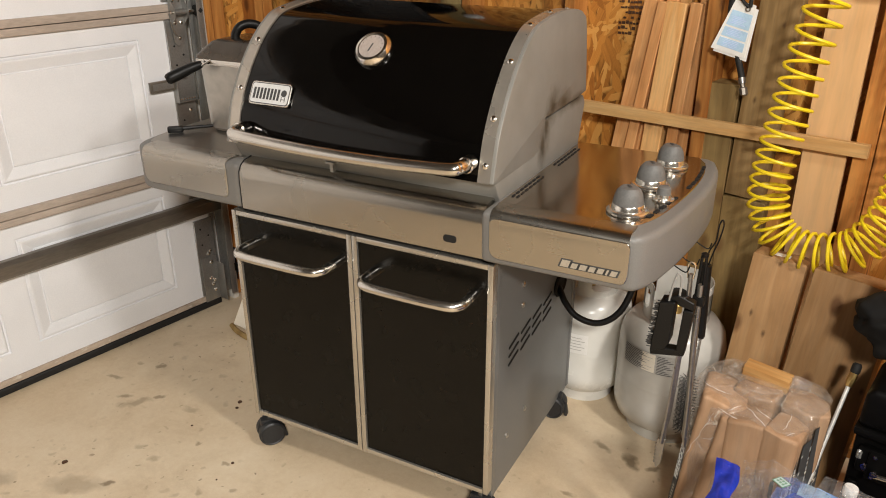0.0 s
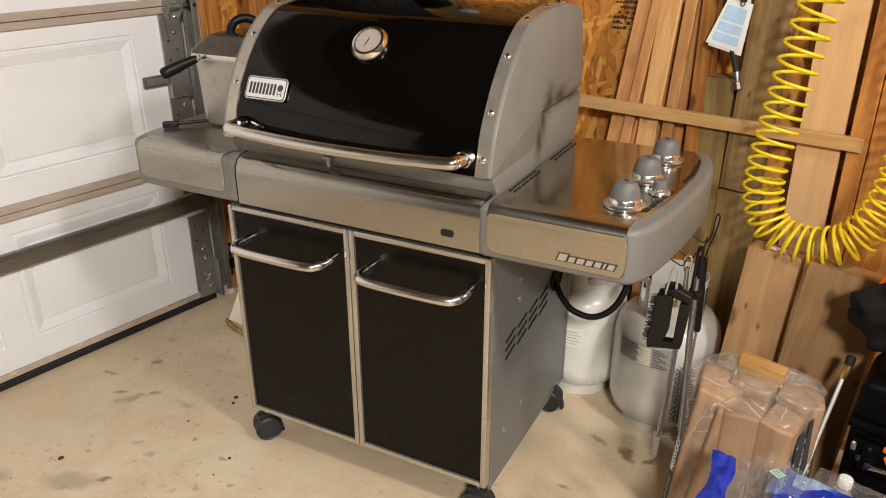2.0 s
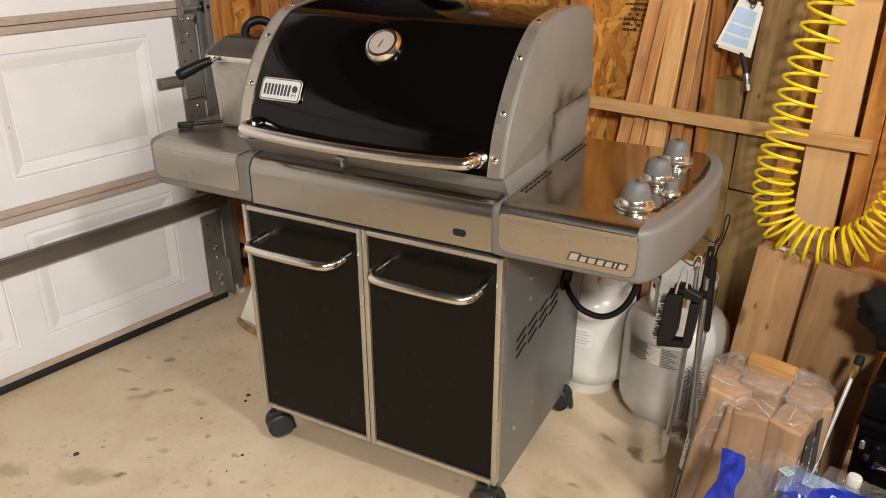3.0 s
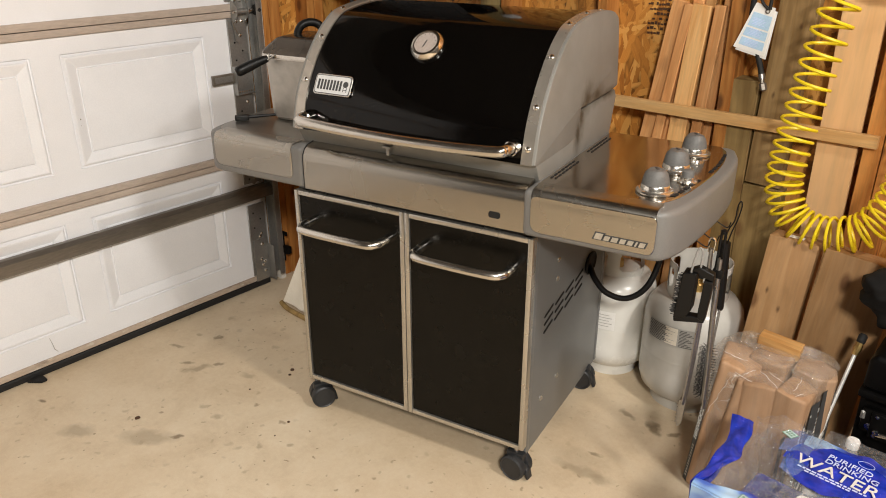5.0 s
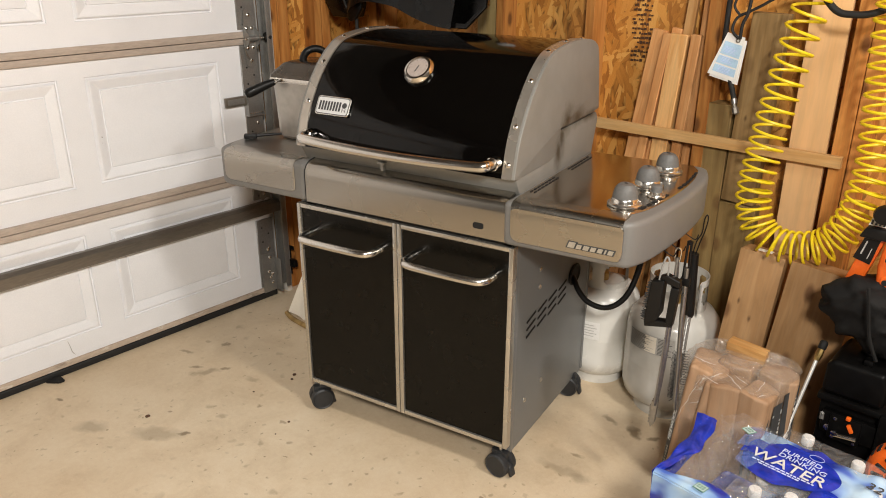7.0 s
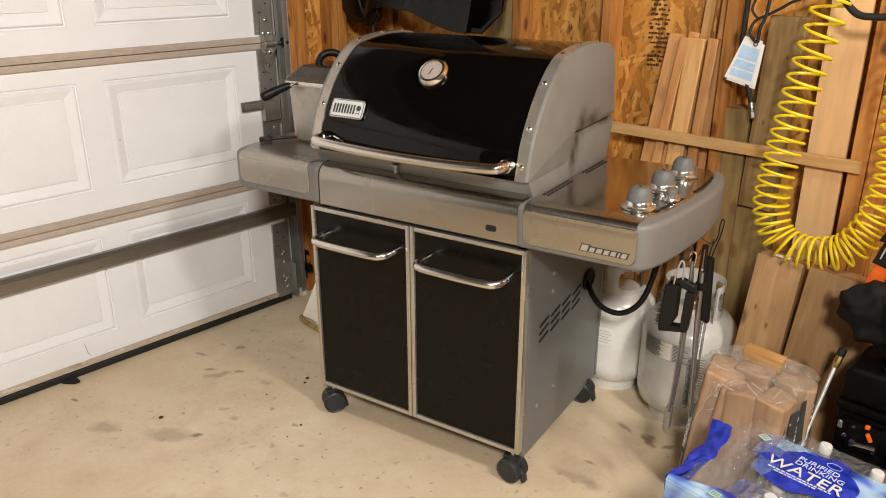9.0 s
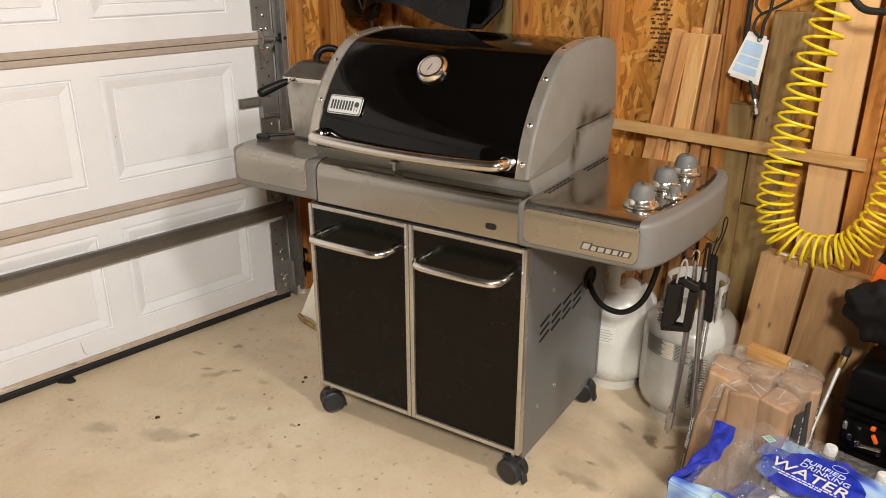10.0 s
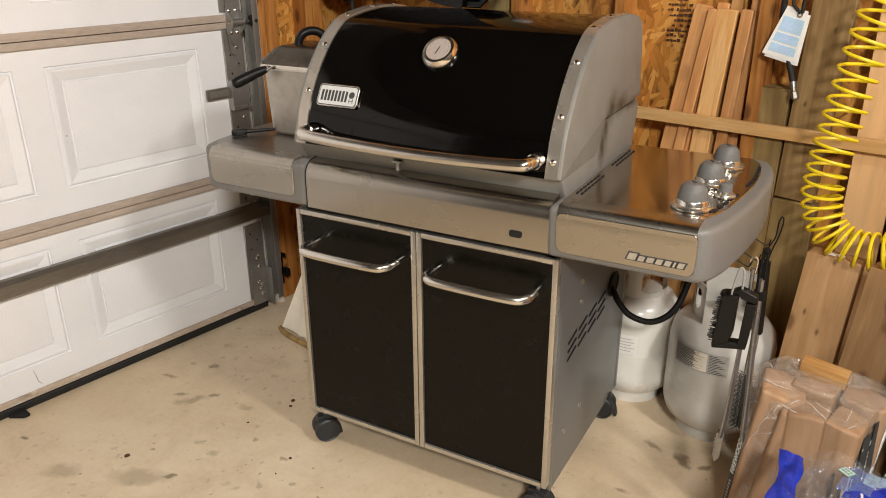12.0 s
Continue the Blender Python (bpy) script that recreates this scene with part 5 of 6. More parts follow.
# ---- gas cylinders behind the grill ----
def cylinder(m, r, h, collar_h, turn, material, label, holes=(-112, -55, 55, 112), wide=13, tall=0.24):
    t = thing("gas_cylinder", m, label, "gas cylinder", "gas cylinders")
    prof = [(0, 0.035), (r * 0.75, 0.04), (r * 0.93, 0.065), (r * 0.99, 0.095), (r, 0.11), (r, 0.125), (r, h * 0.5 - 0.012), (r, h * 0.5 - 0.004), (r + 0.0004, h * 0.5 - 0.001), (r + 0.0004, h * 0.5 + 0.001), (r, h * 0.5 + 0.004), (r, h * 0.5 + 0.012), (r, h - 0.105), (r, h - 0.09), (r * 0.95, h - 0.05), (r * 0.80, h - 0.018), (r * 0.5, h - 0.002), (0, h)]
    b = part("body", lathe(prof, 48), material, t)
    part("foot_ring", lathe([(r * 0.68, 0), (r * 0.70, 0), (r * 0.70, 0.05), (r * 0.68, 0.05), (r * 0.68, 0)], 40), material, t)
    col = bmesh.new()
    rr, rings, n, rows = r * 0.62, [], 112, 18
    for i in range(n + 1):
        a = radians(turn - 140) + radians(280) * i / n
        lip = 0.012 * max(0.0, 1 - min(i, n - i) / 4.0)
        rings.append([[col.verts.new(((q + lip) * math.cos(a), (q + lip) * math.sin(a), h - 0.03 + (collar_h + 0.03) * k / rows)) for k in range(rows + 1)] for q in (rr, rr - 0.003)])
    for i in range(n):
        ang = -140 + 280 * (i + 0.5) / n
        for o in (0, 1):
            for k in range(rows):
                if any(((ang - hc) / wide) ** 4 + (((k + 0.5) / rows - 0.60) / tall) ** 4 < 1 for hc in holes):
                    continue
                col.faces.new((rings[i][o][k], rings[i + 1][o][k], rings[i + 1][o][k + 1], rings[i][o][k + 1]))
        col.faces.new((rings[i][0][rows], rings[i + 1][0][rows], rings[i + 1][1][rows], rings[i][1][rows]))
    part("collar", col, material, t, "rolled steel collar with hand holes")
    v = part("valve", lathe([(0.018, 0), (0.018, 0.03), (0.013, 0.035), (0.013, 0.06), (0, 0.06)], 16, pose(0, 0, h - 0.005)), M_BRASS, t)
    part("hand_wheel", lathe([(0, 0.058), (0.024, 0.058), (0.027, 0.066), (0.024, 0.075), (0, 0.077)], 14, pose(0, 0, h - 0.005)), M_BLACKPLASTIC, v)
    return t, b


def wrap_label(t, r, a0, a1, z0, z1, material, name="label", eps=0.0012):
    bm = sheet(lambda u, v: ((r + eps) * math.cos(a0 + (a1 - a0) * u), (r + eps) * math.sin(a0 + (a1 - a0) * u), z0 + (z1 - z0) * v), 14, 1)
    return part(name, bm, material, t)


_, bB = cylinder(pose(0.962, 0.905, 0), 0.162, 0.418, 0.112, 112, M_TANKGREY, "white steel propane cylinder with a grey warning label")
lb = wrap_label(bB, 0.162, radians(-125), radians(-62), 0.275, 0.345, M_LABELGREY)
for i in range(12):
    wrap_label(lb, 0.162, radians(-124), radians(-103 + 3 * (i * 7 % 4)), 0.279 + i * 0.0053, 0.2812 + i * 0.0053, M_PRINT, "print_bar", 0.0018)
    wrap_label(lb, 0.162, radians(-82), radians(-65 - 3 * (i * 5 % 4)), 0.279 + i * 0.0053, 0.2812 + i * 0.0053, M_PRINT, "print_bar", 0.0018)
    if i % 2:
        wrap_label(lb, 0.162, radians(-97), radians(-87 - 3 * (i % 3)), 0.279 + i * 0.0053, 0.2805 + i * 0.0053, M_LABELGREY, "print_bar", 0.0022)
wrap_label(lb, 0.162, radians(-99), radians(-84), 0.279, 0.341, M_CARD, "paper_field", 0.0016)
_, bA = cylinder(pose(0.650, 0.935, 0), 0.145, 0.405, 0.10, -76, M_TANK, "white steel propane cylinder with a small paper label", (-88, -40, 40, 88), 26, 0.27)
la = wrap_label(bA, 0.145, radians(-88), radians(-61), 0.212, 0.284, M_PAPER, "label", 0.0022)
for i in range(5):
    wrap_label(la, 0.145, radians(-85), radians(-69 + 4 * (i % 2)), 0.225 + i * 0.011, 0.2275 + i * 0.011, M_LABELGREY, "print_bar", 0.003)

# folded canvas leaning behind the grill
lean = thing("canvas_sheet", pose(-0.665, 0.39, 0.0, 0, 0, -3), "creased white folded canvas sheet leaning by the wall, brown hem", "canvas sheet")
bm = sheet(lambda u, v: (0.02 + 0.40 * u * (1 - 0.5 * v) + 0.25 * v, 0.20 * v + 0.012 * math.sin(9 * u + 2 * v) + (0.012 if 0.3 < u < 0.5 else 0), 0.03 + 0.80 * v - 0.03 * u * (1 - v)), 22, 18)
part("sheet", thick(bm, 0.006), M_CARD, lean)
part("hem", tube(smooth_line([(0.005, -0.004, 0.02), (0.06, -0.012, 0.012), (0.2, -0.012, 0.012), (0.42, -0.006, 0.012)], 4), 0.011, 8), M_TREATED, lean, "brown bottom hem")

# ---- things hanging on the wall ----
tag = thing("price_tag", pose(0.986, 1.055, 1.325, 0, 0, 8) @ Matrix.Scale(0.9, 4), "white card tag with blue print on a black cord", "tag")
TG = pose(0, 0, 0, 4, 14, 0)
card = part("card", moved(prism(rounded([(-0.035, 0.0), (0.03, 0.0), (0.055, -0.16), (-0.055, -0.16)], 0.003), -0.0012, 0.0012, "y"), TG), M_PAPER, tag)
part("card", moved(prism([(-0.03, -0.01), (0.04, -0.01), (0.063, -0.168), (-0.045, -0.168)], 0.002, 0.004, "y"), TG), M_PAPER, tag)
for z0, z1 in ((-0.145, -0.118), (-0.112, -0.083), (-0.077, -0.03)):
    part("print_block", moved(prism([(-0.03 - (-z0) * 0.08, z0), (0.028 + (-z0) * 0.1, z0), (0.028 + (-z1) * 0.1, z1), (-0.03 - (-z1) * 0.08, z1)], -0.0022, -0.0013, "y"), TG), M_PRINTBLUE, card)
for i in range(3):
    for k in range(5):
        part("print_bar", moved(box(-0.026 + 0.004 * (k % 2), 0.020 - 0.005 * (k * i % 3), -0.003, -0.0022, -0.142 + 0.037 * i + 0.0048 * k, -0.1405 + 0.037 * i + 0.0048 * k), TG), M_PRINTPALE, card)
part("cord", tube(smooth_line([(0.012, -0.004, -0.012), (0.015, -0.006, 0.04), (0.03, -0.002, 0.1), (0.035, 0.0, 0.3)], 5), 0.006, 8), M_RUBBER, tag)
part("cord", tube(smooth_line([(0.008, -0.004, -0.012), (-0.018, -0.006, 0.018), (-0.008, 0.0, 0.06), (0.030, 0.0, 0.082), (0.072, 0.0, 0.106), (0.115, 0.0, 0.132), (0.20, 0.004, 0.16)], 5), 0.0052, 8), M_RUBBER, tag)
part("cord", tube(smooth_line([(0.0, -0.002, 0.07), (-0.022, -0.002, 0.10), (-0.010, 0.0, 0.15), (0.02, 0.0, 0.28)], 5), 0.0048, 8), M_RUBBER, tag)
part("eyelet", moved(lathe([(0.0045, 0), (0.0085, 0), (0.0085, 0.0012), (0.0045, 0.0012)], 16, pose(0.010, -0.0024, -0.016, 90, 0, 0)), TG), M_STRUT, tag)
whip = thing("air_whip", pose(0.952, 1.05, 1.06), "black rubber whip hose with a metal end hanging on the wall", "hose")
part("hose", tube(smooth_line([(-0.012, 0.03, 0.6), (-0.015, 0.028, 0.3), (-0.008, 0.025, 0.2), (0.035, 0.022, 0.09), (0.048, 0.018, 0.055)], 6), 0.009, 10), M_RUBBER, whip)
part("ferrule", tube([(0.046, 0.019, 0.060), (0.0515, 0.017, 0.044)], 0.0105, 12), M_TOOL, whip, "steel ferrule")
part("fitting", tube([(0.0515, 0.017, 0.044), (0.055, 0.016, 0.034), (0.0555, 0.016, 0.032), (0.062, 0.014, 0.014), (0.0625, 0.014, 0.010)], [0.007, 0.007, 0.0115, 0.0115, 0.006], 8), M_STRUT, whip, "hexagonal metal end")

# yellow coiled air hose in a hanging loop
coil = thing("coil_air_hose", pose(0, 0, 0), "bright yellow coiled air hose hanging in a loop", "air hose")
mid = smooth_line([(1.245, 0.955, 1.56), (1.225, 0.95, 1.40), (1.201, 0.94, 1.247), (1.180, 0.925, 1.056), (1.170, 0.905, 0.907), (1.176, 0.90, 0.822), (1.215, 0.895, 0.748), (1.283, 0.895, 0.720), (1.351, 0.895, 0.728), (1.413, 0.90, 0.76), (1.462, 0.905, 0.841), (1.483, 0.91, 0.933), (1.486, 0.925, 1.035), (1.47, 0.94, 1.21), (1.455, 0.95, 1.362), (1.45, 0.955, 1.56)], 40)
seglen = [0.0]
for a, b in zip(mid, mid[1:]):
    seglen.append(seglen[-1] + (b - a).length)
ph, pts = 0.0, []
sag = 0.80
for i in range(len(mid) - 1):
    p, d = mid[i], (mid[i + 1] - mid[i])
    t = d.normalized()
    s = seglen[i]
    pitch = 0.028 + 0.027 * min(1, abs(s - sag) / 0.75) * (1.0 if s < sag else 0.45)
    steps = max(1, int(d.length / pitch * 22))
    side = Vector((0, 1, 0))
    side = (side - t * side.dot(t)).normalized()
    up = t.cross(side)
    for k in range(steps):
        f = k / steps
        q = p + d * f
        rr = 0.051
        pts.append(q + (up * math.cos(ph) + side * math.sin(ph)) * rr)
        ph += 2 * math.pi * d.length / steps / pitch
part("coil", tube(pts, 0.0048, 7), M_YELLOW, coil)
black_hose = emit("black_hose", tube(smooth_line([(1.22, 0.98, 1.50), (1.293, 0.955, 1.427), (1.348, 0.95, 1.415), (1.404, 0.95, 1.424), (1.47, 0.96, 1.46), (1.6, 0.98, 1.55)], 8), 0.010, 10), M_RUBBER)
tagged(black_hose, "thick black rubber hose draped on the wall", "hose")

# dark pans and mudguards hanging above the lid
pan = thing("hanging_pan", pose(-0.082, 0.93, 1.425, 80, 0, 6), "black octagonal pan hanging on the wall", "pan")
oct_ = lambda r, z: [(r * math.cos(radians(22.5 + 45 * k)), r * math.sin(radians(22.5 + 45 * k)), z) for k in range(8)]
bm = bmesh.new()
rings = [[bm.verts.new(p) for p in oct_(r, z)] for r, z in ((0.135, 0.03), (0.15, 0.03), (0.15, 0.02), (0.125, -0.03), (0.02, -0.03))]
for a, b in zip(rings, rings[1:]):
    for k in range(8):
        bm.faces.new((a[k], a[(k + 1) % 8], b[(k + 1) % 8], b[k]))
bm.faces.new(rings[-1])
part("bowl", bm, M_BLACKGLOSS, pan, smooth=20)
part("rim", tube([Vector(p) for p in oct_(0.152, 0.03)] + [Vector(oct_(0.152, 0.03)[0])], 0.005, 6), M_BLACKLID, pan)
fender = thing("mudguard", pose(0, 0, 0), "black curved plastic mudguard hanging on the wall", "mudguard")


def guard(u, v):
    path = [(-0.69, 1.31), (-0.665, 1.34), (-0.60, 1.363), (-0.53, 1.367), (-0.40, 1.354), (-0.28, 1.316), (-0.17, 1.292), (-0.08, 1.284)]
    q = smooth_line([(a, 0, b) for a, b in path], 8)
    k = min(len(q) - 1, int(u * (len(q) - 1) + 0.5))
    w = 0.62 + 0.10 * math.sin(math.pi * min(1, u * 1.1)) + 0.05 * u
    return (q[k].x + 0.03 * v, 0.86 + 0.05 * math.sin(v * math.pi), q[k].z + w * v + 0.02 * math.sin(v * 3))


part("guard", thick(sheet(guard, 48, 8), 0.004), M_BLACKGLOSS, fender)
part("flap", prism(rounded([(-0.73, 1.32), (-0.725, 1.285), (-0.705, 1.274), (-0.67, 1.29), (-0.63, 1.335), (-0.62, 1.42), (-0.70, 1.42)], 0.014), 0.885, 0.905, "y", 0.005, 2), M_BLACKGLOSS, fender)
part("post", tube([(-0.69, 0.91, 1.00), (-0.69, 0.91, 1.30)], 0.008, 10), M_RUBBER, fender)
crate = thing("black_case", pose(0, 0, 0), "black moulded case hanging in the corner", "case")
part("shell", prism(rounded([(-0.895, 1.95), (-0.895, 1.345), (-0.843, 1.288), (-0.72, 1.288), (-0.70, 1.34), (-0.69, 1.95)], 0.008), 0.90, 0.985, "y", 0.008, 2), M_BLACKGLOSS, crate)
part("strap", tube(smooth_line([(-0.80, 0.895, 1.55), (-0.775, 0.894, 1.42), (-0.735, 0.894, 1.33)], 4), 0.006, 6), M_RUBBER, crate)

def text_mesh(word, size, m, material, parent, depth=0.0012):
    cu = bpy.data.curves.new("lettering", "FONT")
    cu.body, cu.size, cu.align_x, cu.extrude = word, size, "LEFT", depth
    tmp = bpy.data.objects.new("tmp", cu)
    me = bpy.data.meshes.new_from_object(tmp)
    bpy.data.objects.remove(tmp)
    me.materials.clear()
    me.materials.append(material)
    me.transform(m)
    ob = new("lettering", me)
    ob.parent = parent
    return ob


# ---- shrink-wrapped bundle of split wood ----
bundle = thing("firewood_bundle", pose(0, 0, 0), "bundle of split firewood in torn clear wrap standing on the floor", "firewood")
M_LOG = lumber("split_firewood", (0.55, 0.37, 0.235), (0.42, 0.265, 0.155), "z", knots=0.25, dirt=0.25, grain=0.7)
LOGS = [  # centre x, y, width, depth, height, lean x, lean y, turn
    (1.214, 0.545, 0.110, 0.160, 0.438, 1, 5, 14), (1.318, 0.606, 0.112, 0.118, 0.446, 0, 0, -5), (1.420, 0.606, 0.106, 0.112, 0.444, 0, 1, 6),
    (1.325, 0.497, 0.092, 0.102, 0.428, 1, 1, 3), (1.405, 0.500, 0.080, 0.112, 0.430, 1, 2, -8), (1.248, 0.476, 0.070, 0.066, 0.420, 2, 7, 16)]
for i, (lx, ly, w, d, hgt, tx, ty_, tz_) in enumerate(LOGS):
    k = 0.5 if i % 2 else 0.34
    outl = [(-w * 0.5, -d * 0.46), (w * 0.12, -d * 0.52), (w * 0.5, -d * k), (w * 0.46, d * 0.42), (w * 0.05, d * 0.5), (-w * 0.5, d * 0.36)]
    lg = prism(rounded(outl, 0.014, 4), 0.0, hgt, "z", 0.009, 3)
    for v in lg.verts:
        if v.co.z > hgt * 0.5:
            v.co.z += 0.10 * v.co.x * (1 if i % 2 else -1) - 0.06 * v.co.y
    ob = part("split_log", crumple(lg, 0.009, 16, i * 3.1), M_LOG, bundle)
    ob.matrix_basis = pose(lx, ly, 0.006, tx, ty_, tz_)
ring_ = smooth_line([(1.172, 0.525, 0), (1.203, 0.462, 0), (1.285, 0.436, 0), (1.362, 0.432, 0), (1.430, 0.432, 0), (1.462, 0.52, 0), (1.474, 0.63, 0), (1.40, 0.675, 0), (1.28, 0.668, 0), (1.195, 0.64, 0)], 16, True)


def log_top(x, y):
    """Height of the wrap over the logs: pulled tight over the tall ones."""
    sw = sh = 1e-6
    for lx, ly, w, d, hgt, *_ in LOGS:
        k = math.exp(-(((x - lx) / 0.045) ** 2 + ((y - ly) / 0.045) ** 2))
        sw, sh = sw + k, sh + k * (hgt + 0.022)
    return sh / sw


def wrapfn(u, v):
    q = ring_[int(round(u * len(ring_))) % len(ring_)]
    n1 = noise.noise(Vector((q.x * 14, q.y * 14, v * 3))) + 0.7 * noise.noise(Vector((q.x * 40, q.y * 40, v * 11))) + 0.35 * noise.noise(Vector((q.x * 90, q.y * 90, v * 26)))
    cx, cy = 1.325, 0.555
    if v < 0.7:
        w = v / 0.7
        sx, sy = q.x + (0.006 * n1), q.y + 0.006 * n1
        flare = 1.0 + 0.05 * (1 - w)
        return (cx + (sx - cx) * flare, cy + (sy - cy) * flare + 0.02 * w, 0.004 + (log_top(q.x, q.y) - 0.012) * w + 0.006 * n1 * (w > 0.1))
    w = (v - 0.7) / 0.3
    x, y = q.x + (cx - q.x) * w, q.y + 0.02 + (cy - q.y - 0.02) * w
    return (x, y, log_top(x, y) + 0.006 * n1 * (1 - w) - 0.010 * max(0.0, 1 - w * 5))


part("wrap", sheet(wrapfn, 160, 70), M_WRAP, bundle, "torn crinkled clear wrap")


# thin whitish tubes along folds of the wrap, standing in for bright glints
def fold_line(u0, v0, u1, v1, wob, seed):
    pts = []
    for i in range(15):
        f = i / 14
        u = u0 + (u1 - u0) * f + 0.004 * wob * noise.noise(Vector((f * 3, seed, 0)))
        v = v0 + (v1 - v0) * f + 0.008 * wob * noise.noise(Vector((f * 3, seed, 5)))
        q = Vector(wrapfn(u, v))
        pts.append(q + (q - Vector((1.325, 0.555, 0.2))).normalized() * 0.003)
    return tube(pts, [0.0002 + 0.0007 * math.sin(math.pi * i / 14) * abs(math.sin(i * 0.9 + seed)) for i in range(15)], 5)


for i, (u0, v0, u1, v1) in enumerate(((0.03, 0.55, 0.16, 0.72), (0.16, 0.72, 0.30, 0.64), (0.30, 0.64, 0.42, 0.70), (0.10, 0.40, 0.17, 0.68), (0.22, 0.30, 0.24, 0.62), (0.24, 0.80, 0.34, 0.68), (0.33, 0.45, 0.36, 0.66), (0.05, 0.75, 0.12, 0.86), (0.38, 0.72, 0.47, 0.80), (0.28, 0.84, 0.36, 0.76), (0.14, 0.52, 0.20, 0.60), (0.20, 0.70, 0.22, 0.80))):
    part("wrap_fold_glint", fold_line(u0, v0, u1, v1, 1.0, i * 1.7), M_FOLDGLINT, bundle)


# torn tufts of wrap standing up along the back
def tuft(cx, cy, cz, size, seed):
    def fn(u, v):
        n1 = noise.noise_vector(Vector((u * 3 + seed, v * 3, seed * 2)))
        n2 = noise.noise_vector(Vector((u * 9 + seed, v * 9, seed)))
        return (cx + size * (u - 0.5) + 0.3 * size * n1.x + 0.1 * size * n2.x, cy + 0.5 * size * (v - 0.5) + 0.3 * size * n1.y, cz + size * 0.45 * v + 0.3 * size * n1.z + 0.14 * size * n2.z)
    return sheet(fn, 26, 18)


for cx, cy, cz, size, seed in ((1.255, 0.61, 0.452, 0.06, 1.3), (1.395, 0.625, 0.462, 0.05, 4.2)):
    part("wrap_tuft", tuft(cx, cy, cz, size, seed), M_WRAP, bundle)


# printed strips down the wrap: unreadable small print as bars
def on_wrap(u, z, out=0.004):
    q = ring_[int(round(u * (len(ring_) - 1)))]
    x, y, zz = wrapfn(u, 0.02)
    d = (Vector((q.x - 1.325, q.y - 0.555, 0))).normalized() * out
    w = min(1.0, z / 0.42)
    return (1.325 + (q.x - 1.325) * (1 + 0.05 * (1 - w)) + d.x, 0.555 + (q.y - 0.555) * (1 + 0.05 * (1 - w)) + 0.02 * w + d.y, z)


def strip(u0, u1, z0, z1, out, nu=4, nv=10):
    return sheet(lambda u, v: on_wrap(u0 + (u1 - u0) * u, z0 + (z1 - z0) * v + 0.05 * (u0 + (u1 - u0) * u - 0.42), out), nu, nv)


for u0, u1, z0, z1, mt in ((0.372, 0.381, 0.05, 0.360, M_PRINT), (0.404, 0.412, 0.06, 0.378, M_PRINT), (0.446, 0.455, 0.06, 0.372, M_PRINT), (0.464, 0.505, 0.05, 0.395, M_PRINT), (0.512, 0.575, 0.04, 0.415, M_PRINT)):
    sp_ = part("printed_strip", strip(u0, u1, z0, z1, 0.005), mt, bundle, "dark printed strip on the wrap")
    k = u0 + 0.003
    while k < u1 - 0.003:
        z = z0 + random.uniform(0.004, 0.03)
        while z < z1 - 0.03:
            ln = random.uniform(0.003, 0.016)
            if random.random() < 0.75:
                part("print_bar", strip(k, k + random.choice((0.0010, 0.0016, 0.0028)), z, z + ln, 0.0066, 1, 2), M_CARD if random.random() < 0.5 else M_LABELGREY, sp_)
            z += ln + random.uniform(0.002, 0.008)
        k += random.uniform(0.0042, 0.0065)
part("printed_patch", strip(0.416, 0.442, 0.20, 0.330, 0.0072), M_CARD, bundle, "pale picture patch on the wrap")
BAND = pose(1.166, 0.478, 0.012, -4, 2, -38)
band_ = part("printed_band", moved(box(-0.0095, 0.0095, -0.0006, 0.0006, -0.005, 0.31, 0.0), BAND), M_PRINT, bundle, "black printed edge of the wrap")
text_mesh("FIREWOOD", 0.022, BAND @ pose(0.007, -0.0012, 0.15, 90, -90, 0), M_PAPER, band_, 0.0005)
for i in range(12):
    part("print_bar", moved(box(-0.004, 0.004, -0.0012, -0.0005, 0.012 + 0.010 * i, 0.0175 + 0.010 * i), BAND), M_LABELGREY, band_)
ob_ = emit("wood_block", box(-0.057, 0.057, -0.02, 0.02, -0.021, 0.020, 0.003, 2), lumber("bright_pine_block", (0.78, 0.50, 0.21), (0.62, 0.34, 0.12), "x", knots=0.1, dirt=0.08))
ob_.matrix_basis = pose(1.322, 0.622, 0.472, 4, 4, 1)
tagged(ob_, "small bright pine offcut lying on the firewood bundle", "wood block")

# ---- two shrink-wrapped packs of water bottles, one on the other ----
PX, PY, PW, PD = 1.352, -0.004, 0.575, 0.415
PACK = pose(PX, PY, 0.0, 0, 0, -4)


def bottle_mesh():
    prof = [(0, 0.002), (0.026, 0.0), (0.031, 0.006), (0.0315, 0.03), (0.029, 0.036), (0.0315, 0.042), (0.0315, 0.07), (0.029, 0.076), (0.0315, 0.082), (0.0315, 0.12), (0.030, 0.135), (0.022, 0.163), (0.014, 0.178), (0.0125, 0.182), (0.0125, 0.190)]
    return lathe(prof, 20)


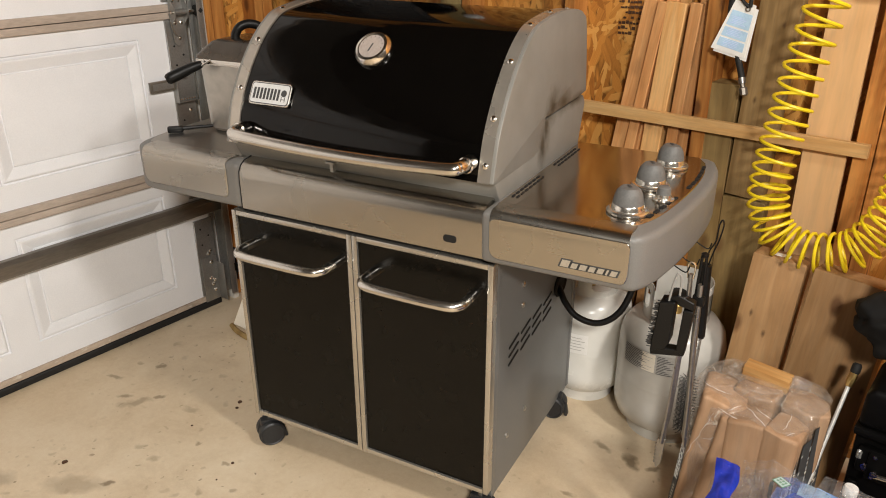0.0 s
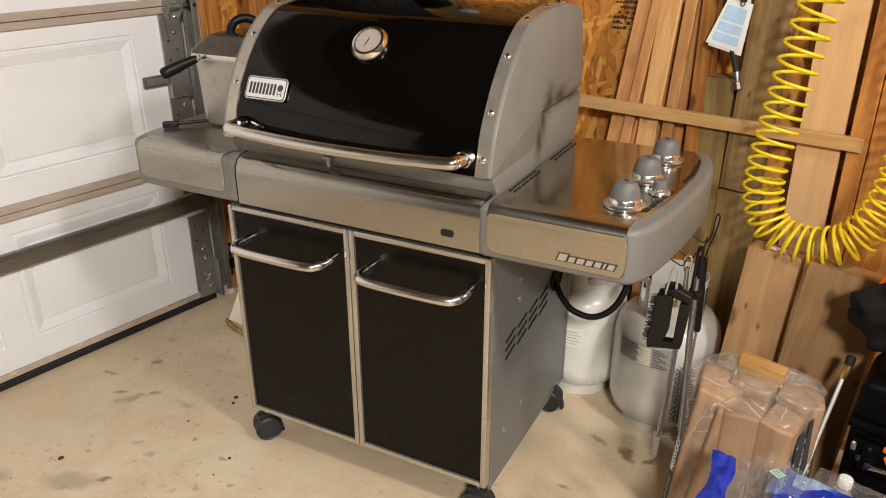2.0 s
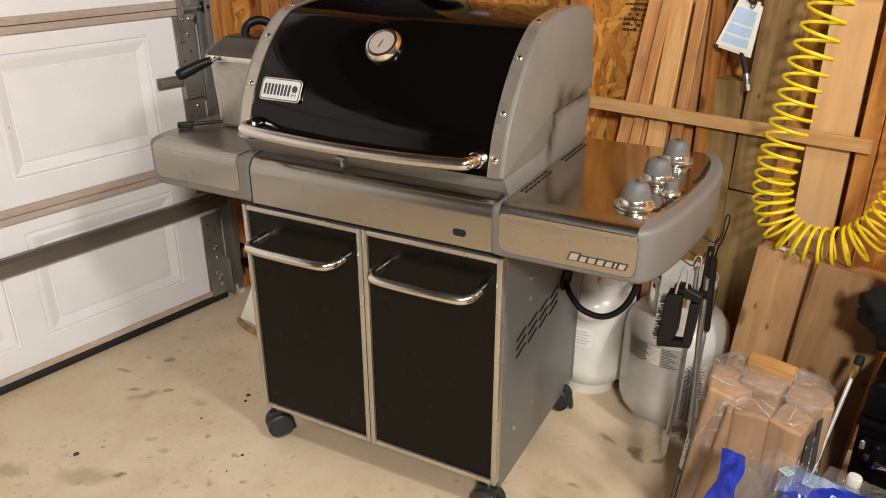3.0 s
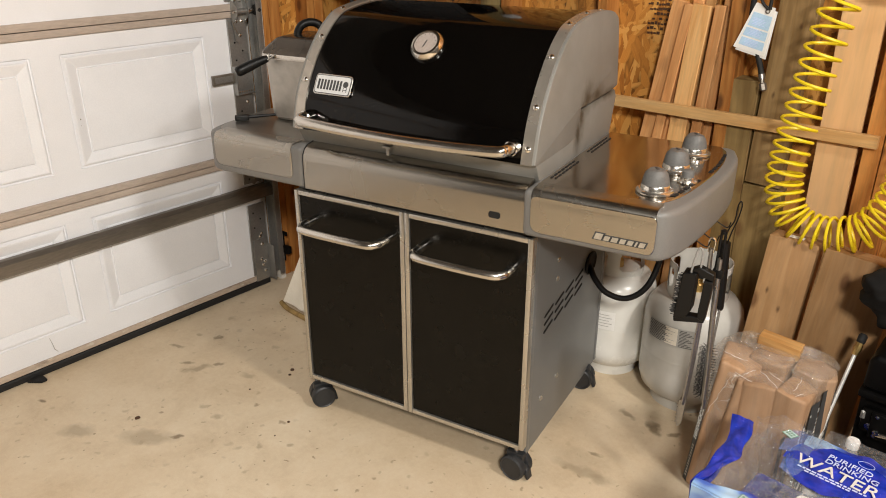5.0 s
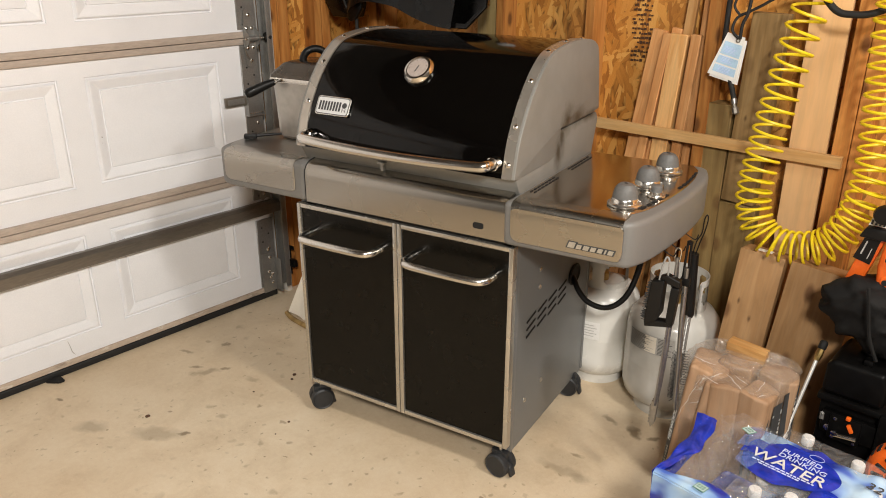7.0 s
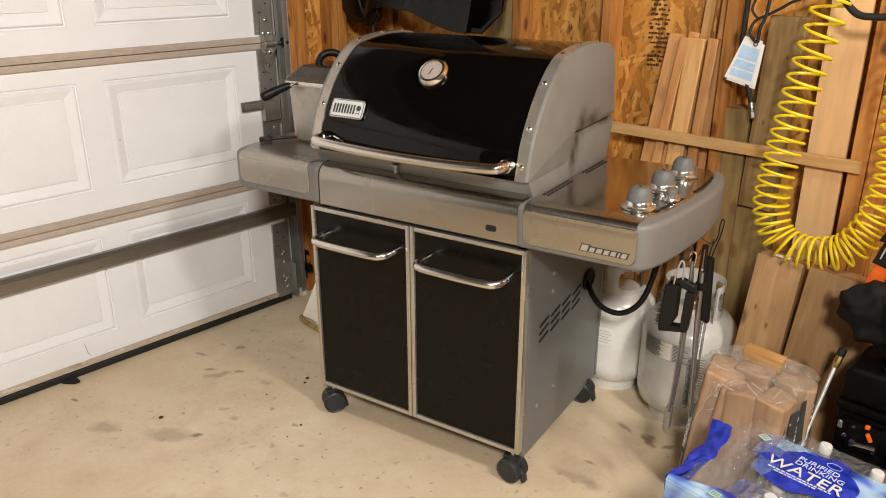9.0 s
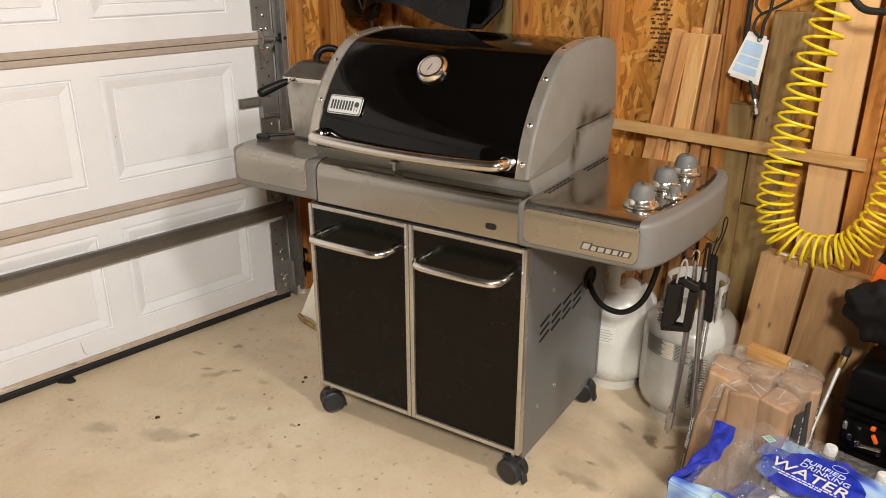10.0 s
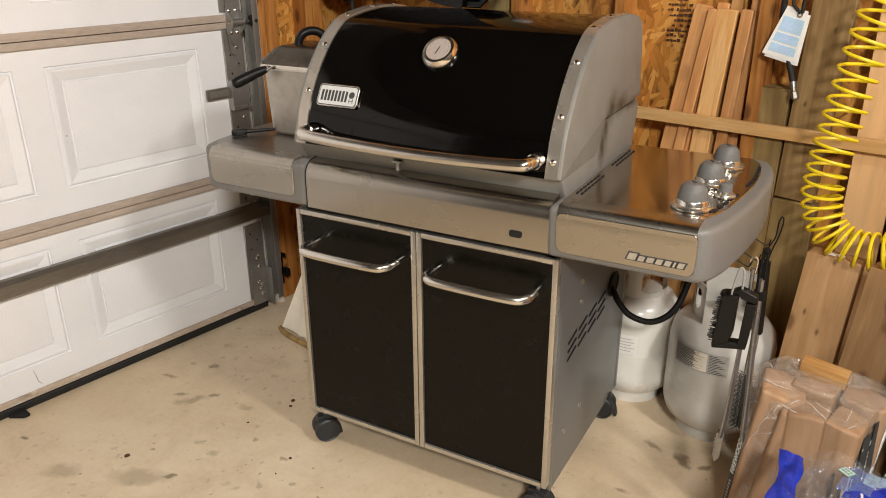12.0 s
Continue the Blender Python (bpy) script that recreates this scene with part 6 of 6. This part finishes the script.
low = thing("water_pack", PACK, "unopened shrink-wrapped pack of water bottles on the floor", "water pack", "water packs")
part("wrapped_body", crumple(box(0.0, PW, 0.0, PD, 0.0, 0.212, 0.03, 4), 0.004, 25), M_BLUEFILM, low, "blue printed film round the bottles")
up = thing("water_pack", PACK @ pose(0, 0, 0.213), "torn-open pack of small water bottles in blue printed film", "water pack", "water packs")
proto_b = None
CAPS = []
for cix in range(7):
    for r in range(6):
        x, y = 0.131 + cix * 0.065, 0.385 - r * 0.066 - (0.034 if cix % 2 == 0 else 0) - 0.05 * (cix - 2) * 0.065
        if y < 0.04 or cix == 0 or (cix == 1 and r not in (0, 2, 3, 4)) or x > PW - 0.02:
            continue
        M = pose(x, y, 0.003 - (0.012 if r > 2 else 0.0) * random.random(), random.uniform(-4, 4), random.uniform(-4, 4), 0)
        CAPS.append((x, y))
        if proto_b is None:
            proto_b = part("bottle", bottle_mesh(), M_BOTTLE, up, "clear ribbed water bottle")
            proto_c = part("cap", lathe([(0.0146, 0.184), (0.0152, 0.186), (0.0152, 0.203), (0.0136, 0.2065), (0, 0.207)], 24), M_CAP, proto_b, "white screw cap")
            proto_w = part("bottle_label", lathe([(0.0322, 0.085), (0.0324, 0.087), (0.0324, 0.118), (0.0322, 0.12)], 20), M_PALEFILM, proto_b)
            proto_b.matrix_basis = M
        else:
            nb = new("bottle", proto_b.data)
            nb.parent, nb.matrix_basis = up, M
            nb["label"] = "clear ribbed water bottle"
            for src in (proto_c, proto_w):
                o2 = new(src.name.split(".")[0], src.data)
                o2.parent = nb



def top_z(x, y):
    """Film drawn tight over the caps, sagging between them, and taut where the print lies."""
    near = max(math.exp(-(((x - cx) ** 2 + (y - cy) ** 2) / 0.024 ** 2)) for cx, cy in CAPS)
    taut = math.exp(-(((x - 0.225) / 0.13) ** 4 + ((y - 0.24) / 0.10) ** 4))
    k = noise.noise(Vector((x * 22, y * 22, 1.7))) + 0.5 * noise.noise(Vector((x * 60, y * 60, 5.1)))
    return 0.2155 - 0.015 * (1 - near) * (1 - 0.8 * taut) + 0.0025 * k


def film_patch(x0, x1, y0, y1, dz=0.0, nu=40, nv=24, shape=None):
    bm = bmesh.new()
    g = {}
    for i in range(nu + 1):
        for j in range(nv + 1):
            x, y = x0 + (x1 - x0) * i / nu, y0 + (y1 - y0) * j / nv
            if shape is None or shape(x, y):
                g[i, j] = bm.verts.new((x, y, top_z(x, y) + dz))
    for i in range(nu):
        for j in range(nv):
            q = [g.get(k) for k in ((i, j), (i + 1, j), (i + 1, j + 1), (i, j + 1))]
            if all(q):
                bm.faces.new(q)
    return bm


part("film_top", film_patch(0.15, PW, 0.012, PD - 0.005, 0.0, 110, 84), M_FILM, up, "clear shrink film over the bottles")


def strip_film(x0, x1, lo, hi, dz, nu=100, nv=26):
    """A printed stretch of the top film between two wavy edges."""
    def fn(u, v):
        x = x0 + (x1 - x0) * u
        y = lo(x) + (hi(x) - lo(x)) * v
        return (x, y, top_z(x, y) + dz)
    return sheet(fn, nu, nv)


def oval_film(cx, cy, rx, ry, dz):
    def fn(u, v):
        a = 2 * math.pi * u
        k = 1 + 0.06 * math.sin(3 * a + 1)
        x, y = cx + rx * k * v * math.cos(a), cy + ry * k * v * math.sin(a)
        return (x, y, top_z(x, y) + dz)
    bm = sheet(fn, 96, 26)
    bmesh.ops.remove_doubles(bm, verts=bm.verts[:], dist=1e-5)
    return bm


band = part("printed_band", strip_film(0.15, PW + 0.004, lambda x: 0.190 + 0.012 * math.sin(x * 11), lambda x: 0.352 + 0.008 * math.sin(x * 17) - 0.25 * max(0, 0.16 - x), 0.0020), M_SIDEFILM, up, "pale blue printed band")
blob = part("printed_field", oval_film(0.220, 0.240, 0.112, 0.090, 0.0040), M_BLUEFILM, up, "dark blue label field")
part("printed_field", strip_film(0.30, PW + 0.003, lambda x: 0.150 + 0.014 * math.sin(x * 14), lambda x: 0.205 + 0.012 * math.sin(x * 23 + 1), 0.0031), M_BLUEFILM, up)
TZ = 0.2215
text_mesh("PURIFIED", 0.024, pose(0.188, 0.272, TZ, 0, 0, -2), M_PRINTPALE, blob, 0.0006)
text_mesh("DRINKING", 0.024, pose(0.188, 0.251, TZ, 0, 0, -2), M_PRINTPALE, blob, 0.0006)
text_mesh("WATER", 0.052, pose(0.136, 0.209, TZ, 0, 0, -2), M_CAP, blob, 0.0008)
for i, (xa, xb) in enumerate(((0.150, 0.292), (0.168, 0.262))):
    x = xa
    while x < xb:
        w_ = random.uniform(0.004, 0.011)
        part("print_bar", box(x, x + w_, 0.1955 - 0.0085 * i, 0.1995 - 0.0085 * i, TZ - 0.0005, TZ + 0.0005), M_PRINTPALE, blob)
        x += w_ + 0.0025
part("print_ring", moved(lathe([(0.0138, 0), (0.0138, 0.0006), (0.0147, 0.0006), (0.0147, 0)], 28), pose(0.262, 0.304, TZ, 0, 0, 0) @ Matrix.Diagonal((1.2, 0.8, 1, 1))), M_PRINTPALE, blob)
text_mesh("32", 0.038, pose(0.378, 0.284, TZ - 0.003, 0, 0, -8), M_PRINT, band, 0.0006)
part("barcode_field", prism(rounded([(0.352, 0.166), (0.415, 0.166), (0.415, 0.190), (0.352, 0.190)], 0.008), TZ - 0.006, TZ - 0.0045), M_PAPER, band)
for i in range(9):
    part("print_bar", box(0.362 + 0.005 * i, 0.3645 + 0.005 * i, 0.171, 0.185, TZ - 0.0046, TZ - 0.0041), M_LABELGREY, band)


def side_film(u, v):
    x = PW * u
    z = 0.004 + 0.20 * v
    return (x, -0.004 + 0.006 * math.sin(x * 97) * math.sin(math.pi * v) + 0.004 * noise.noise(Vector((x * 14, z * 14, 0))), z)


part("side_film", sheet(side_film, 80, 14), M_SIDEFILM, up, "pale blue printed side film")
part("side_print", sheet(lambda u, v: (0.10 + 0.16 * u, -0.0085 + 0.003 * math.sin(u * 9), 0.05 + 0.12 * v * (0.6 + 0.4 * math.sin(u * math.pi))), 20, 8), M_BLUEFILM, up)
part("side_print", sheet(lambda u, v: (0.0 + PW * u, -0.0080 + 0.003 * math.sin(u * 40), 0.0 + (0.05 + 0.02 * math.sin(u * 13)) * v), 40, 4), M_BLUEFILM, up)
def fold_edge(x):
    """How far the front film reaches over the bottles before the clear window begins."""
    return 0.012 + 0.040 * math.exp(-((x - 0.13) / 0.075) ** 2) + 0.034 * math.exp(-((x - 0.28) / 0.07) ** 4) + 0.020 * math.exp(-((x - 0.45) / 0.08) ** 2)


def front_fold(x, v):
    y = -0.006 + (fold_edge(x) + 0.006) * v
    k = noise.noise(Vector((x * 30, v * 4, 7.7)))
    return Vector((x, y, 0.199 + 0.007 * min(1.0, v * 2.5) + 0.003 * k))


ff = part("front_fold", sheet(lambda u, v: tuple(front_fold(PW * u, v)), 110, 10), M_SIDEFILM, up, "pale blue film folded over the front edge")
part("printed_field", sheet(lambda u, v: tuple(front_fold(0.205 + 0.155 * u, v * (1 - abs(2 * u - 1) ** 3)) + Vector((0, 0, 0.0014))), 40, 10), M_BLUEFILM, up, "dark blue label field")
text_mesh("PURIFIED", 0.026, pose(0.222, 0.012, 0.2135, 0, 0, -2), M_PRINTPALE, ff, 0.0005)
for gx, gy, gz, tr in ((0.100, 0.008, 0.2105, -6), (0.078, 0.292, 0.222, -24)):
    em = part("eco_mark", moved(box(-0.002, 0.027, -0.002, 0.023, 0.0, 0.0008), pose(gx, gy, gz, 0, 0, tr)), M_GREEN, up)
    part("eco_field", moved(box(0.0, 0.025, 0.0, 0.021, 0.0008, 0.0012), pose(gx, gy, gz, 0, 0, tr)), M_MINT, em)
    for j in range(2):
        for i in range(3):
            part("print_bar", moved(box(0.003 + 0.007 * i, 0.008 + 0.007 * i, 0.004 + 0.008 * j, 0.0095 + 0.008 * j, 0.0012, 0.0016), pose(gx, gy, gz, 0, 0, tr)), M_GREEN, em)


def edge_line(u):
    """Outer and inner edge of the folded end film on top of the pack."""
    y = 0.002 + 0.305 * u
    out = -0.006 - 0.045 * max(0, (u - 0.35) / 0.65) ** 1.5 + 0.003 * math.sin(u * 11)
    inn = 0.004 + 0.034 * math.sin(min(1.0, u * 1.25) * math.pi * 0.62) - 0.062 * max(0, u - 0.45) + 0.004 * math.sin(u * 17)
    return y, out, max(inn, out + 0.012)


def end_film(u, v):
    y, out, inn = edge_line(u)
    k = noise.noise(Vector((y * 18, v * 6, 5)))
    top = 0.200 + 0.004 * math.sin(u * 6) + 0.004 * k
    if v < 0.55:
        w = v / 0.55
        return (out * w + 0.004 * k, y, 0.004 + (top - 0.004) * w)
    w = (v - 0.55) / 0.45
    return (out + (inn - out) * w, y + 0.012 * w, top + 0.006 * math.sin(w * math.pi) + 0.004 * k - 0.004 * w)


part("end_film", sheet(lambda u, v: end_film(u, 0.34 * v), 40, 12), M_LOOSE, up, "clear lower end film")
part("end_band", thick(sheet(lambda u, v: end_film(u, 0.34 + 0.66 * v), 60, 22), 0.0010), M_BLUEFILM, up, "blue printed end film, torn open")


def loose(u, v):
    n1 = noise.noise(Vector((u * 5, v * 5, 9)))
    n2 = noise.noise(Vector((u * 13, v * 13, 4)))
    y, out, inn = edge_line(min(1, v * 1.05))
    dip = math.sin(u * math.pi)
    return (inn + (0.20 - inn) * u, y + 0.03 * v, 0.197 - 0.035 * dip * (1 - v) + 0.035 * dip * v + 0.020 * n1 + 0.012 * n2)


part("loose_film", sheet(loose, 44, 44), M_LOOSE, up, "loose crinkled clear film")
part("loose_film", sheet(lambda u, v: tuple(Vector(loose(u, v)) * 1.0 + Vector((0.004, 0.006, -0.022 + 0.012 * noise.noise(Vector((u * 9, v * 9, 30)))))), 40, 40), M_LOOSE, up, "loose crinkled clear film")


def calm(u, v):
    """The loose film smoothed out, where it carries print."""
    y, out, inn = edge_line(min(1, v * 1.05))
    n1 = noise.noise(Vector((u * 4, v * 4, 9)))
    return Vector((inn + (0.20 - inn) * u, y + 0.03 * v, 0.205 + 0.014 * math.sin(u * math.pi) + 0.010 * n1))


for ua, ub, va, vb, skew, mt in ((0.40, 1.02, 0.66, 0.96, 0.10, M_PRINTFILM), (0.52, 1.02, 0.46, 0.72, -0.06, M_PRINTFILM), (0.50, 0.80, 0.60, 0.70, 0.05, M_BLUEFILM), (0.62, 0.98, 0.80, 0.97, 0.08, M_PALEPRINT)):
    part("loose_print", sheet(lambda u, v: tuple(calm(ua + (ub - ua) * u, va + (vb - va) * v * (0.75 + 0.25 * math.sin(u * 3)) + skew * u * (1 - u))), 26, 20), mt, up)

# ---- pressure washer and tools by the wall ----
eng = thing("pressure_washer", pose(0, 0, 0), "black petrol pressure washer with orange controls", "pressure washer")
part("tank_cover", prism(rounded([(1.545, 0.452), (1.70, 0.452), (1.705, 0.52), (1.69, 0.555), (1.56, 0.555), (1.547, 0.535)], 0.018), 0.575, 0.76, "y", 0.014, 3), M_ENGINE, eng, "black plastic engine cover")
part("cover_lip", box(1.541, 1.712, 0.570, 0.765, 0.430, 0.450, 0.006, 2), M_ENGINE, eng)
part("cover_catch", box(1.628, 1.652, 0.600, 0.625, 0.553, 0.572, 0.005, 2), M_ENGINE, eng)
part("engine_block", boxes([(1.545, 1.74, 0.60, 0.78, 0.10, 0.42), (1.56, 1.70, 0.575, 0.60, 0.33, 0.40), (1.70, 1.95, 0.56, 0.80, 0.12, 0.45)], 0.01), M_ENGINE, eng)
part("fuel_cap", lathe([(0.028, 0), (0.03, 0.008), (0.024, 0.02), (0, 0.02)], 20, pose(1.63, 0.69, 0.553)), M_ENGINE, eng)
ctl = part("control_plate", box(1.585, 1.665, 0.565, 0.577, 0.325, 0.40, 0.004), M_ENGINE, eng)
part("throttle_bar", tube([(1.605, 0.56, 0.345), (1.66, 0.56, 0.352)], 0.006, 8), M_SATIN, ctl)
part("choke_lever", moved(box(-0.012, 0.012, -0.010, 0.0, -0.0045, 0.0045, 0.002), pose(1.641, 0.560, 0.381, 0, 60, 0)), M_ORANGE, ctl, "orange lever")
part("choke_lever", box(1.626, 1.638, 0.553, 0.566, 0.402, 0.412, 0.003), M_ORANGE, ctl, "orange lever")
part("screw", lathe([(0.010, 0), (0.010, 0.004), (0, 0.006)], 12, pose(1.583, 0.574, 0.352, 90, 0, 0)), M_CHROME, ctl)
RC = pose(1.79, 0.575, 0.312, 90, 0, 0)
rec = part("recoil_housing", lathe([(0.090, 0.0), (0.090, 0.045), (0.087, 0.058), (0.076, 0.070), (0.03, 0.075), (0, 0.075)], 48, RC), M_ORANGE, eng, "orange recoil starter housing with vents")
for k in range(14):
    a = 360 * k / 14
    part("vent", moved(box(0.040, 0.070, -0.005, 0.005, 0.069, 0.0765, 0.002, 1), RC @ pose(0, 0, 0, 0, 0, a)), M_DARK, rec)
for k in range(26):
    part("side_vent", moved(box(0.0885, 0.0912, -0.0045, 0.0045, 0.022, 0.056, 0.0), RC @ pose(0, 0, 0, 0, 0, 360 * k / 26)), M_DARK, rec)
part("name_plate", box(1.755, 1.825, 0.495, 0.5005, 0.292, 0.327, 0.002, 1), M_PRINT, rec)
part("print_bar", box(1.765, 1.815, 0.493, 0.4955, 0.305, 0.315), M_PAPER, rec)
for wx in (1.60, 1.88):
    part("wheel", lathe([(0.04, -0.03), (0.11, -0.03), (0.125, -0.015), (0.125, 0.015), (0.11, 0.03), (0.04, 0.03)], 32, pose(wx, 0.84, 0.125, 0, 90, 0)), M_ENGINE, eng)
part("frame", tube(smooth_line([(1.56, 0.60, 0.04), (1.56, 0.83, 0.05), (1.56, 0.86, 0.30), (1.56, 0.87, 0.60)], 5), 0.013, 10), M_ENGINE, eng)
part("frame", tube(smooth_line([(1.92, 0.60, 0.04), (1.92, 0.83, 0.05), (1.92, 0.86, 0.30), (1.92, 0.87, 0.60)], 5), 0.013, 10), M_ENGINE, eng)
part("base_plate", box(1.54, 1.95, 0.56, 0.84, 0.03, 0.10, 0.008), M_ENGINE, eng)
for k in range(6):
    part("cooling_fin", box(1.552, 1.575, 0.585, 0.60, 0.13 + 0.03 * k, 0.142 + 0.03 * k, 0.002, 1), M_ENGINE, eng)
part("carburettor_bowl", lathe([(0.006, 0.0), (0.008, 0.002), (0.008, 0.01), (0, 0.012)], 14, pose(1.605, 0.562, 0.352, 90, 0, 0)), M_CHROME, ctl)
part("linkage_spring", tube([(1.566 + 0.005 * math.cos(k * 1.05), 0.560 + 0.005 * math.sin(k * 1.05), 0.378 + 0.0006 * k) for k in range(34)], 0.0012, 5), M_GALV, ctl)
for bx, bz in ((1.60, 0.335), (1.655, 0.335), (1.60, 0.392)):
    part("bolt", lathe([(0.005, 0), (0.005, 0.003), (0, 0.004)], 6, pose(bx, 0.565, bz, 90, 0, 0)), M_CHROME, ctl)
wand = thing("spray_wand", pose(0, 0, 0), "chrome spray wand with a brass coupling leaning by the wall", "spray wand")
part("lance", tube([(1.452, 0.435, 0.0), (1.475, 0.565, 0.25), (1.4955, 0.688, 0.485)], 0.0052, 14), plain("bright_steel_tube", (0.85, 0.83, 0.79), 0.3, metal=0.35, var=0.0, bmp=0), wand)
part("coupling", tube([(1.4952, 0.686, 0.481), (1.4970, 0.695, 0.498), (1.4985, 0.703, 0.512)], [0.008, 0.0112, 0.0095], 8), M_BRASS, wand, "brass coupling")
part("nut", tube([(1.4985, 0.703, 0.511), (1.4990, 0.705, 0.515), (1.5003, 0.713, 0.530), (1.5008, 0.716, 0.535)], [0.009, 0.0118, 0.0118, 0.008], 12), M_RUBBER, wand)

bag = thing("bag", pose(0, 0, 0), "slumped black cloth bag lying on the pressure washer", "bag")


def bagfn(u, v):
    a, b = u * 2 * math.pi, v * math.pi
    d = Vector((math.cos(a) * math.sin(b), math.sin(a) * math.sin(b), math.cos(b)))
    k = 1.0 - 0.45 * max(0.0, -d.x) ** 1.5
    p = Vector((0.205 * d.x, 0.10 * d.y * (1 - 0.2 * max(0.0, -d.x)), 0.118 * d.z * k))
    p += noise.noise_vector(Vector((p.x * 5, p.y * 5, p.z * 5 + p.x * 6))) * 0.030
    fold = noise.noise(Vector((p.x * 16 - p.z * 20, p.y * 5, p.z * 6)))
    crease = noise.noise(Vector((p.x * 9 + p.z * 13, p.y * 9, p.z * 9 - p.x * 7 + 4.0)))
    p += d * (0.034 * abs(fold) - 0.030 * abs(crease) + 0.005 * noise.noise(p * 40))
    p = pose(0, 0, 0, 0, 5, 0) @ p
    return (1.675 + p.x, 0.705 + p.y, 0.660 + p.z)


bm = sheet(bagfn, 90, 56)
bmesh.ops.remove_doubles(bm, verts=bm.verts[:], dist=1e-4)
part("sack", bm, M_BAG, bag, smooth=60)
part("strap", tube(smooth_line([(1.60, 0.605, 0.77), (1.615, 0.592, 0.71), (1.63, 0.592, 0.64), (1.655, 0.605, 0.575)], 5), 0.005, 6), M_BAG, bag)

saw = thing("chain_saw", pose(0, 0, 0), "orange and black motor tool standing behind a cloth bag", "power tool")
part("guard_bar", prism([(1.510, 0.72), (1.552, 0.715), (1.645, 1.06), (1.600, 1.07)], 0.72, 0.75, "y", 0.006, 2), M_ORANGE, saw)
lab = part("label", prism([(1.524, 0.803), (1.568, 0.792), (1.583, 0.868), (1.545, 0.872)], 0.7165, 0.7195, "y"), M_BLACKPLASTIC, saw, "dark label with pale lettering bars")
part("print_bar", prism([(1.540, 0.818), (1.5435, 0.817), (1.5535, 0.856), (1.550, 0.857)], 0.7150, 0.7164, "y"), M_LABELGREY, lab)
part("print_bar", prism([(1.558, 0.808), (1.560, 0.8075), (1.567, 0.838), (1.565, 0.8385)], 0.7150, 0.7164, "y"), M_LABELGREY, lab)
part("clamp", prism([(1.530, 0.868), (1.606, 0.868), (1.606, 0.900), (1.545, 0.900)], 0.700, 0.765, "y", 0.006, 2), M_BLACKPLASTIC, saw)
part("warning_strip", prism([(1.545, 0.902), (1.588, 0.902), (1.592, 0.922), (1.551, 0.922)], 0.7165, 0.7195, "y"), M_CARD, saw)
for k in range(4):
    part("print_bar", prism([(1.550 + 0.010 * k, 0.905), (1.555 + 0.010 * k, 0.905), (1.557 + 0.010 * k, 0.918), (1.552 + 0.010 * k, 0.918)], 0.7150, 0.7164, "y"), M_PRINT, saw)
part("knob", lathe([(0.020, 0), (0.026, 0.006), (0.027, 0.016), (0.022, 0.030), (0, 0.032)], 20, pose(1.580, 0.716, 0.940, 90, 0, 0)), M_BLACKPLASTIC, saw)
cov = part("cover", prism(rounded([(1.600, 0.70), (1.74, 0.66), (1.77, 0.90), (1.66, 0.90), (1.595, 0.862), (1.590, 0.80)], 0.020), 0.69, 0.80, "y", 0.014, 3), M_ORANGE, saw, "orange moulded cover")
for bx, bz in ((1.612, 0.826), (1.615, 0.763)):
    part("recess", prism(rounded([(bx - 0.008, bz - 0.020), (bx + 0.030, bz - 0.020), (bx + 0.030, bz + 0.016), (bx - 0.008, bz + 0.016)], 0.008), 0.6870, 0.6892, "y", 0.001, 1), M_ORANGE, cov)
    part("bolt", lathe([(0.008, 0), (0.008, 0.003), (0, 0.003)], 16, pose(bx + 0.004, 0.6868, bz, 90, 0, 0)), M_DARK, cov)
part("grip", tube(smooth_line([(1.60, 0.74, 0.90), (1.64, 0.73, 0.97), (1.70, 0.73, 0.99), (1.76, 0.74, 0.95)], 5), 0.017, 10), M_BLACKPLASTIC, saw)
part("stand", tube([(1.66, 0.77, 0.55), (1.66, 0.76, 0.72)], 0.02, 8), M_BLACKPLASTIC, saw)

# ---- ceiling lamps ----
for lx, ly, watt, soft_ in LAMPS:
    cl = thing("ceiling_lamp", pose(lx, ly, CEIL), "white porcelain lampholder with a bare bulb on the ceiling", "ceiling lamp", "ceiling lamps")
    part("holder", lathe([(0.06, 0), (0.06, -0.02), (0.03, -0.05), (0.022, -0.06), (0, -0.06)], 28), M_CAP, cl)

# small dark crumbs on the floor
for fx, fy, fr in ((-0.219, 0.089, 0.008), (-0.20, 0.062, 0.006), (0.026, -0.124, 0.005), (-0.381, -0.448, 0.009), (-0.235, -0.093, 0.004), (0.05, -0.2, 0.003)):
    cr_ = emit("crumb", crumple(lathe([(fr, 0.0), (fr * 0.9, fr * 0.4), (fr * 0.4, fr * 0.7), (0, fr * 0.75)], 9, pose(fx, fy, 0.0)), fr * 0.3, 90), M_INK)
    tagged(cr_, "small dark crumb on the concrete floor", "debris", "crumbs")

# low dark lump added in place of a flat stain by the seal
heap = prism([(-0.03, -0.02), (0.028, -0.012), (0.034, 0.012), (0.0, 0.03), (-0.028, 0.024)], 0.0, 0.012, "z", 0.005, 2)
scuff = emit("seal_stain_patch", crumple(moved(heap, pose(-0.868, -0.575, 0.0, 0, 0, 30)), 0.005, 45), M_DARK)
tagged(scuff, "small raised dark patch standing for a stain by the door seal", "debris")
